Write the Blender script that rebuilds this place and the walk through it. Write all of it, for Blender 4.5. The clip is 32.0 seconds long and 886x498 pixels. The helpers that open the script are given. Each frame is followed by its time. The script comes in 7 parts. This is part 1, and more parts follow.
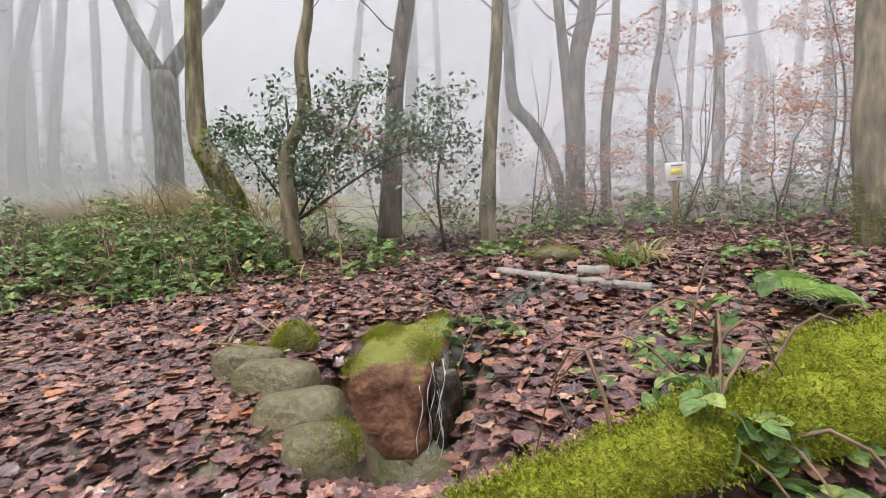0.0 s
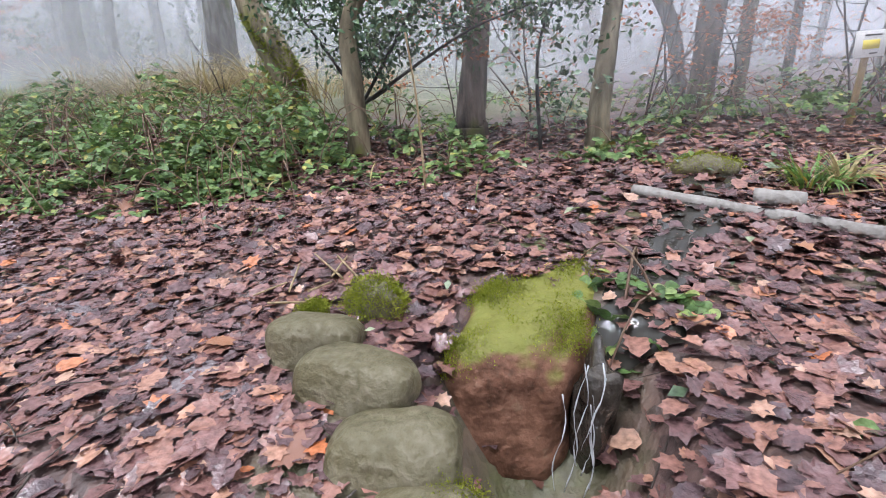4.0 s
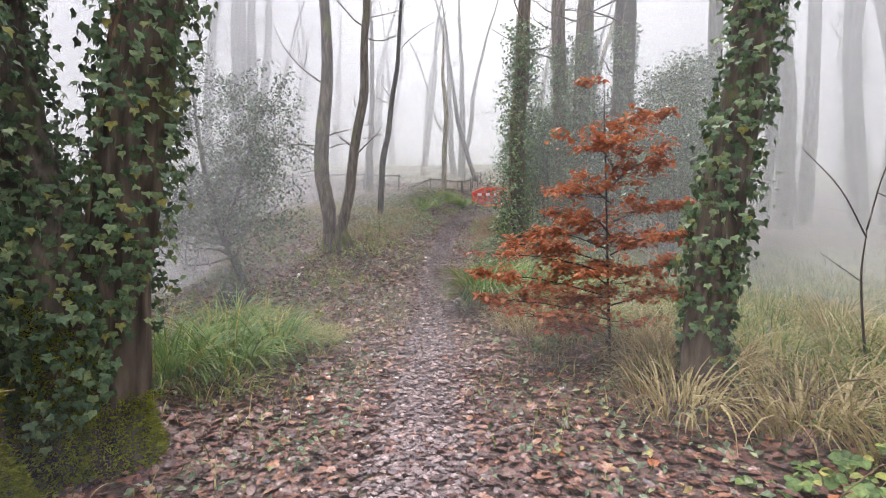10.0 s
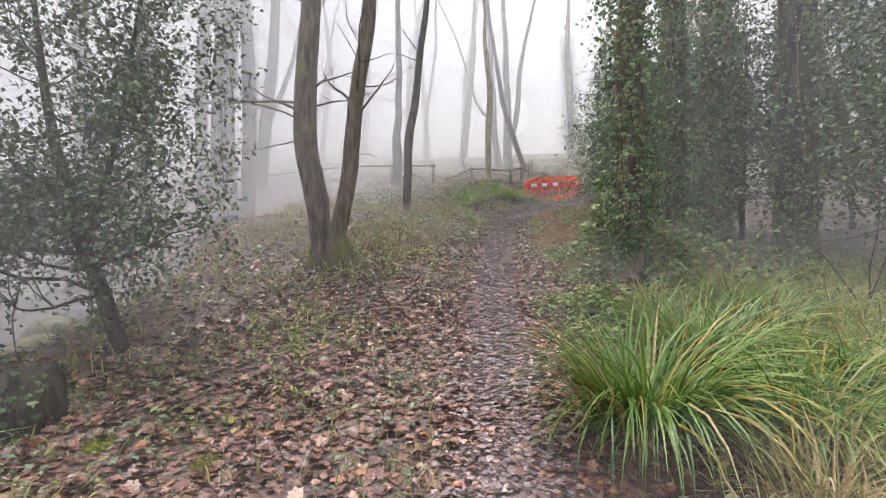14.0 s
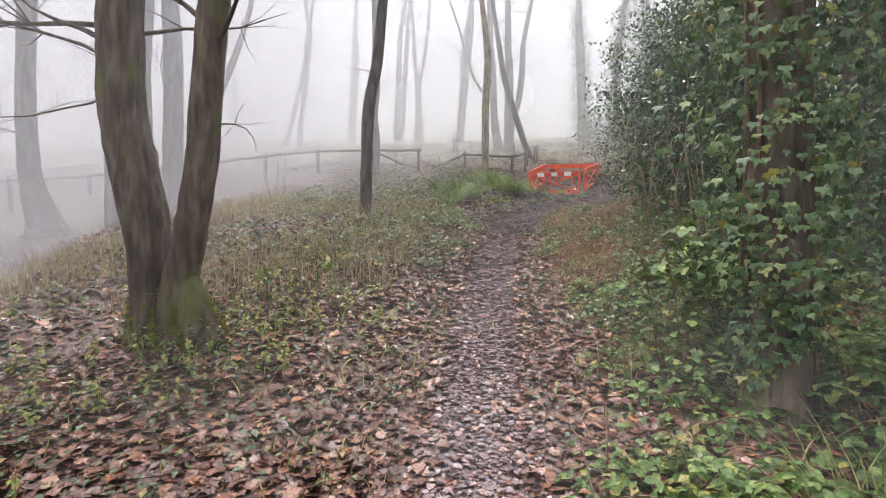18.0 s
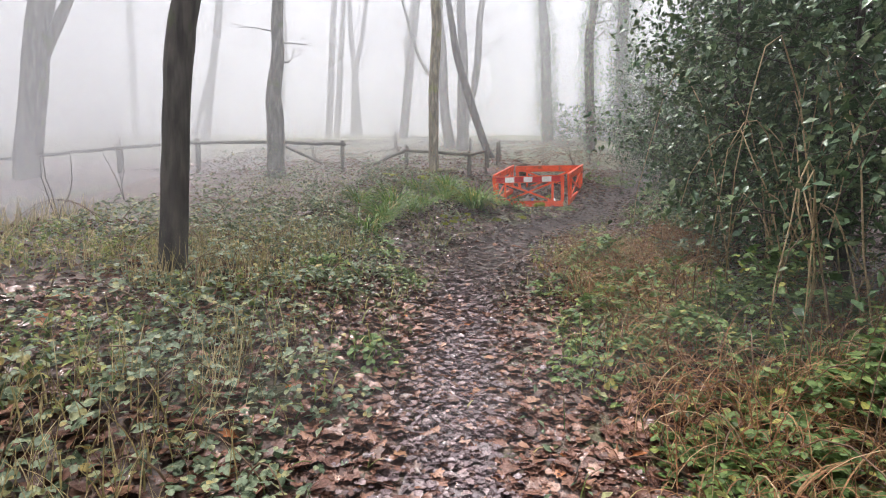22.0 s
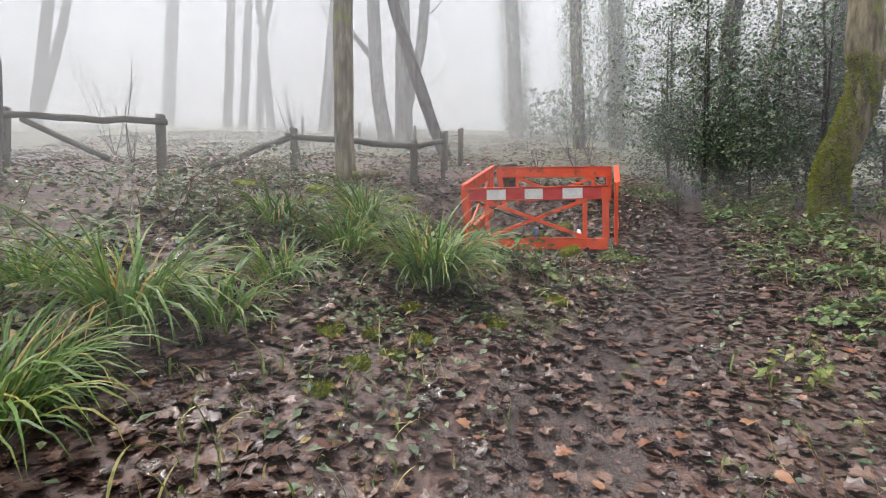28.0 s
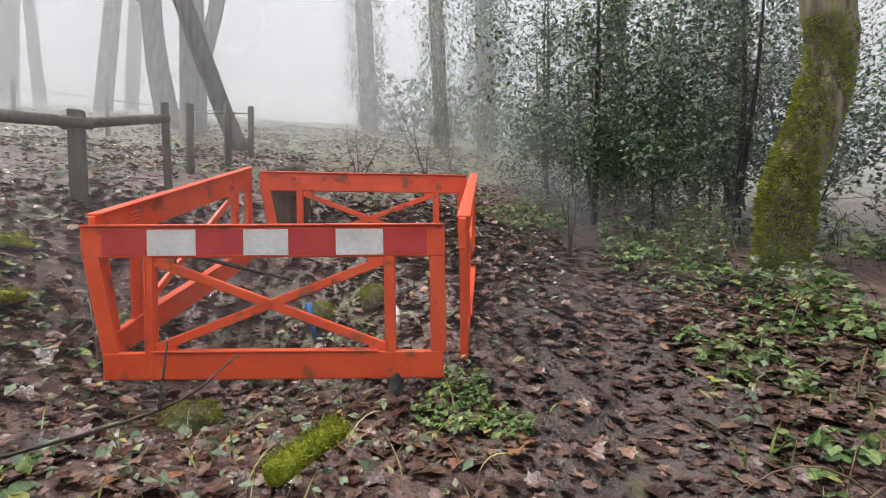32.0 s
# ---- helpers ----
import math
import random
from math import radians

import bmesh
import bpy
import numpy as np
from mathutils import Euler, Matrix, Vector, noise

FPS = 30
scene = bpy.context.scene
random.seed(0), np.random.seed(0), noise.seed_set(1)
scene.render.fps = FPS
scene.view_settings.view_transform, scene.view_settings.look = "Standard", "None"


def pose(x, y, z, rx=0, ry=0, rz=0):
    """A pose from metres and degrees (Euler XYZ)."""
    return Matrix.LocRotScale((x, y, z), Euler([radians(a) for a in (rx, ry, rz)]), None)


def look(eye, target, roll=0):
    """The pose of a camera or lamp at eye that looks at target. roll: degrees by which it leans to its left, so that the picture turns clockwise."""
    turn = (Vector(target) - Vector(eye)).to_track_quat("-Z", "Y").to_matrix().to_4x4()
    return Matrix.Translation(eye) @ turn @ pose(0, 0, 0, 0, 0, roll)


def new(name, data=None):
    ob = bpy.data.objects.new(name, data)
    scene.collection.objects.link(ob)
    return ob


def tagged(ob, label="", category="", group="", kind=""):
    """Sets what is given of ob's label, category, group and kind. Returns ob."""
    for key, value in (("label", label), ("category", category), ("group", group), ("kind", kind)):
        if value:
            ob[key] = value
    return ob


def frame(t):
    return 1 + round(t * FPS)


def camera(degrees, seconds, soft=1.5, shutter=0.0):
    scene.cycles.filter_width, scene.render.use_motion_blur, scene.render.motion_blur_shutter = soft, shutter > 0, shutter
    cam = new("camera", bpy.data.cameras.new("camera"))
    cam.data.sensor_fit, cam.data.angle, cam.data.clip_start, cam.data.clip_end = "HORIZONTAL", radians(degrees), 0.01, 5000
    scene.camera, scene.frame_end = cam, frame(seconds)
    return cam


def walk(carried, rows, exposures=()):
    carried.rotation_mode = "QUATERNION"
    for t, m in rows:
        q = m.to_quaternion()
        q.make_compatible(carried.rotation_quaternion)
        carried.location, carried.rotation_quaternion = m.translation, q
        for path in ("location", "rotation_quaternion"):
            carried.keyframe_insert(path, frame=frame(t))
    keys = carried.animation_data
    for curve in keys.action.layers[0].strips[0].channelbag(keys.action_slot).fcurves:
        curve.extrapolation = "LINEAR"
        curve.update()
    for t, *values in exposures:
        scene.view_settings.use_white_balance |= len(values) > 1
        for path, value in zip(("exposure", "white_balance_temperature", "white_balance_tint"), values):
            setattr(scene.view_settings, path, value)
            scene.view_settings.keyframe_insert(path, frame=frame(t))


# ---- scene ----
cam = camera(85.0, 32.0, soft=1.0)
PATH = [
    (0, (1.829, 0.95, 1.63), (1.641, 2.928, 1.399), -2.9),
    (0.5, (1.729, 1.179, 1.621), (1.5, 3.139, 1.294), -2.9),
    (1, (1.672, 1.318, 1.606), (1.436, 3.253, 1.157), -2.7),
    (1.5, (1.683, 1.442, 1.599), (1.437, 3.349, 1.049), -2.8),
    (2, (1.712, 1.513, 1.597), (1.456, 3.395, 0.971), -3.1),
    (2.5, (1.725, 1.55, 1.596), (1.466, 3.413, 0.913), -3.0),
    (4.5, (1.204, 2.03, 1.74), (0.567, 3.782, 1.016), -2.1),
    (5, (0.855, 2.473, 1.746), (-0.223, 4.004, 1.042), -1.5),
    (5.5, (0.319, 2.801, 1.931), (-1.015, 4.143, 1.283), -1.6),
    (6, (-0.189, 3.091, 2.045), (-1.814, 4.176, 1.62), -1.4),
    (6.5, (-0.739, 3.261, 2.063), (-2.555, 4.079, 1.882), -0.7),
    (7, (-1.323, 3.451, 2.136), (-3.234, 4.031, 2.026), -0.1),
    (7.5, (-1.841, 3.639, 2.22), (-3.803, 4.019, 2.144), 0.3),
    (8, (-2.433, 3.713, 2.245), (-4.428, 3.842, 2.188), 0.7),
    (8.5, (-2.948, 3.804, 2.267), (-4.948, 3.801, 2.221), 1.0),
    (9, (-3.653, 3.886, 2.367), (-5.651, 3.827, 2.319), 0.8),
    (9.5, (-4.318, 3.848, 2.359), (-6.315, 3.758, 2.311), 1.0),
    (10, (-4.964, 3.805, 2.351), (-6.961, 3.697, 2.306), 1.0),
    (10.5, (-5.619, 3.78, 2.35), (-7.614, 3.636, 2.308), 0.9),
    (11, (-6.388, 3.7, 2.368), (-8.379, 3.518, 2.327), 0.6),
    (11.5, (-7.035, 3.702, 2.416), (-9.024, 3.499, 2.377), 0.7),
    (12, (-7.735, 3.607, 2.409), (-9.722, 3.377, 2.368), 0.6),
    (12.5, (-8.344, 3.533, 2.404), (-10.328, 3.29, 2.364), 0.6),
    (13, (-9.001, 3.435, 2.462), (-10.984, 3.178, 2.418), 0.5),
    (13.5, (-9.61, 3.291, 2.509), (-11.592, 3.029, 2.462), 0.3),
    (14, (-10.322, 3.181, 2.459), (-12.303, 2.913, 2.415), -0.1),
    (14.5, (-10.935, 3.068, 2.438), (-12.916, 2.794, 2.394), -0.1),
    (16.5, (-12.211, 3.288, 2.821), (-14.182, 2.962, 2.725), 0.5),
    (17, (-12.99, 3.257, 2.85), (-14.96, 2.928, 2.752), 0.3),
    (17.5, (-13.737, 3.205, 2.95), (-15.709, 2.885, 2.85), 0.3),
    (18, (-14.557, 3.209, 3.051), (-16.535, 2.936, 2.95), 0.1),
    (18.5, (-15.299, 3.124, 3.076), (-17.283, 2.892, 2.978), 0.2),
    (19, (-16.019, 3.095, 3.132), (-18.007, 2.902, 3.033), 0.2),
    (19.5, (-16.667, 3.052, 3.228), (-18.659, 2.898, 3.13), 0.3),
    (20, (-17.347, 2.996, 3.346), (-19.341, 2.883, 3.246), 0.3),
    (20.5, (-17.984, 2.997, 3.428), (-19.981, 2.921, 3.331), 0.5),
    (21, (-18.619, 2.99, 3.486), (-20.616, 2.926, 3.389), 0.5),
    (21.5, (-19.224, 2.955, 3.559), (-21.221, 2.891, 3.463), 0.4),
    (22, (-19.901, 2.967, 3.686), (-21.897, 2.901, 3.588), 0.2),
    (22.5, (-20.489, 2.909, 3.716), (-22.486, 2.845, 3.618), 0.2),
    (23, (-21.094, 2.866, 3.765), (-23.091, 2.804, 3.669), 0.2),
    (23.5, (-21.644, 2.846, 3.856), (-23.641, 2.781, 3.761), 0.1),
    (24, (-22.273, 2.883, 4.01), (-24.269, 2.817, 3.915), 0.1),
    (24.5, (-22.92, 2.94, 4.06), (-24.917, 2.879, 3.966), -0.0),
    (26.5, (-25.214, 2.919, 4.232), (-27.212, 2.92, 4.153), -0.6),
    (27, (-25.77, 3.001, 4.273), (-27.766, 3.083, 4.192), -0.5),
    (27.5, (-26.314, 3.048, 4.355), (-28.308, 3.183, 4.273), -0.3),
    (28, (-26.867, 3.113, 4.474), (-28.859, 3.27, 4.393), -0.3),
    (28.5, (-27.356, 3.227, 4.545), (-29.342, 3.449, 4.46), -0.1),
    (29, (-27.882, 3.399, 4.567), (-29.861, 3.674, 4.484), -0.1),
    (29.5, (-28.35, 3.6, 4.661), (-30.304, 4.017, 4.581), -0.1),
    (30, (-28.854, 3.947, 4.757), (-30.788, 4.449, 4.674), -0.2),
    (30.5, (-29.246, 4.167, 4.769), (-31.17, 4.705, 4.684), -0.4),
    (31, (-29.661, 4.433, 4.861), (-31.573, 5.015, 4.78), -0.4),
    (31.5, (-30.045, 4.697, 4.971), (-31.943, 5.322, 4.892), -0.6),
    (32, (-30.495, 4.925, 5.004), (-32.391, 5.557, 4.925), -0.3),
]
walk(cam, [(t, look(eye, target, roll)) for t, eye, target, roll in PATH], [(0, 1.15, 6550, 10), (2.5, 1.15, 6550, 10), (4.5, 1.3, 5650, 13), (6.5, 1.42, 5450, 14), (8.4, 1.24, 6450, 12), (14.5, 1.22, 6650, 13), (24.5, 1.17, 6550, 11), (32, 1.08, 6500, 10)])

# ---- sky and light ----
world = bpy.data.worlds.new("world")
scene.world = world
world.use_nodes = True
wn, wl = world.node_tree.nodes, world.node_tree.links
wn.clear()
sky = wn.new("ShaderNodeTexSky")
sky.sky_type, sky.sun_disc = "NISHITA", False
sky.sun_elevation, sky.sun_rotation = radians(38), radians(110)
sky.air_density, sky.dust_density = 1.5, 6.0
damp = wn.new("ShaderNodeHueSaturation")
damp.inputs["Saturation"].default_value, damp.inputs["Value"].default_value = 0.15, 0.10
cloud = wn.new("ShaderNodeMix")
cloud.data_type = "RGBA"
cloud.inputs[0].default_value = 0.8
cloud.inputs[7].default_value = (0.725, 0.732, 0.785, 1)
back = wn.new("ShaderNodeBackground")
back.inputs["Strength"].default_value = 1.0
wout = wn.new("ShaderNodeOutputWorld")
wl.new(sky.outputs[0], damp.inputs["Color"])
wl.new(damp.outputs[0], cloud.inputs[6])
wl.new(cloud.outputs[2], back.inputs[0])
wl.new(back.outputs[0], wout.inputs[0])
sun = new("sun", bpy.data.lights.new("sun", "SUN"))
sun.data.energy, sun.data.angle, sun.data.color = 1.5, radians(30), (1.0, 0.97, 0.93)
scene.cycles.transparent_max_bounces = 64
sun.matrix_world = look((0, 0, 20), (6, 5, 0))

# ---- materials ----


def material(name, make, rough=0.7, bump=0.0, bump_scale=40.0, spec=0.4, through_light=0.0, grain=(1, 1, 1)):
    """A principled surface whose colour socket comes from make(nodes, links, random)."""
    m = bpy.data.materials.new(name)
    m.use_nodes = True
    n, l = m.node_tree.nodes, m.node_tree.links
    p = n["Principled BSDF"]
    p.inputs["Roughness"].default_value = rough
    p.inputs["Specular IOR Level"].default_value = spec
    col = make(n, l)
    l.new(col, p.inputs["Base Color"])
    if bump:
        t = n.new("ShaderNodeTexCoord")
        z = n.new("ShaderNodeTexNoise")
        z.inputs["Scale"].default_value, z.inputs["Detail"].default_value = bump_scale, 6
        b = n.new("ShaderNodeBump")
        b.inputs["Strength"].default_value, b.inputs["Distance"].default_value = bump, 0.02
        mp = n.new("ShaderNodeMapping")
        mp.inputs["Scale"].default_value = grain
        l.new(t.outputs["Object"], mp.inputs[0])
        l.new(mp.outputs[0], z.inputs["Vector"])
        l.new(z.outputs["Fac"], b.inputs["Height"])
        l.new(b.outputs[0], p.inputs["Normal"])
    if through_light:
        tr = n.new("ShaderNodeBsdfTranslucent")
        mx = n.new("ShaderNodeMixShader")
        mx.inputs[0].default_value = through_light
        l.new(col, tr.inputs[0])
        l.new(p.outputs[0], mx.inputs[1])
        l.new(tr.outputs[0], mx.inputs[2])
        l.new(mx.outputs[0], n["Material Output"].inputs[0])
    return m


def ramp(n, stops):
    r = n.new("ShaderNodeValToRGB")
    r.color_ramp.interpolation = "LINEAR"
    e = r.color_ramp.elements
    while len(e) < len(stops):
        e.new(0.5)
    for k, (at, c) in zip(e, stops):
        k.position, k.color = at, (*c, 1)
    return r


def noisy(n, l, scale, detail=6, coord="Object", stretch=(1, 1, 1)):
    t, mp, z = n.new("ShaderNodeTexCoord"), n.new("ShaderNodeMapping"), n.new("ShaderNodeTexNoise")
    mp.inputs["Scale"].default_value = stretch
    z.inputs["Scale"].default_value, z.inputs["Detail"].default_value = scale, detail
    l.new(t.outputs[coord], mp.inputs[0])
    l.new(mp.outputs[0], z.inputs["Vector"])
    return z.outputs["Fac"]


def mixed(n, l, fac, a, b):
    m = n.new("ShaderNodeMix")
    m.data_type = "RGBA"
    l.new(fac, m.inputs[0])
    for socket, v in ((m.inputs[6], a), (m.inputs[7], b)):
        if isinstance(v, tuple):
            socket.default_value = (*v, 1)
        else:
            l.new(v, socket)
    return m.outputs[2]


def per_leaf(*stops, scale=48):
    """Each leaf takes its own colour from a ramp, with a faint mottling."""
    def make(n, l):
        g = n.new("ShaderNodeNewGeometry")
        r = ramp(n, stops)
        l.new(g.outputs["Random Per Island"], r.inputs[0])
        d = ramp(n, ((0.28, (0.55, 0.55, 0.55)), (0.5, (0.95, 0.95, 0.95)), (0.72, (1.3, 1.3, 1.3))))
        l.new(noisy(n, l, scale, 3), d.inputs[0])
        m = n.new("ShaderNodeMix")
        m.data_type, m.blend_type = "RGBA", "MULTIPLY"
        m.inputs[0].default_value = 1
        l.new(r.outputs[0], m.inputs[6])
        l.new(d.outputs[0], m.inputs[7])
        return m.outputs[2]
    return make


def per_object(*stops, scale=25):
    def make(n, l):
        g = n.new("ShaderNodeObjectInfo")
        r = ramp(n, stops)
        l.new(g.outputs["Random"], r.inputs[0])
        return r.outputs[0]
    return make


def patchy(scale, *stops, fine=None, stretch=(1, 1, 1)):
    """Two scales of noise through a ramp."""
    def make(n, l):
        r = ramp(n, stops)
        a = noisy(n, l, scale, 8, stretch=stretch)
        if fine:
            b = noisy(n, l, fine, 4, stretch=stretch)
            m = n.new("ShaderNodeMath")
            m.operation = "MULTIPLY_ADD"
            m.inputs[1].default_value = 0.45
            l.new(b, m.inputs[0])
            k = n.new("ShaderNodeMath")
            k.operation = "MULTIPLY"
            k.inputs[1].default_value = 0.55
            l.new(a, k.inputs[0])
            l.new(k.outputs[0], m.inputs[2])
            a = m.outputs[0]
        l.new(a, r.inputs[0])
        return r.outputs[0]
    return make


def bark_colour(low, high, moss, amount):
    """Furrowed bark with moss that grows in patches."""
    def make(n, l):
        r = ramp(n, ((0.34, low), (0.52, tuple((a + b) / 2 for a, b in zip(low, high))), (0.64, high)))
        l.new(noisy(n, l, 13, 10, stretch=(1, 1, 0.2)), r.inputs[0])
        f = ramp(n, ((0.62 - amount, (0, 0, 0)), (0.72 - amount, (1, 1, 1))))
        l.new(noisy(n, l, 2.3, 8, stretch=(1, 1, 0.6)), f.inputs[0])
        return mixed(n, l, f.outputs[0], r.outputs[0], moss)
    return make


BARK = {
    "grey": material("bark_grey", bark_colour((0.09, 0.085, 0.075), (0.21, 0.20, 0.18), (0.11, 0.13, 0.06), 0.06), 0.9, 1.0, 26, 0.2, grain=(1, 1, 0.16)),
    "brown": material("bark_brown", bark_colour((0.065, 0.052, 0.042), (0.19, 0.152, 0.12), (0.13, 0.14, 0.05), 0.06), 0.85, 1.0, 24, 0.25, grain=(1, 1, 0.14)),
    "dark": material("bark_dark", bark_colour((0.03, 0.027, 0.024), (0.085, 0.075, 0.065), (0.07, 0.085, 0.03), 0.03), 0.8, 1.0, 30, 0.3, grain=(1, 1, 0.18)),
    "mossy": material("bark_mossy", bark_colour((0.10, 0.085, 0.055), (0.29, 0.245, 0.16), (0.19, 0.21, 0.05), 0.06), 0.85, 0.9, 28, 0.25, grain=(1, 1, 0.35)),
    "birch": material("bark_birch", bark_colour((0.12, 0.11, 0.10), (0.42, 0.40, 0.37), (0.12, 0.13, 0.06), 0.02), 0.8, 0.6, 24, 0.3),
}
TWIG = material("twig_bark", patchy(6, (0.3, (0.05, 0.04, 0.034)), (0.7, (0.12, 0.095, 0.08))), 0.85)


def ground_colour(n, l):
    """Wet leaf mould, with grass and moss where the noise lets them in."""
    soil = ramp(n, ((0.15, (0.050, 0.031, 0.028)), (0.45, (0.105, 0.064, 0.055)), (0.75, (0.175, 0.105, 0.086)), (0.95, (0.26, 0.16, 0.125))))
    cells, at, mono = n.new("ShaderNodeTexVoronoi"), n.new("ShaderNodeTexCoord"), n.new("ShaderNodeSeparateColor")
    cells.inputs["Scale"].default_value, cells.inputs["Randomness"].default_value = 17, 1
    l.new(at.outputs["Object"], cells.inputs["Vector"])
    l.new(cells.outputs["Color"], mono.inputs[0])
    mould = n.new("ShaderNodeMath")
    mould.operation = "MULTIPLY_ADD"
    mould.inputs[1].default_value = 0.55
    l.new(mono.outputs[0], mould.inputs[0])
    grain = n.new("ShaderNodeMath")
    grain.operation = "MULTIPLY"
    grain.inputs[1].default_value = 0.45
    l.new(noisy(n, l, 30, 8), grain.inputs[0])
    l.new(grain.outputs[0], mould.inputs[2])
    l.new(mould.outputs[0], soil.inputs[0])
    green = ramp(n, ((0.35, (0.05, 0.06, 0.02)), (0.65, (0.13, 0.14, 0.05))))
    l.new(noisy(n, l, 9, 8), green.inputs[0])
    grow = ramp(n, ((0.54, (0, 0, 0)), (0.66, (0.9, 0.9, 0.9))))
    l.new(noisy(n, l, 0.8, 5), grow.inputs[0])
    near = mixed(n, l, grow.outputs[0], soil.outputs[0], green.outputs[0])
    # meadow colour, also used to pale the far ground in place of haze
    field = n.new("ShaderNodeAttribute")
    field.attribute_name = "meadow_and_far_haze"
    meadow = ramp(n, ((0.3, (0.10, 0.12, 0.045)), (0.55, (0.20, 0.20, 0.10)), (0.75, (0.30, 0.26, 0.16))))
    l.new(noisy(n, l, 1.6, 8), meadow.inputs[0])
    return mixed(n, l, field.outputs["Fac"], near, meadow.outputs[0])


GROUND = material("leaf_mould", ground_colour, 0.5, 0.9, 22, 0.6)
# the pale purple-grey puts the wet mud's sky reflection into its colour
MUD = material("trodden_mud", patchy(3.5, (0.3, (0.12, 0.096, 0.10)), (0.5, (0.23, 0.19, 0.195)), (0.7, (0.35, 0.30, 0.31)), fine=40), 0.2, 0.8, 40, 0.7)
MUD_DARK = material("dark_earth", patchy(3.5, (0.3, (0.042, 0.031, 0.028)), (0.5, (0.088, 0.066, 0.060)), (0.7, (0.155, 0.120, 0.110)), fine=48), 0.5, 0.8, 60, 0.4)
LITTER_DARK = material("fallen_leaves_dark", per_leaf((0.0, (0.044, 0.026, 0.023)), (0.35, (0.089, 0.049, 0.040)), (0.7, (0.148, 0.081, 0.061)), (0.92, (0.227, 0.133, 0.099)), (0.98, (0.315, 0.197, 0.143)), (1.0, (0.315, 0.123, 0.055))), 0.26, 0.3, 60, 0.8)
# the mauve of the darker stops is partly wet sheen put into the leaf colour
LITTER = material("fallen_leaves", per_leaf((0.0, (0.085, 0.054, 0.058)), (0.3, (0.158, 0.089, 0.088)), (0.6, (0.242, 0.124, 0.109)), (0.85, (0.339, 0.170, 0.127)), (0.95, (0.449, 0.239, 0.159)), (0.985, (0.509, 0.318, 0.226)), (1.0, (0.558, 0.179, 0.066))), 0.24, 0.3, 60, 0.8)
LITTER_PALE = material("fallen_leaves_grey", per_leaf((0.0, (0.104, 0.057, 0.048)), (0.35, (0.195, 0.103, 0.083)), (0.7, (0.293, 0.151, 0.112)), (0.92, (0.403, 0.213, 0.148)), (0.98, (0.536, 0.316, 0.222)), (1.0, (0.536, 0.197, 0.079))), 0.26, 0.3, 60, 0.8)
# pale purple here carries the sheen of wet leaves on the path
TRODDEN = material("trodden_leaves", per_leaf((0.0, (0.124, 0.091, 0.099)), (0.35, (0.221, 0.159, 0.169)), (0.7, (0.338, 0.247, 0.257)), (0.92, (0.468, 0.345, 0.338)), (1.0, (0.520, 0.312, 0.234))), 0.22, 0.35, 60, 0.9)
BRACKEN = material("dead_bracken", per_leaf((0.0, (0.20, 0.095, 0.045)), (0.5, (0.34, 0.17, 0.08)), (0.85, (0.46, 0.28, 0.15)), (1.0, (0.56, 0.42, 0.26))), 0.7, through_light=0.2)
WEED = material("weed_leaf", per_leaf((0.0, (0.12, 0.19, 0.05)), (0.4, (0.24, 0.32, 0.09)), (0.75, (0.42, 0.42, 0.13)), (1.0, (0.46, 0.34, 0.17))), 0.55, 0.2, 80, 0.35, 0.25)
BRAMBLE = material("bramble_leaf", per_leaf((0.0, (0.062, 0.115, 0.034)), (0.45, (0.130, 0.220, 0.066)), (0.80, (0.22, 0.33, 0.115)), (0.93, (0.32, 0.39, 0.12)), (1.0, (0.46, 0.40, 0.10))), 0.42, 0.3, 90, 0.4, 0.2)
BRAMBLE_DULL = material("bramble_leaf_dull", per_leaf((0.0, (0.085, 0.13, 0.070)), (0.45, (0.185, 0.25, 0.150)), (0.75, (0.30, 0.36, 0.235)), (0.92, (0.42, 0.42, 0.20)), (1.0, (0.48, 0.36, 0.13))), 0.38, 0.3, 90, 0.4, 0.2)
CANE = material("bramble_cane", patchy(10, (0.3, (0.12, 0.06, 0.05)), (0.7, (0.24, 0.17, 0.10))), 0.6)
DRY = material("dry_stalk", per_leaf((0.0, (0.22, 0.15, 0.08)), (0.6, (0.40, 0.30, 0.17)), (1.0, (0.52, 0.42, 0.26))), 0.7, through_light=0.15)
IVY = material("ivy_leaf", per_leaf((0.0, (0.06, 0.115, 0.055)), (0.6, (0.13, 0.215, 0.10)), (0.93, (0.24, 0.32, 0.14)), (1.0, (0.30, 0.28, 0.06))), 0.45, 0.2, 90, 0.4, 0.1)
HOLLY = material("holly_leaf", per_leaf((0.0, (0.050, 0.095, 0.052)), (0.6, (0.115, 0.185, 0.098)), (1.0, (0.22, 0.29, 0.15))), 0.22, 0.1, 60, 0.5, 0.06)
BEECH = material("beech_leaf", per_leaf((0.0, (0.334, 0.092, 0.035)), (0.5, (0.493, 0.154, 0.057)), (0.9, (0.581, 0.246, 0.106))), 0.45, 0.2, 80, 0.4, 0.45)
SEDGE = material("sedge_blade", per_leaf((0.0, (0.060, 0.145, 0.025)), (0.5, (0.135, 0.265, 0.05)), (0.82, (0.28, 0.37, 0.09)), (0.92, (0.48, 0.30, 0.05)), (1.0, (0.50, 0.42, 0.22))), 0.4, 0, 0, 0.5, 0.25)
GRASS = material("grass_blade", per_leaf((0.0, (0.10, 0.16, 0.04)), (0.5, (0.23, 0.30, 0.08)), (0.75, (0.44, 0.40, 0.14)), (1.0, (0.62, 0.52, 0.27))), 0.5, 0, 0, 0.4, 0.3)
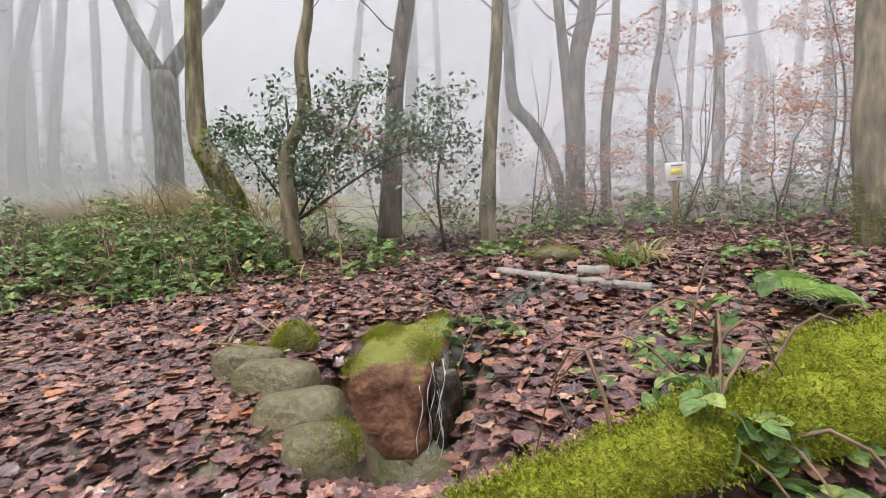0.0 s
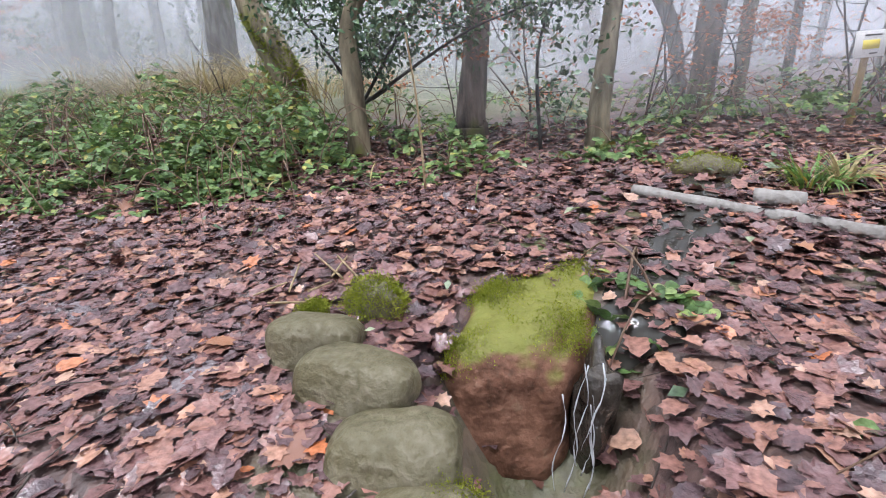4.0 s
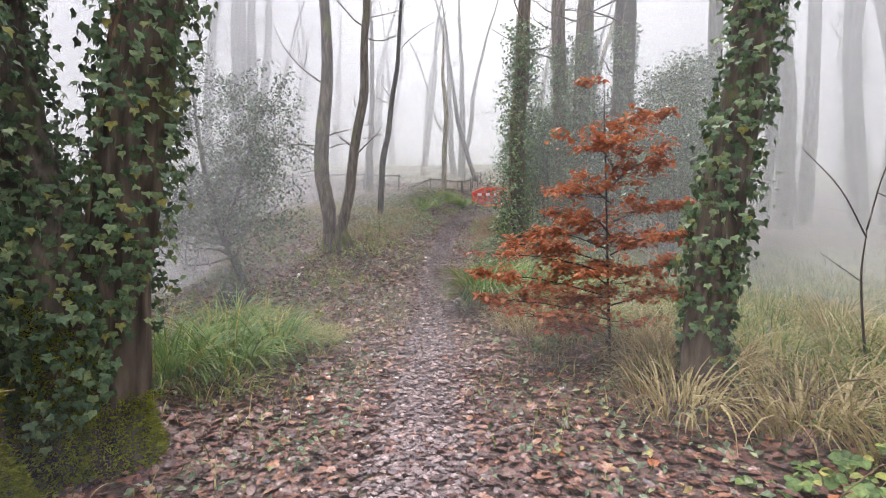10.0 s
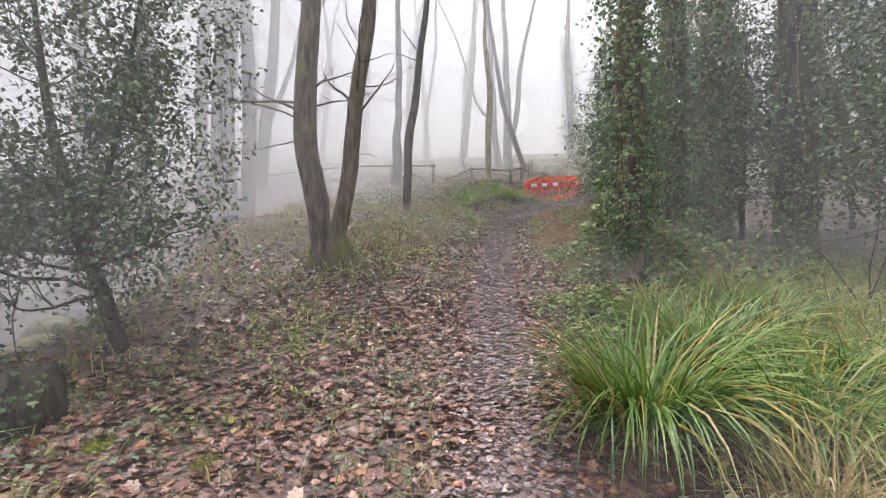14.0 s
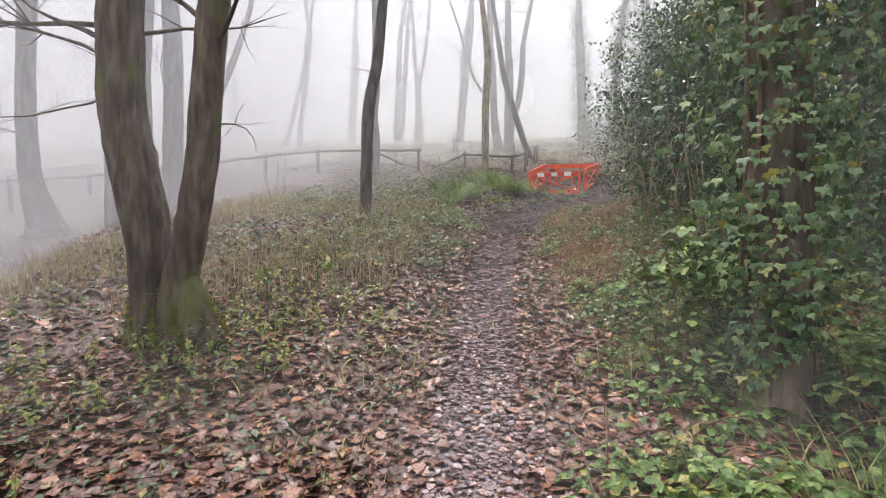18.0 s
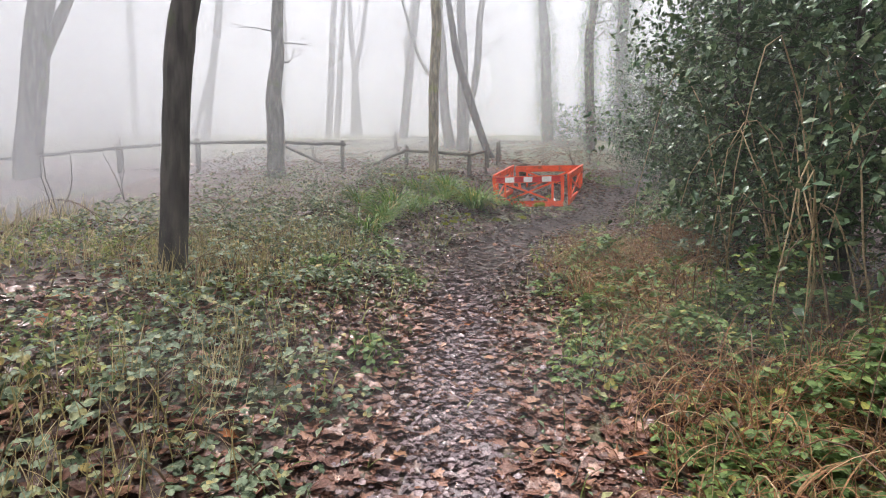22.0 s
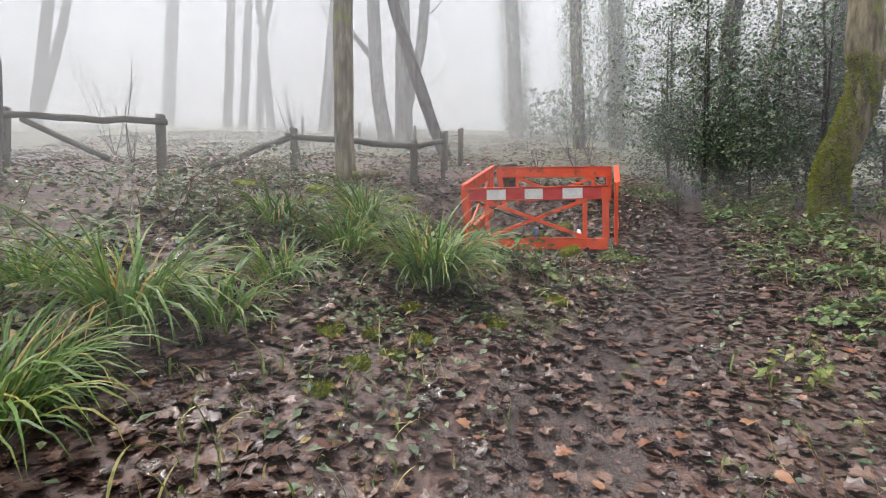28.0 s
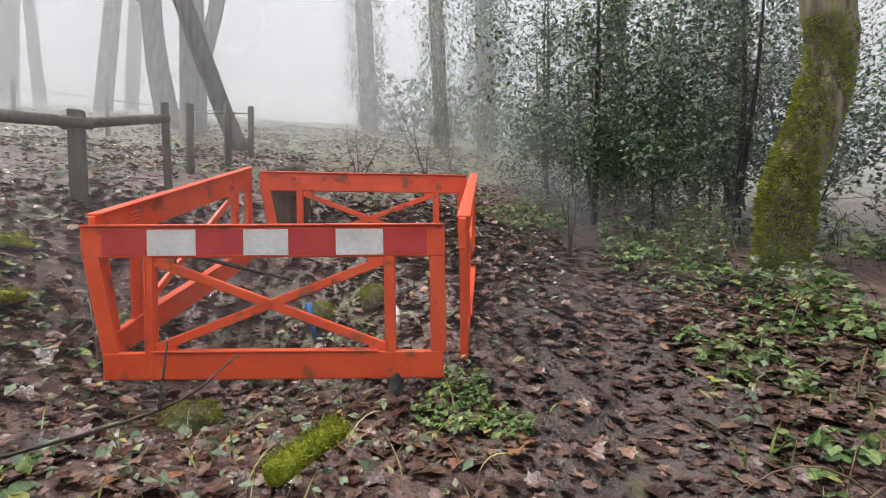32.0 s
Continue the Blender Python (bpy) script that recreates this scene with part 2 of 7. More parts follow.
REED = material("meadow_straw", per_leaf((0.0, (0.25, 0.21, 0.09)), (0.5, (0.44, 0.36, 0.18)), (1.0, (0.62, 0.52, 0.32))), 0.7, 0, 0, 0.2, 0.3)
FERN = material("fern_frond", per_leaf((0.0, (0.10, 0.19, 0.03)), (0.6, (0.19, 0.32, 0.06)), (1.0, (0.28, 0.38, 0.10))), 0.55, 0, 0, 0.3, 0.3)
MOSS = material("moss", patchy(14, (0.3, (0.12, 0.15, 0.015)), (0.5, (0.30, 0.34, 0.035)), (0.72, (0.50, 0.50, 0.08)), fine=70), 0.95, 1.0, 120, 0.1)
MOSS_DULL = material("trunk_moss", patchy(14, (0.3, (0.10, 0.12, 0.02)), (0.5, (0.22, 0.25, 0.04)), (0.72, (0.36, 0.37, 0.07)), fine=70), 0.95, 0.8, 120, 0.1)
STONE = material("stone", patchy(4, (0.28, (0.075, 0.066, 0.032)), (0.45, (0.135, 0.118, 0.062)), (0.6, (0.205, 0.182, 0.118)), (0.75, (0.27, 0.24, 0.18)), fine=40), 0.5, 0.7, 40, 0.35)
TIMBER = material("weathered_timber", patchy(4, (0.3, (0.07, 0.065, 0.055)), (0.7, (0.17, 0.16, 0.13)), fine=30, stretch=(1, 1, 0.2)), 0.85, 0.6, 40, 0.2)


def grimy_orange(n, l):
    """Sun-faded orange with splashes of dried mud and algae."""
    base = ramp(n, ((0.25, (0.68, 0.066, 0.014)), (0.6, (0.86, 0.100, 0.020)), (0.8, (0.90, 0.155, 0.05))))
    l.new(noisy(n, l, 4, 8), base.inputs[0])
    dirt = ramp(n, ((0.60, (0, 0, 0)), (0.68, (0.75, 0.75, 0.75))))
    l.new(noisy(n, l, 7, 10), dirt.inputs[0])
    return mixed(n, l, dirt.outputs[0], base.outputs[0], (0.16, 0.075, 0.03))


PLASTIC = material("orange_plastic", grimy_orange, 0.36, 0.12, 50, 0.5)
RED_BAND = material("red_reflective", patchy(8, (0.3, (0.48, 0.03, 0.03)), (0.7, (0.62, 0.05, 0.05))), 0.35)
WHITE_BAND = material("white_reflective", patchy(6, (0.25, (0.52, 0.50, 0.47)), (0.6, (0.82, 0.81, 0.79)), fine=50), 0.35)
PALE_WOOD = material("bleached_wood", patchy(5, (0.3, (0.20, 0.18, 0.16)), (0.7, (0.38, 0.36, 0.33)), fine=40, stretch=(1, 1, 0.3)), 0.8, 0.5, 40, 0.2)
PAPER = material("sign_card", patchy(10, (0.3, (0.78, 0.76, 0.72)), (0.7, (0.84, 0.83, 0.80))), 0.5)
YELLOW = material("sign_yellow", patchy(10, (0.3, (0.78, 0.62, 0.05)), (0.7, (0.85, 0.70, 0.08))), 0.5)
INK = material("dark_ink", patchy(10, (0.3, (0.03, 0.03, 0.03)), (0.7, (0.06, 0.06, 0.06))), 0.6)
RUBBER = material("black_rubber", patchy(12, (0.3, (0.025, 0.025, 0.026)), (0.7, (0.06, 0.058, 0.055))), 0.7, 0.3, 40)
BLUE = material("blue_plastic", patchy(10, (0.3, (0.02, 0.13, 0.42)), (0.7, (0.05, 0.22, 0.55))), 0.35)

WATER = bpy.data.materials.new("still_water")
WATER.use_nodes = True
wp = WATER.node_tree.nodes["Principled BSDF"]
wp.inputs["Base Color"].default_value, wp.inputs["Roughness"].default_value = (0.045, 0.042, 0.035, 1), 0.04
wz, wb = WATER.node_tree.nodes.new("ShaderNodeTexNoise"), WATER.node_tree.nodes.new("ShaderNodeBump")
wz.inputs["Scale"].default_value, wb.inputs["Strength"].default_value = 3.0, 0.04
WATER.node_tree.links.new(wz.outputs["Fac"], wb.inputs["Height"])
WATER.node_tree.links.new(wb.outputs[0], wp.inputs["Normal"])


def haze_material(name):
    """A white see-through sheet standing in for fog haze: part of the light passes, the rest is scattered to both
    sides; it thins out with height and in drifts.
    """
    m = bpy.data.materials.new(name)
    m.use_nodes = True
    n, l = m.node_tree.nodes, m.node_tree.links
    n.remove(n["Principled BSDF"])
    d, t, c = n.new("ShaderNodeBsdfDiffuse"), n.new("ShaderNodeBsdfTranslucent"), n.new("ShaderNodeBsdfTransparent")
    for s in (d, t):
        s.inputs[0].default_value = (0.90, 0.915, 0.955, 1)
    both, out = n.new("ShaderNodeMixShader"), n.new("ShaderNodeMixShader")
    l.new(d.outputs[0], both.inputs[1])
    l.new(t.outputs[0], both.inputs[2])
    g = n.new("ShaderNodeTexCoord")
    xyz = n.new("ShaderNodeSeparateXYZ")
    l.new(g.outputs["Object"], xyz.inputs[0])
    fade = n.new("ShaderNodeMapRange")
    fade.interpolation_type = "SMOOTHSTEP"
    thick = n.new("ShaderNodeAttribute")
    thick.attribute_name = "thickness"
    for k, v in zip((1, 2, 3, 4), (10.0, 38.0, 1.0, 0.0)):
        fade.inputs[k].default_value = v
    l.new(xyz.outputs[2], fade.inputs[0])
    drift = n.new("ShaderNodeMapRange")
    for k, v in zip((1, 2, 3, 4), (0.3, 0.7, 0.75, 1.2)):
        drift.inputs[k].default_value = v
    l.new(noisy(n, l, 0.09, 3), drift.inputs[0])
    mul = n.new("ShaderNodeMath")
    mul.operation = "MULTIPLY"
    l.new(fade.outputs[0], mul.inputs[0])
    l.new(drift.outputs[0], mul.inputs[1])
    full = n.new("ShaderNodeMath")
    full.operation = "MULTIPLY"
    l.new(mul.outputs[0], full.inputs[0])
    l.new(thick.outputs["Fac"], full.inputs[1])
    l.new(full.outputs[0], out.inputs[0])
    l.new(c.outputs[0], out.inputs[1])
    l.new(both.outputs[0], out.inputs[2])
    l.new(out.outputs[0], n["Material Output"].inputs[0])
    return m


# ---- building tools ----
rng = np.random.default_rng(7)


def mesh_of(name, verts, polys, mat, smooth=True):
    """A mesh from an array of points and a list of arrays of faces (each of one corner count)."""
    me = bpy.data.meshes.new(name)
    verts = np.asarray(verts, np.float32).reshape(-1, 3)
    polys = [np.asarray(p, np.int32) for p in polys if len(p)]
    loops = np.concatenate([p.ravel() for p in polys])
    sizes = np.concatenate([np.full(len(p), p.shape[1], np.int32) for p in polys])
    me.vertices.add(len(verts))
    me.vertices.foreach_set("co", verts.ravel())
    me.loops.add(len(loops))
    me.loops.foreach_set("vertex_index", loops)
    me.polygons.add(len(sizes))
    me.polygons.foreach_set("loop_start", np.concatenate([[0], np.cumsum(sizes)[:-1]]).astype(np.int32))
    me.polygons.foreach_set("use_smooth", np.full(len(sizes), smooth))
    me.update(calc_edges=True)
    me.validate()
    for m in mat if isinstance(mat, (list, tuple)) else (mat,):
        me.materials.append(m)
    return me


class Shape:
    """Gathers points and faces of one part."""
    def __init__(self):
        self.v, self.f, self.n = [], {}, 0

    def add(self, verts, *faces):
        verts = np.asarray(verts, float).reshape(-1, 3)
        for f in faces:
            f = np.asarray(f, int)
            self.f.setdefault(f.shape[1], []).append(f + self.n)
        self.v.append(verts)
        self.n += len(verts)
        return self

    def tube(self, pts, radii, sides=8, rough=0.0, close=True):
        """A round limb along the points."""
        pts, radii = np.asarray(pts, float), np.asarray(radii, float)
        k = len(pts)
        way = np.gradient(pts, axis=0)
        way /= np.linalg.norm(way, axis=1)[:, None] + 1e-9
        ref = np.where(np.abs(way[:, 2:3]) > 0.9, np.array([[1.0, 0, 0]]), np.array([[0, 0, 1.0]]))
        a = np.cross(way, ref)
        for i in range(1, k):
            s = a[i - 1] - way[i] * (a[i - 1] @ way[i])
            a[i] = s
        a /= np.linalg.norm(a, axis=1)[:, None] + 1e-9
        b = np.cross(way, a)
        ang = np.linspace(0, 2 * np.pi, sides, endpoint=False)
        r = radii[:, None] * (1 + rough * rng.normal(0, 1, (k, sides)))
        ring = pts[:, None] + r[..., None] * (np.cos(ang)[None, :, None] * a[:, None] + np.sin(ang)[None, :, None] * b[:, None])
        i, j = np.meshgrid(np.arange(k - 1), np.arange(sides), indexing="ij")
        q = np.stack([i * sides + j, i * sides + (j + 1) % sides, (i + 1) * sides + (j + 1) % sides, (i + 1) * sides + j], -1).reshape(-1, 4)
        tip = np.concatenate([ring.reshape(-1, 3), pts[:1], pts[-1:]])
        j = np.arange(sides)
        caps = np.concatenate([np.stack([(j + 1) % sides, j, np.full(sides, k * sides)], 1), np.stack([(k - 1) * sides + j, (k - 1) * sides + (j + 1) % sides, np.full(sides, k * sides + 1)], 1)])
        return self.add(tip, q, caps) if close else self.add(tip, q)

    def box(self, m, sx, sy, sz, bevel=0.0):
        """A box with chamfered edges, about the origin of m."""
        bm = bmesh.new()
        bmesh.ops.create_cube(bm, size=1)
        bmesh.ops.scale(bm, vec=(sx, sy, sz), verts=bm.verts)
        if bevel:
            bmesh.ops.bevel(bm, geom=bm.edges[:], offset=bevel, segments=1, affect="EDGES", profile=0.5)
        bmesh.ops.transform(bm, matrix=m, verts=bm.verts)
        bmesh.ops.triangulate(bm, faces=bm.faces[:])
        bm.verts.index_update()
        self.add([v.co[:] for v in bm.verts], [[v.index for v in f.verts] for f in bm.faces])
        bm.free()
        return self

    def scatter(self, leaf, at, turn, size):
        """Copies of a small shape (points, faces) at many places."""
        lv, lf = leaf
        lv = np.asarray(lv, float)
        n = len(at)
        size = np.broadcast_to(np.asarray(size, float), (n,))
        pts = np.einsum("nij,kj->nki", turn, lv) * size[:, None, None] + np.asarray(at)[:, None]
        faces = [np.asarray(f)[None] + (np.arange(n) * len(lv))[:, None, None] for f in lf]
        return self.add(pts.reshape(-1, 3), *[f.reshape(-1, f.shape[-1]) for f in faces])

    def mesh(self, name, mat, smooth=True):
        return mesh_of(name, np.concatenate(self.v), [np.concatenate(f) for f in self.f.values()], mat, smooth)


def part(name, shape, mat, parent, label="", smooth=True):
    ob = new(name, shape.mesh(name, mat, smooth) if isinstance(shape, Shape) else shape)
    ob.parent = parent
    return tagged(ob, label)


def thing(name, at, label, category, group="", kind=""):
    ob = new(name)
    ob.location = at
    ob.empty_display_size = 0.1
    return tagged(ob, label, category, group, kind)


def local(shape, at):
    """Moves a shape gathered in world metres to its thing's own origin."""
    shape.v = [v - np.asarray(at) for v in shape.v]
    return shape


def turns(yaw, pitch, roll):
    """Rotation matrices from arrays of angles: roll about y, then pitch about x, then yaw about z."""
    yaw, pitch, roll = (np.asarray(a, float) for a in np.broadcast_arrays(yaw, pitch, roll))
    cy, sy, cp, sp, cr, sr = np.cos(yaw), np.sin(yaw), np.cos(pitch), np.sin(pitch), np.cos(roll), np.sin(roll)
    o, z = np.ones_like(yaw), np.zeros_like(yaw)
    rz = np.stack([cy, -sy, z, sy, cy, z, z, z, o], -1).reshape(-1, 3, 3)
    rx = np.stack([o, z, z, z, cp, -sp, z, sp, cp], -1).reshape(-1, 3, 3)
    ry = np.stack([cr, z, sr, z, o, z, -sr, z, cr], -1).reshape(-1, 3, 3)
    return rz @ rx @ ry


def plain_leaf(rim, droop, fold):
    """A leaf of fewer faces: the rim alone, fanned from its stalk."""
    return [(x, y, fold * abs(x) - droop * y * y) for x, y in rim], [[(0, i, i + 1) for i in range(1, len(rim) - 1)]]


def rim_leaf(rim, droop, fold):
    """A leaf as a fan about its midrib: rim points (x, y) along y from 0 to 1, raised at the sides and drooping to the tip."""
    pts = [(0, 0.45, 0)] + [(x, y, fold * abs(x) - droop * y * y) for x, y in rim]
    n = len(rim)
    return pts, [[(0, 1 + i, 1 + (i + 1) % n) for i in range(n)]]


def lobed(tips, notch, fold, droop, twist=0.0):
    """A lobed leaf: tips as (angle, reach) to one side, mirrored, about a point above the stalk, curling out of its plane."""
    half = []
    for i, (a, r) in enumerate(tips):
        half.append((math.radians(a), r))
        if i + 1 < len(tips):
            half.append((math.radians((a + tips[i + 1][0]) / 2), notch * (r + tips[i + 1][1]) / 2))
    rim = [(r * math.sin(a), 0.4 + r * math.cos(a)) for a, r in half] + [(-r * math.sin(a), 0.4 + r * math.cos(a)) for a, r in half[:0:-1]]
    pts = [(0, 0.4, 0)] + [(x, y, fold * (abs(x) ** 1.4) * (1 if i % 2 else 0.7) - droop * (y - 0.4) ** 2 + twist * x * (y - 0.3)) for i, (x, y) in enumerate(rim)]
    return pts, [[(0, 1 + i, 1 + (i + 1) % len(rim)) for i in range(len(rim))]]


SYCAMORE = lobed([(0, 0.62), (46, 0.58), (92, 0.50), (138, 0.38), (176, 0.30)], 0.68, 0.10, 0.10, 0.18)
SYCAMORE_CURLED = lobed([(0, 0.60), (44, 0.54), (90, 0.46), (135, 0.40), (170, 0.34)], 0.72, 0.48, 0.30, -0.35)
OAK = lobed([(0, 0.62), (26, 0.52), (58, 0.34), (105, 0.30), (145, 0.34), (172, 0.38)], 0.80, 0.22, 0.16, 0.15)
CURLED = plain_leaf([(0, 0), (0.30, 0.10), (0.36, 0.30), (0.46, 0.46), (0.30, 0.62), (0.26, 0.82), (0, 1.0), (-0.22, 0.80), (-0.36, 0.66), (-0.34, 0.48), (-0.46, 0.36), (-0.30, 0.10)], 0.10, 0.14)
OVAL = rim_leaf([(0, 0), (0.24, 0.22), (0.31, 0.52), (0.16, 0.82), (0, 1.0), (-0.16, 0.82), (-0.31, 0.52), (-0.24, 0.22)], 0.12, 0.30)
OVAL_SMALL = ([(0, 0, 0), (0.29, 0.45, 0.05), (0, 1.0, -0.12), (-0.29, 0.45, 0.05)], [[(0, 1, 2), (0, 2, 3)]])
LEAFLET = plain_leaf([(0, 0), (0.32, 0.18), (0.42, 0.48), (0.26, 0.80), (0, 1.0), (-0.26, 0.80), (-0.42, 0.48), (-0.32, 0.18)], 0.14, 0.22)
IVY_LEAF = rim_leaf([(0, 0.05), (0.38, 0.0), (0.52, 0.42), (0.20, 0.52), (0, 1.0), (-0.20, 0.52), (-0.52, 0.42), (-0.38, 0.0)], 0.18, 0.10)


def trefoil():
    """Three oval leaflets on one stalk."""
    v, f = [], []
    for a, s, oy in ((0.0, 1.0, 0.25), (1.25, 0.8, 0.1), (-1.25, 0.8, 0.1)):
        base = len(v)
        for x, y, z in LEAFLET[0]:
            v.append((s * (x * math.cos(a) + y * math.sin(a)), oy + s * (y * math.cos(a) - x * math.sin(a)), s * z))
        f += [tuple(base + i for i in t) for t in LEAFLET[1][0]]
    return v, [f]


TREFOIL = trefoil()


def blades(shape, roots, yaw, length, bend, width):
    """Grass or sedge blades: tapered strips that arch outwards."""
    n = len(roots)
    k = np.linspace(0, 1, 6)
    out = np.stack([np.cos(yaw), np.sin(yaw), np.zeros(n)], 1)
    side = np.stack([-np.sin(yaw), np.cos(yaw), np.zeros(n)], 1)
    a = 0.15 + bend[:, None] * k[None]
    dx = np.cumsum(np.sin(a), 1) / 6 * length[:, None]
    dz = np.cumsum(np.cos(a), 1) / 6 * length[:, None]
    mid = np.asarray(roots)[:, None] + out[:, None] * dx[..., None] + np.array([0, 0, 1.0]) * dz[..., None]
    half = (width[:, None] * np.array([0.7, 1, 0.9, 0.7, 0.42, 0.04]))[..., None] * side[:, None]
    pts = np.stack([mid - half, mid + half + np.array([0, 0, 0.003])], 2).reshape(n, 12, 3)
    q = np.array([(2 * i, 2 * i + 1, 2 * i + 3, 2 * i + 2) for i in range(5)])
    faces = (q[None] + (np.arange(n) * 12)[:, None, None]).reshape(-1, 4)
    return shape.add(pts.reshape(-1, 3), faces)



def tufts(shape, pts, normals, high, n):
    """Short upright moss shoots over a surface."""
    i = rng.integers(0, len(pts), n)
    p, nn = pts[i] + rng.normal(0, 0.016, (n, 3)) - normals[i] * 0.004, normals[i] + rng.normal(0, 0.45, (n, 3))
    nn /= np.linalg.norm(nn, axis=1)[:, None]
    side = np.cross(nn, rng.normal(0, 1, (n, 3)))
    side /= np.linalg.norm(side, axis=1)[:, None]
    w = rng.uniform(0.3, 0.6, n)[:, None] * high
    tip = p + nn * high * rng.uniform(0.5, 1.4, n)[:, None]
    v = np.stack([p - side * w * 0.5, p + side * w * 0.5, tip], 1).reshape(-1, 3)
    return shape.add(v, np.arange(3 * n).reshape(-1, 3))
# ---- the lie of the land ----
PX = [-70, -45, -38, -34.2, -32.4, -30.5, -29, -27, -22, -17, -13, -9, -5, -2.4, -0.2, 0.85, 3, 60]
PY = [20, 14, 10, 7.6, 6.6, 4.95, 3.9, 3.1, 2.9, 3.0, 3.25, 3.43, 3.75, 3.7, 3.1, 2.6, 2.3, 2.0]
ZX = [-80, -58, -52, -45, -40, -36, -33.8, -32.4, -30.7, -26.3, -24.4, -22, -19.5, -16, -13, -6.4, -2, 1, 4, 12, 60]
ZZ = [9.6, 9.3, 8.8, 7.0, 5.6, 4.75, 4.3, 3.95, 3.57, 2.85, 2.58, 2.15, 1.75, 1.22, 0.9, 0.72, 0.76, 0.84, 0.9, 1.1, 1.6]


def step(v, a, b):
    k = np.clip((v - a) / (b - a), 0, 1)
    return k * k * (3 - 2 * k)


def ripple(x, y):
    """A smooth unevenness between about -1 and 1."""
    return (np.sin(x * 1.3 + 1.7 * np.sin(y * 0.7)) + np.sin(y * 1.9 + 1.3 * np.sin(x * 0.9 + 2)) + 0.7 * np.sin((x + y) * 3.1 + np.sin(x * 2.3))) / 2.7


def path_y(x):
    return sum(np.interp(x + d, PX, PY) for d in (-0.6, -0.3, 0, 0.3, 0.6)) / 5


def height(x, y):
    """The lie of the land: the path's rise, the banks beside it, the glade and the pond."""
    x, y = np.asarray(x, float), np.asarray(y, float)
    z = sum(np.interp(x + d, ZX, ZZ) for d in (-0.8, -0.4, 0, 0.4, 0.8)) / 5
    off = y - path_y(x)
    left, right = np.maximum(-off, 0), np.maximum(off, 0)
    z = z + np.interp(x, [-36, -22, -18, -13, -9], [0.9, 0.85, 0.35, 0.08, 0.0]) * (1 - np.exp(-left / 2.6))
    z = z - 1.0 * step(-y, 2.0, 9.0) * step(-x, 8, 15) * (1 - step(-x, 27, 34))
    z = z + np.interp(x, [-12, -9, -3, 0.5], [0.10, 0.17, 0.16, 0.06]) * 5 * (1 - np.exp(-right / 5))
    z = z - 0.30 * np.clip(2.6 - y, 0, 3) * step(x, -5, -1)
    z = z - 0.48 * np.exp(-((x - 1.47) / 0.31) ** 4 - ((y - 2.82) / 0.42) ** 4)
    z = z + 0.24 * np.exp(-((y - 2.0 - 0.2 * (x - 1.7)) / 0.20) ** 2) * step(x, 1.75, 2.1) * (1 - step(x, 3.2, 4.2))
    z = z - 0.50 * np.exp(-((x + 33.3) / 1.3) ** 2 - ((y - 4.6) / 1.35) ** 2)
    z = z - 0.75 * np.exp(-((x + 34.4) / 1.2) ** 2 - ((y - 4.3) / 1.1) ** 2)
    pond = 1 - step(((x + 14.5) / 9.5) ** 2 + ((y + 10.0) / 7.0) ** 2, 0.8, 1.35)
    z = z * (1 - pond) + 0.2 * pond
    calm = step(np.abs(off), 0.2, 1.6)
    return z + ripple(x, y) * (0.012 + 0.05 * calm) + 0.008 * ripple(x * 5 + 3, y * 5)

# ---- ground ----
def spread(lo, hi, pitch, far):
    """Grid lines, close between lo and hi and wider and wider out to far."""
    mid = np.arange(lo, hi, pitch)
    grow = pitch * np.cumsum(1.13 ** np.arange(1, 60))
    return np.concatenate([lo - grow[grow < far][::-1], mid, mid[-1] + grow[grow < far]])


gx, gy = spread(-39, 5, 0.16, 420), spread(-3, 11, 0.16, 420)
X, Y = np.meshgrid(gx, gy, indexing="ij")
gi, gj = np.meshgrid(np.arange(len(gx) - 1), np.arange(len(gy) - 1), indexing="ij")
gq = np.stack([gi * len(gy) + gj, (gi + 1) * len(gy) + gj, (gi + 1) * len(gy) + gj + 1, gi * len(gy) + gj + 1], -1).reshape(-1, 4)
ground = tagged(new("ground", mesh_of("ground", np.stack([X, Y, height(X, Y)], -1), [gq], GROUND)), "leaf-covered woodland floor rising along a muddy path", "ground", kind="structure")
meadow = ground.data.attributes.new("meadow_and_far_haze", "FLOAT", "POINT")
edge_y = np.interp(X, [-20, -16, -9.5, -8, 3], [5.6, 5.4, 6.0, 8.0, 8.0])
# past x -36.5 the paler meadow colour stands in for haze on leafy ground
open_land = step(Y - edge_y, 0.0, 2.0) * step(X, -21, -17.5) * (1 - step(X, 0, 3)) + step(-X, 36.5, 42)
meadow.data.foreach_set("value", np.clip(open_land + 0.15 * ripple(X * 1.5, Y * 1.5) * (open_land > 0), 0, 1).astype(np.float32).ravel())

# the trodden path, a hand's breadth of mud laid over the ground
px = np.concatenate([np.arange(-46, 0.6, 0.16)])
py = path_y(px)
edge = np.linspace(-1, 1, 9)
pw = np.interp(px, [-46, -33, -29, -25, -8, -3, 0.6], [0.8, 0.75, 0.55, 0.30, 0.29, 0.2, 0.12])
side = np.stack([-np.gradient(py, px), np.ones_like(px)], 1)
side /= np.linalg.norm(side, axis=1)[:, None]
wob = 1 + 0.12 * ripple(px * 5, px * 3)[:, None] * np.sign(edge)[None] + 0.26 * np.sin(px * 2.1)[:, None] * np.sin(px[:, None] * 0.77 + edge[None] * 2)
QX = px[:, None] + side[:, :1] * edge[None] * pw[:, None] * wob
QY = py[:, None] + side[:, 1:] * edge[None] * pw[:, None] * wob
QZ = height(QX, QY) + 0.014 - 0.03 * np.abs(edge[None]) ** 4
pi_, pj = np.meshgrid(np.arange(len(px) - 1), np.arange(8), indexing="ij")
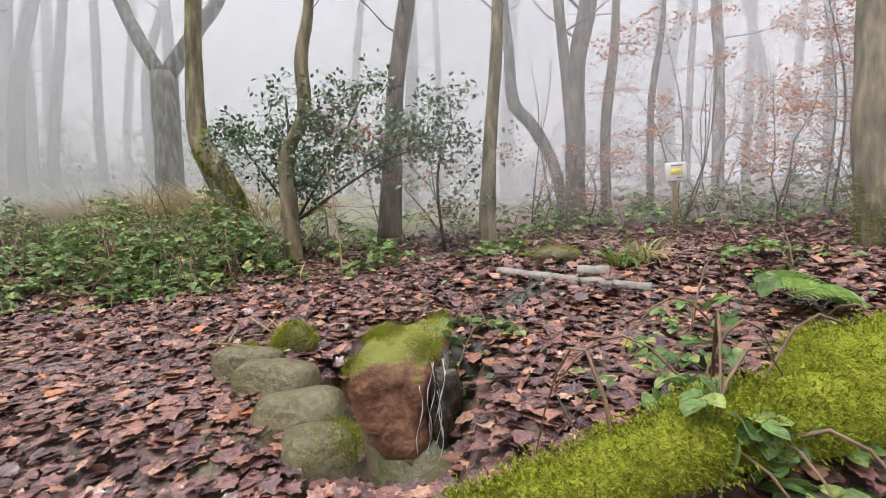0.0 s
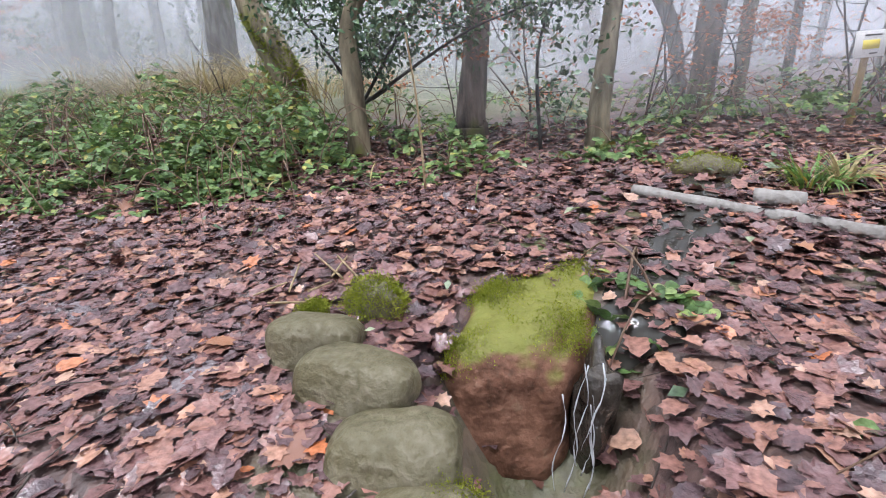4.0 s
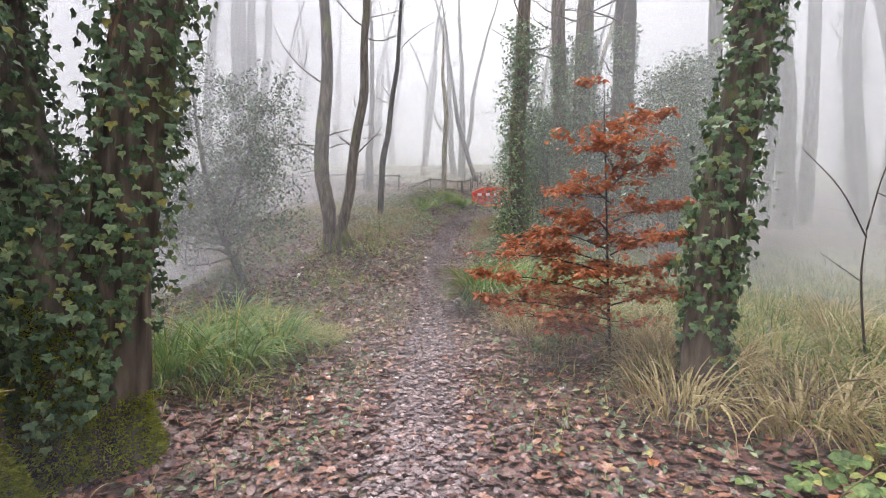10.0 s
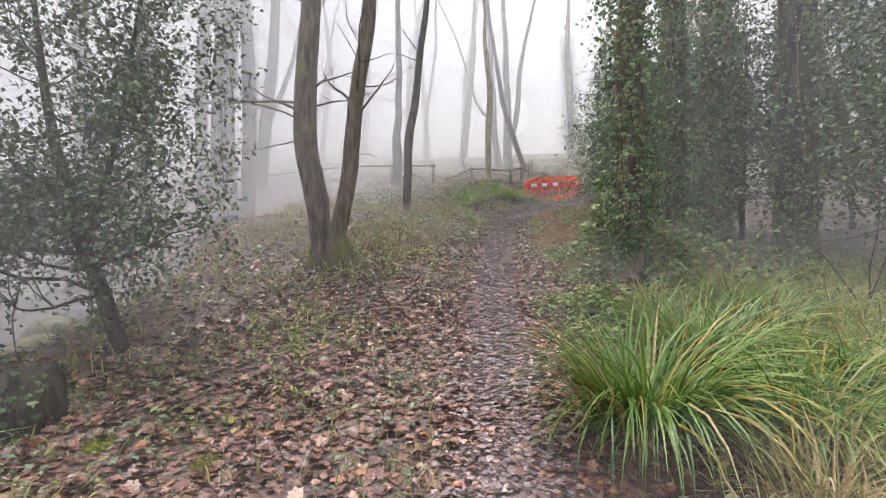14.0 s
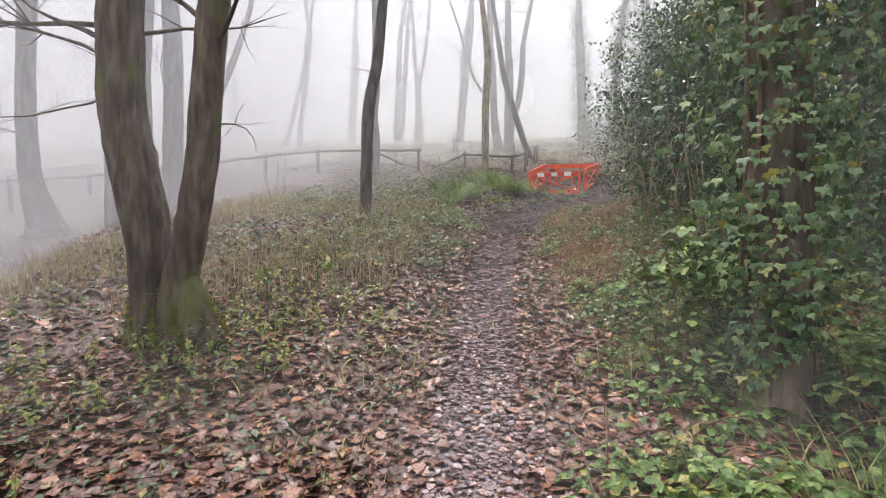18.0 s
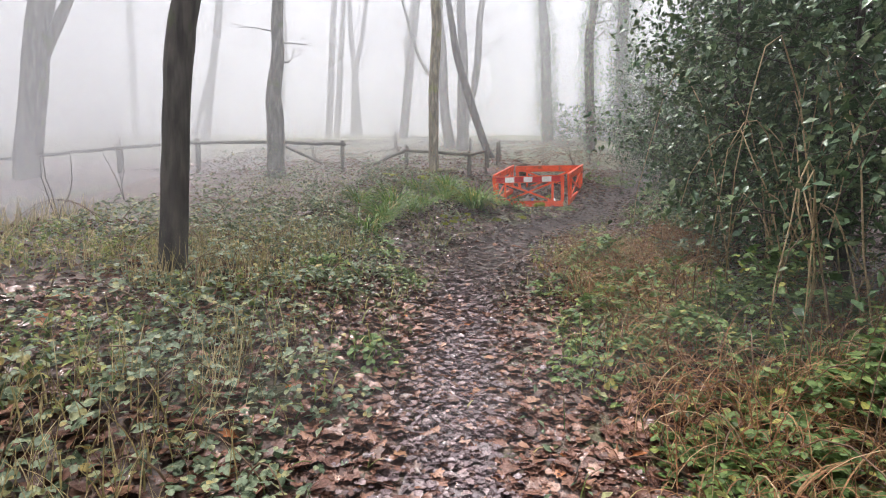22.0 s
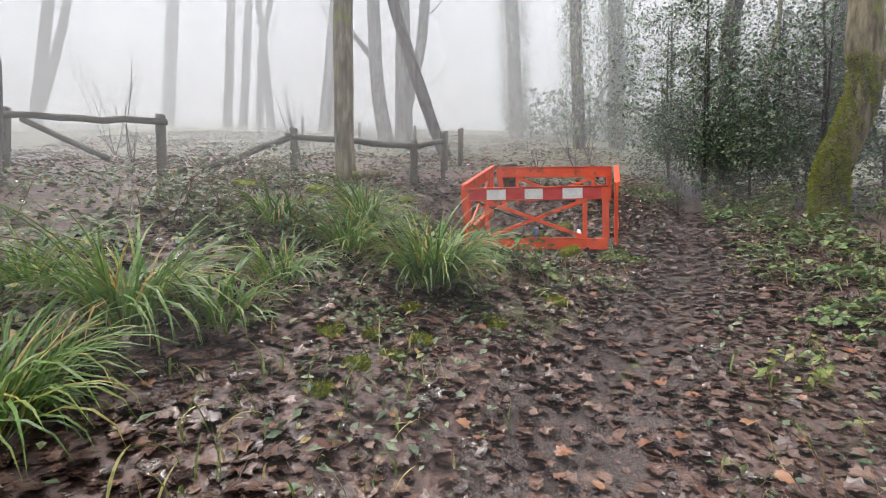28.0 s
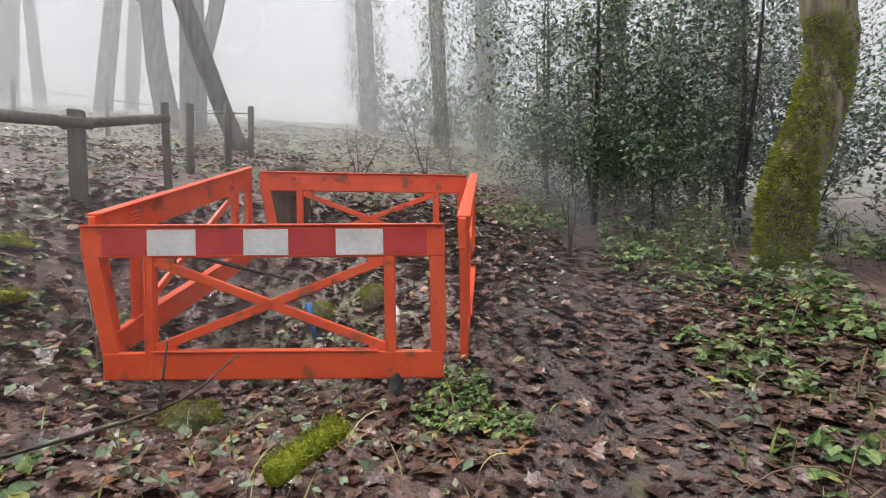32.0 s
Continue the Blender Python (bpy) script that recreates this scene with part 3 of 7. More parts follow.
pq = np.stack([pi_ * 9 + pj, (pi_ + 1) * 9 + pj, (pi_ + 1) * 9 + pj + 1, pi_ * 9 + pj + 1], -1).reshape(-1, 4)
upper = px[pq[:, 0] // 9] < -25.5
for half, mud, label in ((~upper, MUD, "narrow trodden path of wet mud, its sky sheen coloured in as pale purple-grey"), (upper, MUD_DARK, "wider path of dark bare earth")):
    tagged(new("path", mesh_of("path", np.stack([QX, QY, QZ], -1), [pq[half]], mud)), label, "path", kind="structure")

ring = np.linspace(0, 2 * np.pi, 72, endpoint=False)
pond = np.stack([-14.5 + 12.5 * np.cos(ring), -10 + 9.0 * np.sin(ring), np.full(72, 0.62)], 1)
pond = np.concatenate([pond, [[-14.5, -10, 0.62]]])
tagged(new("water", mesh_of("water", pond, [[(i, (i + 1) % 72, 72) for i in range(72)]], WATER)), "still grey pond water below the path", "pond", kind="structure")

# added white sheets stand in for haze round the wood and between its trees, clear of the path
HAZE = haze_material("haze_white")


def haze_sheet(pts, cover):
    """A sheet standing in for fog haze, from a grid of points, with its thickness at each."""
    n, m = pts.shape[:2]
    i, j = np.meshgrid(np.arange(n - 1), np.arange(m - 1), indexing="ij")
    q = np.stack([i * m + j, (i + 1) * m + j, (i + 1) * m + j + 1, i * m + j + 1], -1).reshape(-1, 4)
    t = np.broadcast_to(cover, (n, m)).ravel()
    q = q[t[q].max(1) > 1e-4]
    ob = tagged(new("haze_sheet", mesh_of("haze_sheet", pts, [q], HAZE)), "white see-through sheet standing in for fog haze", "fog", "fog banks", "stuff")
    ob.data.attributes.new("thickness", "FLOAT", "POINT").data.foreach_set("value", np.broadcast_to(cover, (n, m)).astype(np.float32).ravel())


rise = np.array([-4.0, 3, 8, 14, 22, 40])
for away, cover in ((9.5, 0.16), (14.0, 0.24), (20.0, 0.34), (29.0, 0.46), (42.0, 0.55)):
    a = np.linspace(0, 2 * np.pi, 161)
    r = away * (1 + 0.05 * np.sin(3 * a + away) + 0.03 * np.sin(7 * a))
    fx, fy = np.where(np.cos(a) > 0, 1.0, -31.0) + r * np.cos(a), 3.6 + r * np.sin(a)
    haze_sheet(np.stack([np.repeat(fx[:, None], 6, 1), np.repeat(fy[:, None], 6, 1), np.repeat(rise[None], 161, 0)], -1), cover)
# across the path the sheets lie knee-high, to whiten the ground behind, and stand up to the tree tops at its sides
above = np.array([-0.4, 0.12, 0.3, 0.5, 0.75, 0.98, 1.2, 2.0, 4.0, 8.0, 14.0, 22.0, 38.0])
low = np.array([0.0, 0.05, 0.5, 0.85, 0.7, 0.0, 0, 0, 0, 0, 0, 0, 0])
for k, x0 in zip(range(-4, 40), np.arange(-3.7, -42.0, -1.45)):
    off = np.sign(np.linspace(-1, 1, 61)) * np.abs(np.linspace(-1, 1, 61)) ** 1.5 * 14.0
    fx = x0 - 0.07 * np.abs(off) + 0.4 * np.sin(off * 0.6 + k)
    fy = path_y(np.full(61, x0)) + off
    fz = height(fx, fy)[:, None] + above[None]
    tall = (0.045 if k < 0 else 0.095 if k < 6 else 0.07 if k < 10 else 0.055) * np.where(np.abs(off) < 0.9, 0, step(np.abs(off), 0.6, 4.4)) * (1 - step(np.abs(off), 10.0, 13.8)) * np.where(off > 0, 0.8 if k < 3 else 0.55 if k < 11 else 0.9, 1.15)
    thick = np.maximum(tall[:, None] * step(above, -0.1, 0.6)[None], (0.06 if k < 0 else 0.082 if k < 7 else 0.07 if k < 10 else 0.042) * low[None] * ((1 + 1.6 * step(np.abs(off), 3.0, 6.5)) * (1 - step(np.abs(off), 11.5, 13.8)))[:, None])
    haze_sheet(np.stack([np.repeat(fx[:, None], 13, 1), np.repeat(fy[:, None], 13, 1), fz], -1), thick)
# over the clearing, and down the slope below the bank
for y0, x0, x1, cover, top in ((9.3, -19.0, 3.5, 0.13, 20.0), (11.0, -19.0, 5.0, 0.16, 20.0), (13.0, -20.0, 8.0, 0.20, 20.0), (-3.6, -40.0, -23.5, 0.16, 1.5), (-5.4, -40.0, -22.0, 0.20, 1.8), (-7.6, -42.0, -18.0, 0.22, 2.2), (-10.5, -44.0, -17.0, 0.24, 3.0)):
    fx = np.linspace(x0, x1, 60)
    fy = y0 + 0.35 * np.sin(fx * 0.7 + y0)
    end = step(fx, x0, x0 + 5.0) * (1 - step(fx, x1 - 5.0, x1))
    fz = height(fx, fy)[:, None] + above[None]
    haze_sheet(np.stack([np.repeat(fx[:, None], 13, 1), np.repeat(fy[:, None], 13, 1), fz], -1), cover * end[:, None] * (step(above, -0.2, 0.3) * (1 - 0.75 * step(above, top * 0.5, top * 1.6)))[None])
# round the glade
for away, cover in ((4.7, 0.10), (5.8, 0.12), (7.2, 0.13)):
    a = np.radians(np.linspace(2, 116, 50))
    fx, fy = 1.7 + away * np.cos(a), 1.0 + away * np.sin(a)
    end = step(np.degrees(a), 2, 30) * (1 - step(np.degrees(a), 88, 115))
    fz = height(fx, fy)[:, None] + above[None]
    haze_sheet(np.stack([np.repeat(fx[:, None], 13, 1), np.repeat(fy[:, None], 13, 1), fz], -1), cover * end[:, None] * step(above, -0.1, 0.8)[None])

# ---- trees ----


def smooth_line(pts, per=5):
    """More points along a line, rounded at its corners."""
    pts = np.asarray(pts, float)
    if len(pts) < 3:
        k = np.linspace(0, 1, per * (len(pts) - 1) + 1)[:, None]
        return pts[:1] * (1 - k) + pts[-1:] * k
    p = np.concatenate([[2 * pts[0] - pts[1]], pts, [2 * pts[-1] - pts[-2]]])
    out = []
    for i in range(1, len(p) - 2):
        for u in np.linspace(0, 1, per, endpoint=False):
            out.append(0.5 * (2 * p[i] + (p[i + 1] - p[i - 1]) * u + (2 * p[i - 1] - 5 * p[i] + 4 * p[i + 1] - p[i + 2]) * u * u + (3 * p[i] - p[i - 1] - 3 * p[i + 1] + p[i + 2]) * u ** 3))
    out.append(p[-2])
    return np.array(out)


def bough(wood, twigs, start, way, length, radius, depth, far):
    """A branch that bends upwards and divides into twigs."""
    n = 6
    pts, d = [np.array(start, float)], np.array(way, float)
    for _ in range(n):
        d = d + rng.normal(0, 0.16, 3) + np.array([0, 0, 0.07])
        d /= np.linalg.norm(d)
        pts.append(pts[-1] + d * length / n)
    pts = np.array(pts)
    rad = radius * np.linspace(1, 0.12, n + 1)
    if depth == 0:
        wood.tube(pts, rad, 5, close=False)
    else:
        twigs.tube(pts[[0, 2, 4, 6]], rad[[0, 2, 4, 6]], 3, close=False)
    if depth < (1 if far else 2):
        for _ in range((5, 3)[depth]):
            i = rng.integers(2, n + 1)
            w = d + rng.normal(0, 0.75, 3)
            w /= np.linalg.norm(w)
            bough(wood, twigs, pts[i], w, length * rng.uniform(0.35, 0.6), rad[i] * 0.55, depth + 1, far)


TALL = {"grey": 19.0, "brown": 17.0, "dark": 15.0, "mossy": 14.0, "birch": 16.0}
ABOUT = {"grey": "grey-barked bare tree standing in fog", "brown": "dark brown bare tree with furrowed bark", "dark": "slim dark-barked bare tree", "mossy": "bare tree with green moss on its trunk", "birch": "pale birch with peeling bark"}


def tree(*limbs, bark="grey", ivy=0.0, moss=0.0, side=None, bush=0.0, bare=0.35):
    """A bare tree: its limbs as lines of (x, y, z, radius) from the root up, carried on above them to its top, with boughs and twigs."""
    wood, twigs = Shape(), Shape()
    first = np.asarray(limbs[0], float)
    bx, by = first[0, :2]
    bz = float(height(bx, by))
    off_path = min(np.hypot(bx - x, by - y) for x, y in ((1, 2), (-4, 4), (-10, 3.4), (-16, 3), (-22, 3), (-27, 3), (-31, 5)))
    far = off_path > 11
    top = bz + TALL[bark] * rng.uniform(0.85, 1.15)
    leafy = []
    for k, limb in enumerate(limbs):
        l = np.asarray(limb, float)
        if k == 0:
            low = np.array([l[0, 0], l[0, 1], min(bz, l[0, 2]) - 0.08, l[0, 3] * 1.35])
            if l[0, 2] - bz > 0.12:
                foot = l[0].copy()
                foot[2], foot[3] = bz + 0.12, l[0, 3] * 1.12
                l = np.concatenate([[low], [foot], l])
            else:
                l = np.concatenate([[low], l])
        if l[-1, 3] < 0.1 and l[-1, 2] - bz < 1.0:
            pass
        elif k > 0 or len(limbs) == 1 or l[-1, 2] > max(np.asarray(m)[-1, 2] for m in limbs) - 0.6:
            d = l[-1, :3] - l[-2, :3]
            d /= np.linalg.norm(d)
            d = d * 0.5 + np.array([0, 0, 0.5])
            p, r0 = l[-1, :3].copy(), l[-1, 3]
            steps = max(2, int((top - p[2]) / 1.4))
            more = []
            for i in range(steps):
                d = d + rng.normal(0, 0.07, 3)
                d[2] = max(d[2], 0.5)
                d /= np.linalg.norm(d)
                p = p + d * 1.3
                more.append([*p, r0 * (1 - 0.8 * (i + 1) / steps)])
            l = np.concatenate([l, more])
        line = smooth_line(l, 5)
        line[:, 3] = np.maximum(line[:, 3], 0.008)
        wood.tube(line[:, :3], line[:, 3], 8 if far else 14, 0.035)
        leafy.append(line)
        for i in range(8, len(line) - 1):
            high = line[i, 2] - bz
            if (4.5 if ivy or bark == "dark" else 2.6) < high < 12 and rng.random() < (0.12 if ivy else 0.28) + 0.03 * high / 4:
                a = rng.uniform(0, 2 * np.pi)
                w = np.array([np.cos(a), np.sin(a), rng.uniform(0.1, 0.8)])
                bough(wood, twigs, line[i, :3], w / np.linalg.norm(w), rng.uniform(1.1, 3.0), min(line[i, 3] * rng.uniform(0.12, 0.26), 0.034), 0, off_path > 17)
    at = (bx, by, bz)
    label = ABOUT[bark] if not ivy else "tall tree trunk clad in dark green ivy"
    root = thing("tree", at, label, "tree", "woodland trees")
    part("trunk", local(wood, at), BARK[bark], root)
    if twigs.n:
        part("crown", local(twigs, at), TWIG, root, "bare branching twigs")
    if moss:
        cushion = Shape()
        for line in leafy:
            w = line[(line[:, 2] - bz < moss)]
            if len(w) < 3:
                continue
            count = int(46000 * w[:, 3].mean() * min(moss, 2) + 900)
            seg = np.linalg.norm(np.diff(w[:, :3], axis=0), axis=1)
            u, f, a = rng.choice(len(w) - 1, count, p=seg / seg.sum()), rng.random(count)[:, None], rng.uniform(0, 2 * np.pi, count)
            c = w[u] * (1 - f) + w[u + 1] * f
            out = np.stack([np.cos(a), np.sin(a), 0.1 + 0 * a], 1)
            turned_to = 0.0 if side is None else np.cos(a - math.radians(side)) - 0.1
            ok = turned_to + 0.5 * np.sin(c[:, 2] * 5 + a * 2) + 0.4 * np.sin(c[:, 2] * 11 + a * 5) + rng.normal(0, 0.3, count) > (c[:, 2] - bz) / moss * 1.1 - 0.35
            if ok.sum() > 20:
                tufts(cushion, (c[:, :3] + out * c[:, 3:4] * 1.01)[ok], out[ok], 0.026 + 0.008 * moss, int(ok.sum() * 1.3))
        if cushion.n:
            part("moss", local(cushion, at), MOSS_DULL if side is None else MOSS, root, "yellow-green moss on the bark")
    if ivy:
        cover = Shape()
        for line in leafy:
            span = np.linalg.norm(np.diff(line[:, :3], axis=0), axis=1)
            span = span * line[:-1, 3] * (line[:-1, 2] - bz < (6.5 if not far else 9))
            count = int(min(2 * np.pi * span.sum() / (0.0020 if not far else 0.006) * (ivy + 1.5 * bush), 9000 + 8000 * bush))
            u = rng.choice(len(line) - 1, count, p=span / span.sum())
            f = rng.random(count)[:, None]
            c = line[u, :3] * (1 - f) + line[u + 1, :3] * f
            rad = line[u, 3] * (1 - f[:, 0]) + line[u + 1, 3] * f[:, 0]
            a = rng.uniform(0, 2 * np.pi, count)
            grow = rad * rng.uniform(1.0, 1.25, count) + np.abs(rng.normal(0, 0.05 * ivy + 0.10 * (ivy > 1.15), count)) * (c[:, 2] - bz > 0.9)
            grow = grow + bush * np.abs(rng.normal(0, 1, count)) * (0.55 + 0.45 * np.sin(c[:, 2] * 2.7 + a * 2 + bx)) * step(c[:, 2] - bz, 0.1, 1.4)
            keep = (c[:, 2] - bz > bare * (1 + 0.5 * np.sin(a * 2 + bx))) & (np.sin(a * 2 + c[:, 2] * 1.3 + bx) + rng.normal(0, 0.6, count) > (-0.2 if ivy < 0.9 else -1.3))
            pos = c + np.stack([np.cos(a), np.sin(a), np.zeros(count)], 1) * grow[:, None]
            t = turns(a - np.pi / 2 + rng.normal(0, 0.5, count), -1.25 + rng.normal(0, 0.45, count), rng.normal(0, 0.4, count))
            cover.scatter(OVAL_SMALL if far else IVY_LEAF, pos[keep], t[keep], rng.uniform(0.05, 0.085, keep.sum()) * (1.5 if far else 1))
            if not far:
                for _ in range(3):
                    a0, i0 = rng.uniform(0, 6.28), len(line) * 2 // 3
                    w = line[1:i0]
                    sp = np.stack([np.cos(a0 + 0.25 * np.sin(w[:, 2] * 2)), np.sin(a0 + 0.25 * np.sin(w[:, 2] * 2)), 0 * w[:, 2]], 1)
                    wood_line = w[:, :3] + sp * w[:, 3:4] * 1.03 - np.asarray(at)
                    stem = Shape().tube(wood_line, np.full(len(w), 0.014), 5)
                    part("ivy_stem", stem, CANE, root)
        part("ivy", local(cover, at), IVY, root, "glossy dark green ivy leaves")
    return root


tree([(-5.06, 11.11, 2.44, 0.279), (-5.10, 11.35, 4.53, 0.279)], [(-5.17, 11.33, 4.48, 0.161), (-5.68, 11.40, 5.43, 0.149), (-6.00, 11.45, 6.18, 0.136)], [(-5.00, 11.36, 4.53, 0.186), (-4.32, 11.53, 5.48, 0.161), (-3.87, 11.64, 6.07, 0.136)], bark='grey')
tree([(-1.91, 7.73, 1.72, 0.198), (-2.13, 7.76, 2.22, 0.189), (-2.32, 7.80, 2.72, 0.140), (-2.34, 7.93, 3.78, 0.115), (-2.31, 8.02, 4.60, 0.115)], bark='mossy', moss=1.3)
tree([(-0.33, 6.10, 1.55, 0.093), (-0.35, 6.17, 2.09, 0.075), (-0.13, 6.24, 2.58, 0.075), (-0.14, 6.32, 3.19, 0.075), (-0.03, 6.40, 3.81, 0.056)], bark='mossy')
tree([(0.60, 6.97, 1.23, 0.157), (0.67, 7.07, 2.10, 0.122), (0.74, 7.19, 3.02, 0.107), (0.92, 7.33, 4.07, 0.107)], bark='brown')
tree([(1.83, 6.18, 1.34, 0.091), (1.89, 6.28, 2.16, 0.073), (1.99, 6.40, 3.06, 0.067), (2.03, 6.47, 3.66, 0.061)], bark='mossy')
tree([(3.07, 9.14, 1.45, 0.094), (2.91, 9.20, 2.11, 0.094), (2.61, 9.24, 2.68, 0.103), (2.33, 9.26, 3.07, 0.103), (2.29, 9.35, 3.91, 0.084), (2.23, 9.44, 4.75, 0.075)], bark='grey')
tree([(3.09, 8.09, 1.16, 0.147), (3.14, 8.23, 2.28, 0.139), (3.20, 8.36, 3.33, 0.123), (3.41, 8.49, 4.29, 0.131)], [(3.11, 8.15, 1.63, 0.074), (3.05, 8.32, 3.09, 0.074), (2.97, 8.45, 4.32, 0.074)], bark='brown')
tree([(3.68, 8.72, 1.69, 0.079), (3.71, 8.82, 2.56, 0.079), (3.87, 8.96, 3.60, 0.070), (3.95, 9.07, 4.46, 0.061)], bark='mossy')
tree([(6.11, 10.44, 1.44, 0.105), (6.19, 10.61, 2.85, 0.105), (6.24, 10.75, 4.00, 0.095), (6.23, 10.86, 4.94, 0.095)], bark='birch')
tree([(5.04, 10.88, 1.77, 0.067), (5.12, 11.05, 3.20, 0.067), (5.37, 11.23, 4.51, 0.056), (5.45, 11.31, 5.17, 0.044)], bark='grey')
tree([(5.02, 5.09, 0.71, 0.141), (4.95, 5.14, 1.19, 0.128), (4.92, 5.22, 1.87, 0.114), (4.97, 5.30, 2.55, 0.114), (4.99, 5.35, 3.00, 0.105)], bark='mossy', moss=0.7)
tree([(-15.95, 17.75, 4.11, 0.253), (-15.82, 18.11, 7.07, 0.240), (-15.70, 18.41, 9.57, 0.215)], bark='grey')
tree([(-13.27, 16.92, 3.43, 0.179), (-12.97, 17.32, 6.67, 0.170), (-12.71, 17.62, 9.03, 0.152)], bark='grey')
tree([(-13.98, 19.97, 4.18, 0.187), (-14.00, 20.35, 7.48, 0.178), (-14.04, 20.68, 10.27, 0.159)], bark='grey')
tree([(11.47, 20.10, 1.93, 0.168), (11.78, 20.57, 5.68, 0.160), (12.03, 20.89, 8.17, 0.143)], bark='grey')
tree([(14.40, 22.40, 1.87, 0.164), (14.86, 22.93, 6.03, 0.156), (15.26, 23.29, 8.79, 0.139)], bark='grey')
tree([(13.09, 18.19, 1.57, 0.150), (13.28, 18.62, 5.10, 0.142), (13.41, 18.90, 7.32, 0.127)], bark='grey')
tree([(-15.84, 23.87, 4.40, 0.196), (-15.53, 24.38, 8.57, 0.187), (-15.26, 24.80, 11.90, 0.167)], bark='grey')
tree([(-3.48, 19.71, 2.06, 0.156), (-3.08, 20.29, 6.68, 0.148), (-2.75, 20.63, 9.31, 0.132)], bark='grey')
tree([(-0.13, 22.03, 1.91, 0.147), (-0.05, 22.64, 7.03, 0.140), (-0.06, 22.98, 9.96, 0.125)], bark='grey')
tree([(8.85, 18.83, 1.82, 0.119), (9.15, 19.30, 5.56, 0.113), (9.39, 19.59, 7.91, 0.101)], bark='grey')
tree([(-0.64, 16.89, 2.72, 0.227), (-0.44, 17.24, 5.57, 0.204), (-0.42, 17.52, 7.97, 0.182)], bark='grey')
tree([(14.30, 24.48, 2.34, 0.232), (14.58, 24.96, 6.29, 0.209), (13.92, 25.29, 9.65, 0.186)], bark='grey')
tree([(10.34, 24.59, 2.57, 0.269), (10.55, 25.08, 6.61, 0.242), (11.27, 25.54, 9.96, 0.215)], bark='grey')
tree([(13.58, 17.46, 1.96, 0.178), (13.92, 17.81, 4.68, 0.160), (14.07, 18.09, 6.96, 0.142)], bark='grey')
tree([(9.75, 23.22, 2.52, 0.353), (9.76, 23.67, 6.33, 0.318), (9.66, 24.03, 9.54, 0.283)], bark='grey')
tree([(-13.24, 15.52, 3.34, 0.240), (-13.08, 15.86, 6.15, 0.216), (-12.52, 16.18, 8.48, 0.192)], bark='grey')
tree([(-9.41, 17.45, 3.25, 0.223), (-9.21, 17.83, 6.33, 0.201), (-9.27, 18.13, 8.93, 0.179)], bark='grey')
tree([(-19.37, 22.20, 4.09, 0.290), (-19.38, 22.68, 8.18, 0.261), (-19.35, 23.08, 11.61, 0.232)], bark='grey')
tree([(-11.88, 20.04, 3.54, 0.202), (-11.93, 20.45, 7.13, 0.182), (-11.10, 20.88, 10.10, 0.161)], bark='grey')
tree([(2.85, 24.62, 2.99, 0.317), (3.13, 25.13, 7.15, 0.285), (3.45, 25.56, 10.62, 0.253)], bark='grey')
tree([(20.65, 27.70, 2.18, 0.365), (20.46, 28.20, 6.62, 0.329), (21.66, 28.74, 10.28, 0.292)], bark='grey')
tree([(-27.85, 18.27, 3.92, 0.398), (-27.96, 17.85, 9.24, 0.358), (-28.08, 17.57, 14.22, 0.318)], bark='grey', ivy=0.8, bush=0.25)
tree([(-24.29, 19.79, 3.74, 0.352), (-24.41, 20.01, 8.25, 0.317), (-24.49, 19.27, 12.48, 0.282)], bark='grey')
tree([(-27.39, 16.97, 3.88, 0.248), (-27.53, 17.18, 9.11, 0.223), (-27.61, 16.20, 14.00, 0.199)], bark='grey')
tree([(-26.31, 22.71, 3.89, 0.413), (-26.43, 22.67, 8.83, 0.372), (-26.55, 23.15, 13.48, 0.331)], bark='grey', ivy=0.8, bush=0.25)
tree([(-25.14, 17.22, 3.75, 0.287), (-25.26, 17.42, 8.48, 0.258), (-25.37, 17.48, 12.90, 0.229)], bark='grey')
tree([(-23.86, 18.32, 3.69, 0.213), (-23.96, 17.95, 8.12, 0.191), (-24.07, 18.32, 12.27, 0.170)], bark='grey')
tree([(-26.98, 20.69, 3.90, 0.369), (-27.10, 20.34, 9.01, 0.333), (-27.21, 20.32, 13.80, 0.296)], bark='grey', ivy=0.8, bush=0.25)
tree([(-23.89, 20.41, 3.72, 0.209), (-24.01, 20.56, 8.15, 0.188), (-24.11, 20.73, 12.29, 0.168)], bark='grey')
tree([(-23.94, 15.65, 3.67, 0.280), (-24.05, 15.77, 8.13, 0.252), (-24.13, 15.26, 12.31, 0.224)], bark='grey')
tree([(-9.01, 5.75, 1.89, 0.167), (-9.04, 5.87, 2.78, 0.157), (-9.07, 6.06, 3.86, 0.151), (-9.10, 6.11, 4.67, 0.151)], bark='brown', ivy=1.0)
tree([(-7.51, 6.69, 1.50, 0.180), (-7.53, 6.84, 2.65, 0.152), (-7.54, 6.98, 3.73, 0.152), (-7.55, 7.21, 5.18, 0.144)], bark='brown', ivy=0.6)
tree([(-6.02, 6.94, 1.73, 0.100), (-6.03, 7.05, 2.56, 0.139), (-6.04, 7.19, 3.39, 0.128), (-6.05, 7.27, 4.22, 0.133), (-6.06, 7.28, 4.50, 0.128)], bark='mossy', moss=0.8)
tree([(-7.27, 1.01, 0.77, 0.428), (-7.31, 0.93, 1.45, 0.315), (-7.37, 0.76, 2.82, 0.285), (-7.45, 0.58, 4.53, 0.270)], bark='brown', ivy=1.1, moss=1.2, side=40.0, bush=0.07, bare=1.1)
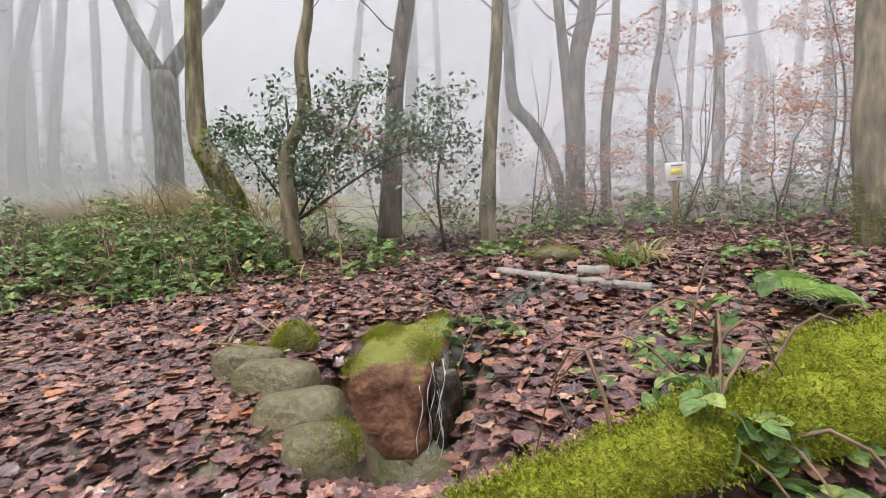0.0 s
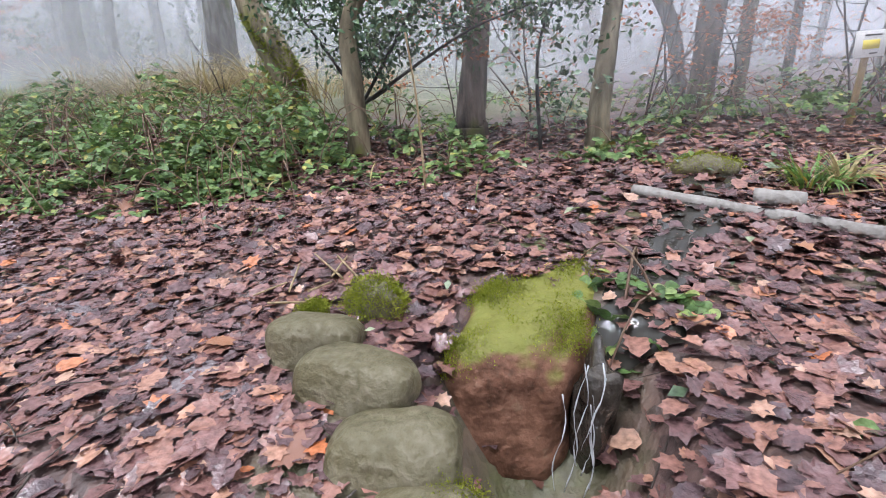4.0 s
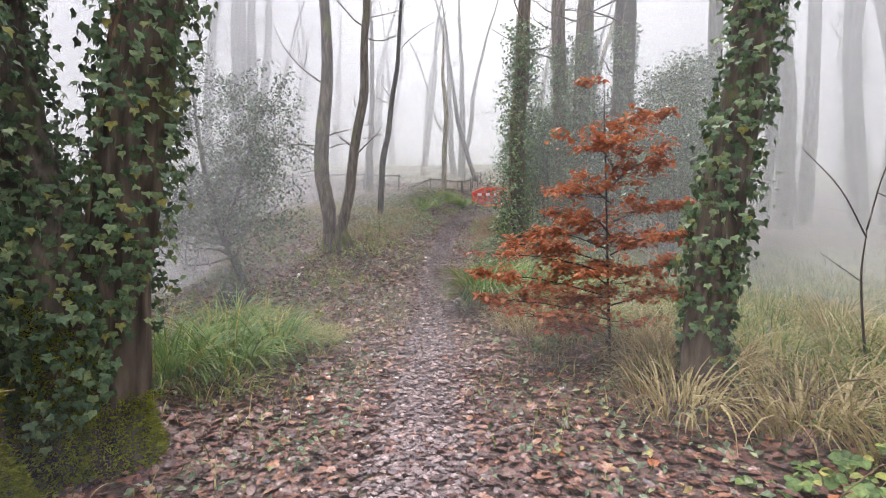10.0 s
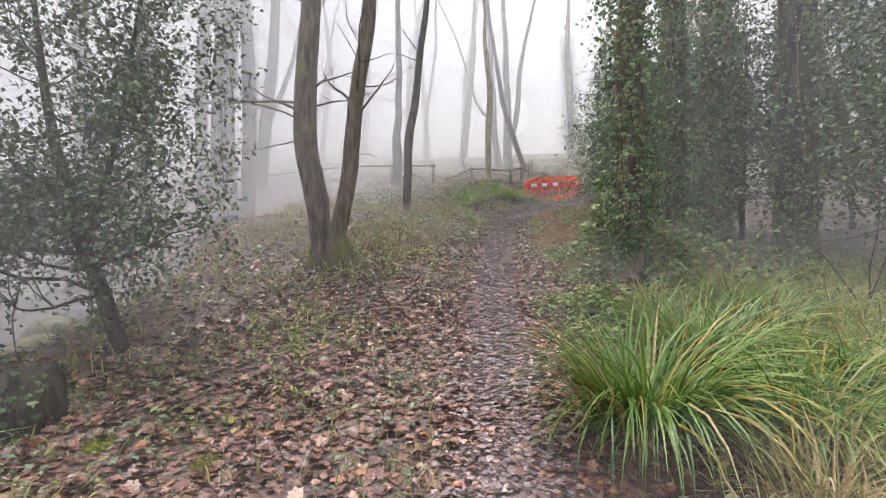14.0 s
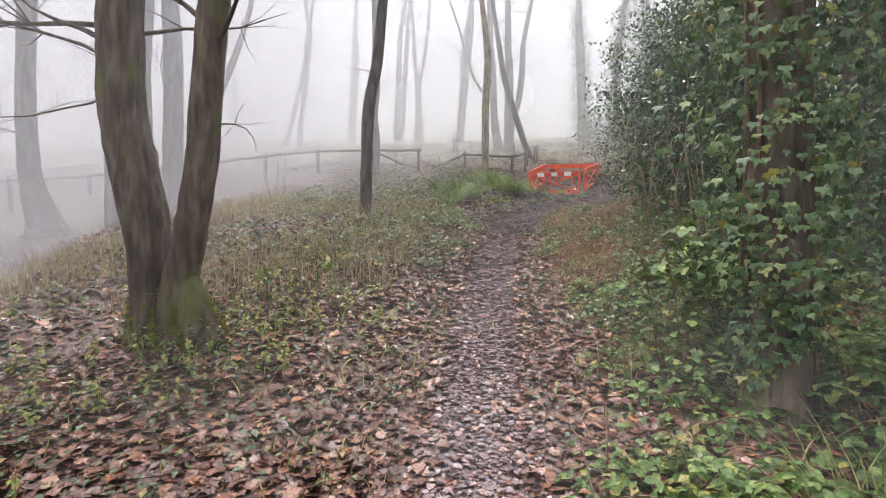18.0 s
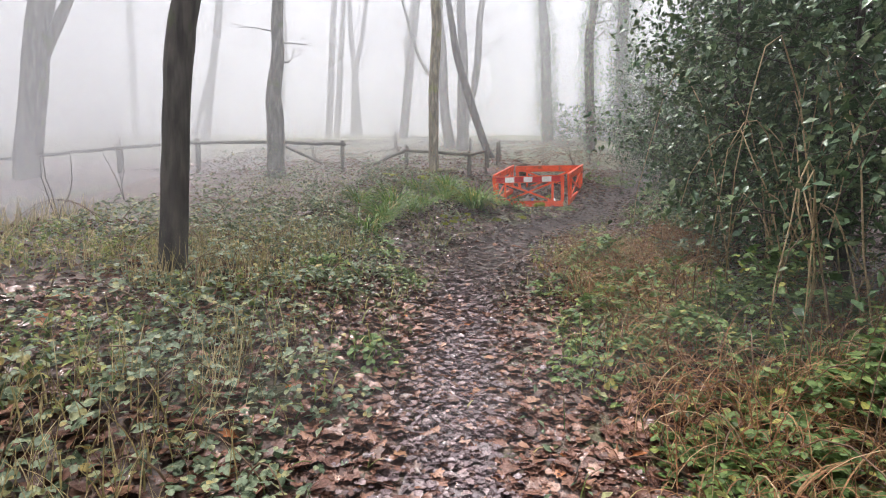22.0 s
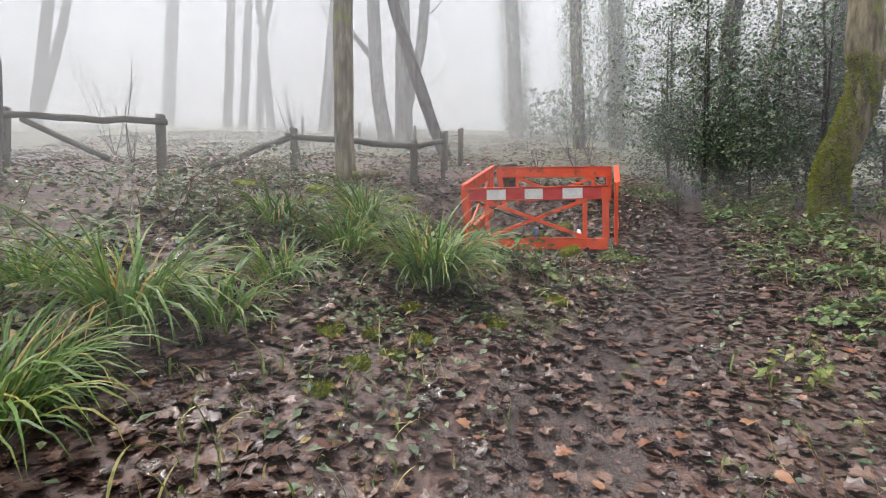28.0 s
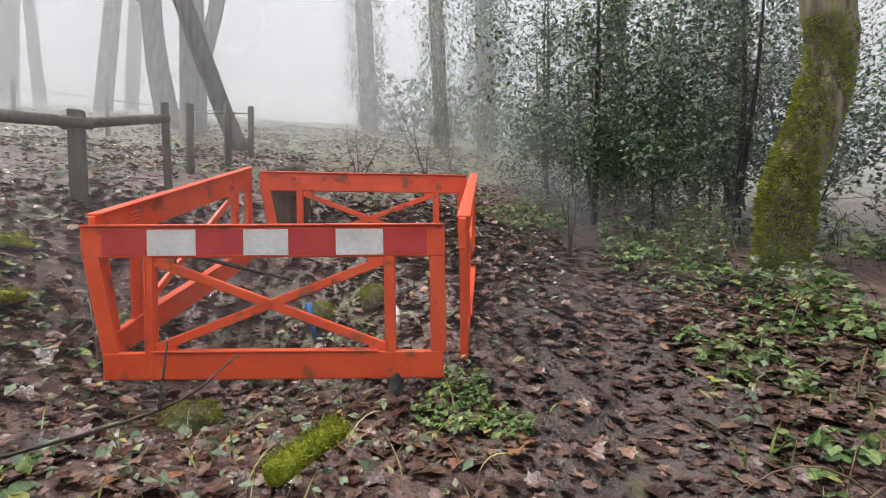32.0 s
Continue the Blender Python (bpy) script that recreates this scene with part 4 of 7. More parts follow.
tree([(-8.14, 0.97, 1.94, 0.347), (-8.16, 0.72, 2.64, 0.235), (-8.17, 0.50, 3.56, 0.21), (-8.19, 0.40, 4.25, 0.20)], bark='brown', ivy=1.1, moss=1.3, side=60.0)
tree([(-8.24, 1.30, 1.07, 0.247), (-8.27, 1.32, 2.01, 0.209), (-8.31, 1.45, 3.54, 0.209), (-8.34, 1.61, 4.64, 0.192)], bark='brown', ivy=0.98, moss=0.5, side=40.0, bush=0.06, bare=1.0)
tree([(-18.22, 5.08, 2.15, 0.218), (-18.29, 5.08, 3.50, 0.204), (-18.35, 5.07, 4.82, 0.198), (-18.38, 5.07, 5.48, 0.198)], bark='brown', ivy=1.2, bush=0.20)
double = tree([(-18.80, -0.22, 1.90, 0.23), (-18.80, -0.24, 2.30, 0.185), (-18.80, -0.26, 2.93, 0.205), (-18.81, -0.39, 3.57, 0.215), (-18.82, -0.51, 4.20, 0.210), (-18.83, -0.51, 4.85, 0.205), (-18.84, -0.49, 5.60, 0.195), (-18.85, -0.40, 6.70, 0.175)], [(-18.76, 0.04, 1.85, 0.24), (-18.77, 0.10, 2.50, 0.165), (-18.78, 0.19, 2.93, 0.150), (-18.79, 0.32, 3.57, 0.146), (-18.80, 0.38, 4.20, 0.142), (-18.81, 0.44, 4.80, 0.140), (-18.82, 0.52, 5.40, 0.135), (-18.83, 0.70, 6.50, 0.125)], [(-18.62, 0.55, 1.66, 0.17), (-18.68, 0.40, 1.95, 0.19), (-18.74, 0.24, 2.25, 0.17), (-18.77, 0.12, 2.65, 0.09)], bark='brown', moss=0.5)
for start, way, ln, rad in (((-18.83, -0.55, 4.95), (-0.1, -1.0, 0.05), 2.6, 0.030), ((-18.83, -0.55, 4.6), (0.2, -1.0, 0.25), 2.4, 0.022), ((-18.80, 0.44, 4.9), (-0.1, -0.5, 0.25), 0.9, 0.035), ((-18.81, 0.50, 5.2), (0.1, 1.0, 0.0), 1.5, 0.016), ((-18.80, 0.36, 4.0), (-0.2, 1.0, -0.15), 1.0, 0.010), ((-18.83, -0.6, 4.3), (0.3, -1.0, -0.1), 1.6, 0.014)):
    w, tw = Shape(), Shape()
    d = np.array(way) / np.linalg.norm(way)
    bough(w, tw, start, d, ln, rad, 0, False)
    limb = part("branch", local(w, double.location), BARK["brown"], double, "long bare side branch")
    if tw.n:
        tagged(part("twig_spray", local(tw, double.location), TWIG, limb), kind="stuff")
tree([(-24.53, 0.15, 2.93, 0.137), (-24.59, 0.18, 4.17, 0.124), (-24.66, 0.21, 5.46, 0.129), (-24.71, 0.36, 6.32, 0.120), (-24.73, 0.42, 6.75, 0.112)], bark='dark')
tree([(-21.76, 6.88, 3.18, 0.246), (-21.84, 6.83, 7.21, 0.228), (-21.88, 6.71, 9.84, 0.228)], bark='brown', ivy=0.9)
tree([(-20.79, 7.32, 2.97, 0.295), (-20.88, 7.35, 6.89, 0.278), (-20.93, 7.40, 9.35, 0.262)], bark='brown', ivy=0.9, bush=0.2)
tree([(-19.88, 8.35, 2.79, 0.335), (-19.96, 8.38, 6.58, 0.304), (-20.01, 8.40, 8.86, 0.304)], bark='dark', ivy=0.8)
tree([(-20.71, 11.91, 2.84, 0.189), (-20.81, 12.09, 6.78, 0.189), (-20.87, 12.22, 9.15, 0.189)], bark='grey')
tree([(-27.04, -6.93, 2.47, 0.286), (-27.19, -7.22, 6.56, 0.267), (-27.39, -7.14, 10.36, 0.286)], bark='grey')
tree([(-27.60, -6.67, 2.60, 0.295), (-27.85, -6.67, 7.66, 0.265), (-27.96, -6.84, 10.60, 0.236)], bark='grey')
tree([(-25.35, -6.44, 3.52, 0.254), (-25.51, -6.50, 6.99, 0.204), (-25.64, -6.45, 9.53, 0.187)], bark='grey')
tree([(-26.34, -9.46, 2.88, 0.468), (-26.33, -9.91, 4.22, 0.281), (-26.41, -10.08, 6.46, 0.243), (-26.60, -10.08, 10.20, 0.225)], bark='grey')
tree([(-26.41, -12.05, 2.67, 0.386), (-26.43, -12.50, 4.63, 0.270), (-26.55, -12.66, 7.52, 0.251), (-26.67, -12.78, 10.41, 0.251)], bark='grey')
tree([(-32.99, -9.11, 4.07, 0.337), (-33.23, -8.83, 8.32, 0.316), (-33.41, -8.54, 11.47, 0.274)], [(-33.21, -8.82, 7.90, 0.147), (-33.41, -7.90, 10.21, 0.126), (-33.51, -7.49, 11.48, 0.105)], bark='grey')
tree([(-29.80, -9.94, 2.37, 0.263), (-29.99, -10.15, 6.57, 0.263), (-30.17, -10.18, 10.07, 0.263)], bark='grey')
tree([(-21.71, 11.62, 3.15, 0.239), (-21.84, 11.93, 7.89, 0.219), (-21.91, 11.97, 10.87, 0.219)], bark='grey')
tree([(-19.07, 20.20, 3.65, 0.211), (-19.32, 20.57, 11.83, 0.187)], bark='grey')
tree([(-20.34, 24.26, 4.07, 0.257), (-20.46, 25.41, 12.81, 0.232)], bark='grey')
tree([(-16.94, 10.10, 3.14, 0.206), (-17.04, 10.47, 7.63, 0.187), (-17.10, 10.57, 9.87, 0.168)], bark='grey')
tree([(-33.31, -2.15, 5.33, 0.234), (-33.37, -2.16, 6.60, 0.234), (-33.39, -2.22, 7.25, 0.208), (-33.45, -2.10, 8.42, 0.169), (-33.49, -2.13, 9.20, 0.156)], bark='grey')
tree([(-34.50, 2.21, 5.12, 0.157), (-34.62, 2.18, 7.57, 0.150), (-34.72, 2.26, 9.70, 0.150)], bark='mossy')
tree([(-40.10, 4.78, 5.60, 0.225), (-40.18, 4.15, 6.70, 0.160), (-40.25, 3.68, 8.00, 0.165), (-40.36, 3.20, 9.50, 0.160), (-40.44, 2.84, 10.76, 0.150)], bark='dark')
tree([(-43.06, 2.64, 6.75, 0.281), (-43.19, 2.25, 9.27, 0.225), (-43.32, 2.13, 12.08, 0.206)], [(-43.20, 2.22, 9.60, 0.09), (-43.25, 2.02, 10.21, 0.094), (-43.32, 1.46, 10.96, 0.084), (-43.39, 1.01, 11.71, 0.075)], bark='grey')
tree([(-42.52, 3.11, 6.77, 0.308), (-42.62, 3.11, 9.12, 0.254), (-42.73, 3.10, 11.84, 0.218)], [(-42.55, 3.16, 8.00, 0.150), (-42.59, 3.40, 9.12, 0.160), (-42.62, 3.68, 10.38, 0.163), (-42.67, 3.82, 11.83, 0.163)], bark='grey')
tree([(-46.70, 7.82, 7.69, 0.304), (-46.85, 7.68, 11.14, 0.281), (-46.97, 7.59, 13.95, 0.281)], bark='brown', ivy=1.6, bush=0.2)
tree([(-43.54, 9.27, 6.76, 0.239), (-43.66, 9.21, 9.54, 0.219), (-43.78, 9.16, 12.52, 0.219)], bark='brown', ivy=1.4, bush=0.2)
tree([(-44.40, 11.01, 6.67, 0.316), (-44.66, 11.02, 12.98, 0.295)], bark='brown', ivy=2.0, bush=0.35)
tree([(-34.19, 9.93, 4.76, 0.220), (-34.19, 10.02, 5.44, 0.250), (-34.12, 10.31, 6.22, 0.232), (-34.10, 10.46, 6.93, 0.232), (-34.13, 10.42, 7.40, 0.244)], bark='mossy', moss=2.6, side=-80.0)
tree([(-37.73, 13.38, 5.83, 0.167), (-37.78, 13.41, 7.27, 0.156), (-37.83, 13.55, 9.49, 0.167)], bark='dark', ivy=0.4, bush=0.15)
tree([(-38.92, 11.45, 6.24, 0.211), (-38.99, 11.55, 8.57, 0.199), (-39.01, 11.62, 9.74, 0.199)], bark='dark', ivy=0.3)
tree([(-37.60, 12.19, 5.90, 0.084), (-37.78, 11.76, 6.63, 0.063), (-37.86, 11.70, 8.00, 0.063), (-37.82, 11.95, 9.26, 0.053)], bark='mossy')
tree([(-48.04, -11.94, 8.55, 0.243), (-48.23, -11.57, 12.19, 0.219), (-48.43, -11.20, 16.14, 0.195)], bark='grey')
tree([(-52.27, -5.80, 8.91, 0.246), (-52.49, -5.64, 13.46, 0.221), (-52.71, -5.48, 18.02, 0.196)], bark='grey')
tree([(-48.40, -0.39, 8.11, 0.274), (-48.61, -0.03, 12.21, 0.246), (-48.81, 0.34, 16.16, 0.219)], bark='grey')
tree([(-55.92, -6.19, 9.65, 0.262), (-56.06, -5.99, 13.57, 0.236), (-56.22, -5.79, 17.82, 0.210)], bark='grey')
tree([(-58.34, -11.40, 9.69, 0.281), (-58.51, -11.18, 14.24, 0.253), (-58.68, -10.97, 18.80, 0.225)], bark='grey')
tree([(-52.61, -15.20, 9.52, 0.225), (-52.66, -14.34, 12.32, 0.202), (-52.73, -13.47, 15.96, 0.180)], bark='grey')
tree([(-53.70, -0.97, 8.51, 0.304), (-53.77, -0.80, 11.55, 0.274), (-53.85, -0.64, 14.58, 0.243)], bark='grey')
tree([(-53.60, -3.83, 8.57, 0.244), (-53.81, -4.10, 11.24, 0.220), (-54.01, -4.36, 14.12, 0.196)], bark='grey')
tree([(-51.54, -4.04, 7.81, 0.219), (-51.62, -3.95, 10.59, 0.197), (-51.70, -3.86, 13.17, 0.175)], bark='grey')
tree([(-55.79, -21.26, 9.54, 0.278), (-56.03, -21.57, 14.70, 0.251), (-56.27, -21.89, 19.86, 0.223)], bark='grey')
tree([(-58.14, -11.54, 9.88, 0.253), (-58.40, -11.34, 15.35, 0.227), (-58.67, -11.15, 20.81, 0.202)], bark='grey')

# ---- plants ----
def thicket_edge(x0, x1, y0, y1, n, tall):
    x, y = rng.uniform(x0, x1, n), rng.uniform(y0, y1, n)
    crest = tall * (0.7 + 0.3 * np.sin(x * 0.9) + 0.15 * np.sin(x * 2.7 + 1))
    z = height(x, y) + crest * rng.random(n) ** 0.8
    t = turns(rng.uniform(0, 6.28, n), rng.normal(-0.3, 0.6, n), rng.normal(0, 0.6, n))
    shape = Shape().scatter(OVAL_SMALL, np.stack([x, y, z], 1), t, rng.uniform(0.16, 0.4, n))
    tagged(new("far_thicket", shape.mesh("far_thicket", HOLLY)), "dark woodland edge dimmed by fog", "thicket", kind="stuff")


thicket_edge(-24.0, -8.0, 21.0, 26.0, 5200, 4.2)
thicket_edge(-8.0, 12.0, 27.0, 31.0, 3600, 3.6)
thicket_edge(-52.0, -47.0, 8.0, 20.0, 2600, 2.4)
def on(x, y, up=0.0):
    return np.stack([x, y, height(x, y) + up], -1)


def bramble(x, y, r, high, n, leaf=BRAMBLE, label="low bramble thicket with green trefoil leaves", size=0.063, canes=True):
    """A mound of bramble: arching canes with three-fingered leaves on and in it."""
    at = (x, y, float(height(x, y)))
    root = thing("bramble", at, label, "bramble", "brambles")
    n = int(n * 1.25)
    a, d = rng.uniform(0, 2 * np.pi, n), r * np.sqrt(rng.random(n)) * (1 + 0.18 * rng.normal(0, 1, n))
    gx_, gy_ = x + d * np.cos(a) * 1.15, y + d * np.sin(a)
    high = high * 1.35
    size = size * (0.8 if leaf is BRAMBLE_DULL else 1.0)
    up = high * np.clip(1 - (d / r) ** 2, 0.06, 1) * rng.uniform(0.3, 1.0, n) ** 0.7 * (0.75 + 0.35 * np.sin(gx_ * 4 + gy_ * 3))
    # it grows in clumps, with bare litter between them
    clump = np.sin(gx_ * 5.3 + 1.7 * np.sin(gy_ * 3.1)) + np.sin(gy_ * 6.1 + 1.9 * np.sin(gx_ * 2.7)) + rng.normal(0, 0.35, n)
    keep = ((np.abs(gy_ - path_y(gx_)) > 0.25) | (gx_ > 1.3)) & ((clump > -0.55) | (high > 0.85) | ((gx_ > -28.5) & (gx_ < -14)))
    pos = on(gx_, gy_, np.maximum(up, 0.03))
    t = turns(rng.uniform(0, 2 * np.pi, n), rng.normal(-0.15, 0.35, n), rng.normal(0, 0.35, n))
    s = Shape().scatter(TREFOIL, pos[keep], t[keep], size * rng.uniform(0.65, 1.25, keep.sum()))
    part("leaves", local(s, at), leaf, root)
    for _ in range(max(3, n // 45) if canes else 0):
        b, e = rng.uniform(0, 2 * np.pi), rng.uniform(0.6, 1.3) * max(r, 0.5)
        x0, y0 = x + rng.normal(0, r * 0.4), y + rng.normal(0, r * 0.4)
        k = np.linspace(0, 1, 7)
        cx, cy = x0 + np.cos(b) * e * k, y0 + np.sin(b) * e * k
        if np.abs(cy - path_y(cx)).min() < 0.3 and x < 1.3:
            continue
        s = Shape().tube(on(cx, cy, high * rng.uniform(0.55, 1.0) * 4 * k * (1 - k) * 0.9 + 0.01), np.linspace(0.006, 0.0025, 7), 4, close=False)
        part("cane", local(s, at), CANE, root)
    return root


def sedge(x, y, n=150, tall=0.75, r=0.13, mat=SEDGE, name="sedge", label="dense tussock of arching green sedge", wide=0.007):
    at = (x, y, float(height(x, y)))
    root = thing(name, at, label, "grass tuft", "grass tufts")
    a, d = rng.uniform(0, 2 * np.pi, n), r * np.sqrt(rng.random(n))
    yaw = a + rng.normal(0, 0.5, n)
    few = min(24, n // 8)
    roots, tl, bd, wd = on(x + d * np.cos(a), y + d * np.sin(a), -0.02), tall * rng.uniform(0.55, 1.15, n), rng.uniform(0.8, 2.7, n), wide * rng.uniform(0.6, 1.3, n)
    for i in range(few):
        part("blade", local(blades(Shape(), roots[i:i + 1], yaw[i:i + 1], tl[i:i + 1] * 1.1, bd[i:i + 1], wd[i:i + 1] * 1.2), at), mat, root)
    tagged(part("tuft", local(blades(Shape(), roots[few:], yaw[few:], tl[few:], bd[few:], wd[few:]), at), mat, root), kind="stuff")
    return root


def leafy(name, label, category, limbs, leaf, mat, n, size, reach=0.35, boughs=14, length=0.8, flat=0.0, group="", bark="dark"):
    """A shrub or small evergreen: limbs, boughs off them, and leaves about the twigs. flat: how far the sprays lie level."""
    twigs, tips, woods = Shape(), [], []
    bx, by = limbs[0][0][:2]
    at = (bx, by, float(height(bx, by)))

    def grow(start, way, ln, rad, depth):
        pts, d = [np.array(start)], np.array(way)
        for _ in range(5):
            d = d + rng.normal(0, 0.2, 3) * (1, 1, 1 - flat) + np.array([0, 0, 0.06 * (1 - flat)])
            d /= np.linalg.norm(d)
            pts.append(pts[-1] + d * ln / 5)
        if depth == 0:
            woods.append(("bough", Shape().tube(np.array(pts), np.linspace(rad, rad * 0.3, 6), 5)))
        else:
            twigs.tube(np.array(pts)[[0, 2, 5]], np.linspace(rad, rad * 0.3, 3), 3, close=False)
        tips.extend(pts[1 if depth else 3:])
        if depth < (1 if group == "dark evergreens" else 2):
            for _ in range(4 - depth):
                w = d + rng.normal(0, 0.8, 3) * (1, 1, 1 - flat)
                grow(pts[rng.integers(2, 6)], w / np.linalg.norm(w), ln * rng.uniform(0.4, 0.65), rad * 0.5, depth + 1)

    for limb in limbs:
        l = np.array(limb, float)
        if limb is limbs[0]:
            l[0, 2] = at[2] - 0.05
        line = smooth_line(l, 5)
        woods.append(("stem", Shape().tube(line[:, :3], np.maximum(line[:, 3], 0.004), 8, 0.04)))
        for i in rng.integers(len(line) // 5, len(line), boughs):
            a = rng.uniform(0, 2 * np.pi)
            w = np.array([np.cos(a), np.sin(a), rng.uniform(-0.1, 0.5) * (1 - flat)])
            grow(line[i, :3], w / np.linalg.norm(w), length * rng.uniform(0.5, 1.2) * (1.25 - 0.75 * i / len(line)), max(line[i, 3] * 0.3, 0.005), 0)
    root = thing(name, at, label, category, group)
    for kind, s in woods:
        part(kind, local(s, at), BARK[bark], root)
    tagged(part("branchwork", local(twigs, at), TWIG, root), kind="stuff")
    tips = np.array(tips)
    c = tips[rng.integers(0, len(tips), n)] + rng.normal(0, 1, (n, 3)) * reach * (0.33, 0.33, 0.33 * (1 - 0.75 * flat))
    c = c[c[:, 2] > height(c[:, 0], c[:, 1]) + 0.04]
    m = len(c)
    t = turns(rng.uniform(0, 2 * np.pi, m), rng.normal(-0.3, 0.5 * (1.1 - flat), m), rng.normal(0, 0.55 * (1.1 - flat), m))
    part("foliage", local(Shape().scatter(leaf, c, t, size * rng.uniform(0.7, 1.3, m)), at), mat, root)
    return root


def fern(x, y, ways, long=0.62):
    at = (x, y, float(height(x, y)))
    root = thing("fern", at, "bright green fern with spreading fronds", "fern", "ferns")
    for yaw in ways:
        k = np.linspace(0, 1, 26)
        rise = long * (1.0 * k - 0.78 * k * k)
        spine = np.stack([np.cos(yaw) * long * k * 0.95, np.sin(yaw) * long * k * 0.95, rise + 0.02], 1)
        s = Shape().tube(spine, np.linspace(0.005, 0.001, 26), 4)
        w = 0.30 * long * np.sin(np.pi * np.clip(k * 0.9 + 0.1, 0, 1)) ** 0.8
        for side in (1, -1):
            t = turns(np.full(24, yaw - np.pi / 2 + side * 1.25 + 0 * yaw), np.full(24, -0.25), np.full(24, 0.12 * side))
            s.scatter(([(-0.11, 0.02, 0), (0.11, 0.02, 0), (0.10, 0.5, 0.02), (0, 1, -0.08), (-0.10, 0.5, 0.02)], [[(0, 1, 2), (0, 2, 4), (4, 2, 3)]]), spine[2:], t, w[2:])
        part("frond", s, FERN, root)
    return root


# the glade by the spring
for x, y, r, h, n in ((-1.6, 4.75, 0.5, 0.3, 150), (-1.9, 5.5, 0.9, 0.5, 420), (-0.9, 5.5, 0.7, 0.45, 330), (-2.9, 5.9, 0.9, 0.5, 380), (-0.5, 6.2, 0.6, 0.45, 260), (-3.4, 7.6, 1.0, 0.55, 330), (-1.6, 7.0, 0.8, 0.6, 330), (0.3, 6.0, 0.45, 0.3, 120), (0.8, 5.4, 0.35, 0.22, 80), (-0.2, 7.6, 0.7, 0.4, 200), (1.9, 5.6, 0.4, 0.22, 90), (2.6, 6.9, 0.7, 0.4, 180), (3.7, 6.9, 0.8, 0.5, 200), (5.2, 7.6, 1.0, 0.6, 260), (5.4, 5.9, 0.8, 0.4, 160), (3.9, 4.6, 0.4, 0.25, 70), (0.6, 8.9, 1.0, 0.5, 180), (2.6, 8.9, 1.0, 0.5, 180), (-3.9, 6.1, 0.8, 0.45, 260), (-4.9, 6.3, 0.9, 0.5, 300), (-3.9, 5.0, 0.55, 0.3, 170), (-2.8, 5.0, 0.6, 0.35, 210), (-5.9, 5.9, 0.8, 0.45, 260), (-5.0, 7.6, 1.0, 0.5, 260), (-1.15, 5.0, 0.45, 0.3, 130), (-0.45, 5.15, 0.5, 0.34, 160), (-1.9, 4.95, 0.5, 0.34, 170), (-1.4, 5.9, 0.8, 0.6, 340), (-2.3, 6.6, 0.9, 0.6, 330), (-3.6, 4.55, 0.4, 0.2, 90), (-5.6, 5.15, 0.5, 0.28, 140)):
    bramble(x, y, r, h, n)
for x, y, r, n in ((-1.1, 4.8, 0.3, 40), (-2.2, 4.6, 0.4, 70), (1.75, 3.35, 0.2, 26)):
    bramble(x, y, r, 0.16, n)
# beside the path, on towards the bank
for x, y, r, h, n in ((-17.2, 4.1, 0.55, 0.25, 190), (-18.3, 4.7, 0.6, 0.35, 240), (-16.5, 4.5, 0.6, 0.3, 220), (-19.8, 4.75, 0.6, 0.4, 280), (-20.4, 5.6, 0.8, 0.8, 420), (-19.4, 5.5, 0.7, 0.75, 380), (-21.6, 5.2, 0.7, 0.4, 260), (-21.2, 4.35, 0.4, 0.2, 110), (-22.6, 4.6, 0.5, 0.25, 150), (-23.7, 4.2, 0.5, 0.25, 190), (-24.3, 4.8, 0.6, 0.35, 240), (-23.2, 5.3, 0.6, 0.4, 220), (-25.8, 4.3, 0.45, 0.2, 110), (-25.2, 5.4, 0.7, 0.4, 200), (-27.6, 5.2, 0.6, 0.3, 160), (-14.6, 4.2, 0.5, 0.22, 150), (-15.4, 4.3, 0.5, 0.25, 160), (-15.9, 4.1, 0.4, 0.2, 110), (-22.6, 5.3, 0.7, 0.5, 260), (-24.6, 5.6, 0.7, 0.6, 260), (-26.6, 5.0, 0.6, 0.4, 190), (-11.0, 4.6, 0.4, 0.18, 70), (-6.9, 5.9, 0.8, 0.4, 280), (-7.7, 6.6, 0.8, 0.4, 230), (-4.6, 1.9, 0.6, 0.2, 110), (-5.4, 2.3, 0.4, 0.15, 70), (-6.2, 2.5, 0.4, 0.12, 60)):
    bramble(x, y, r, h, n)
for x, y, r, h, n in ((-24.6, 0.7, 0.8, 0.3, 240), (-24.8, 1.5, 0.6, 0.25, 170), (-25.9, -0.6, 1.0, 0.35, 260), (-26.8, 0.1, 1.0, 0.35, 260), (-26.9, 1.5, 0.7, 0.25, 150), (-23.6, 1.5, 0.5, 0.22, 130), (-28.2, -0.8, 1.2, 0.4, 240), (-30.5, -0.6, 1.3, 0.45, 260), (-32.4, -0.8, 1.3, 0.5, 280), (-33.4, -3.0, 1.4, 0.6, 240), (-32.0, 1.0, 0.9, 0.4, 200), (-33.8, 0.6, 1.0, 0.5, 200), (-22.6, 0.4, 0.7, 0.3, 130), (-29.2, 0.6, 0.9, 0.35, 190), (-27.9, 0.9, 0.7, 0.4, 200)):
    bramble(x, y, r, h, n, BRAMBLE_DULL, "sprawling dull green bramble on the bank")
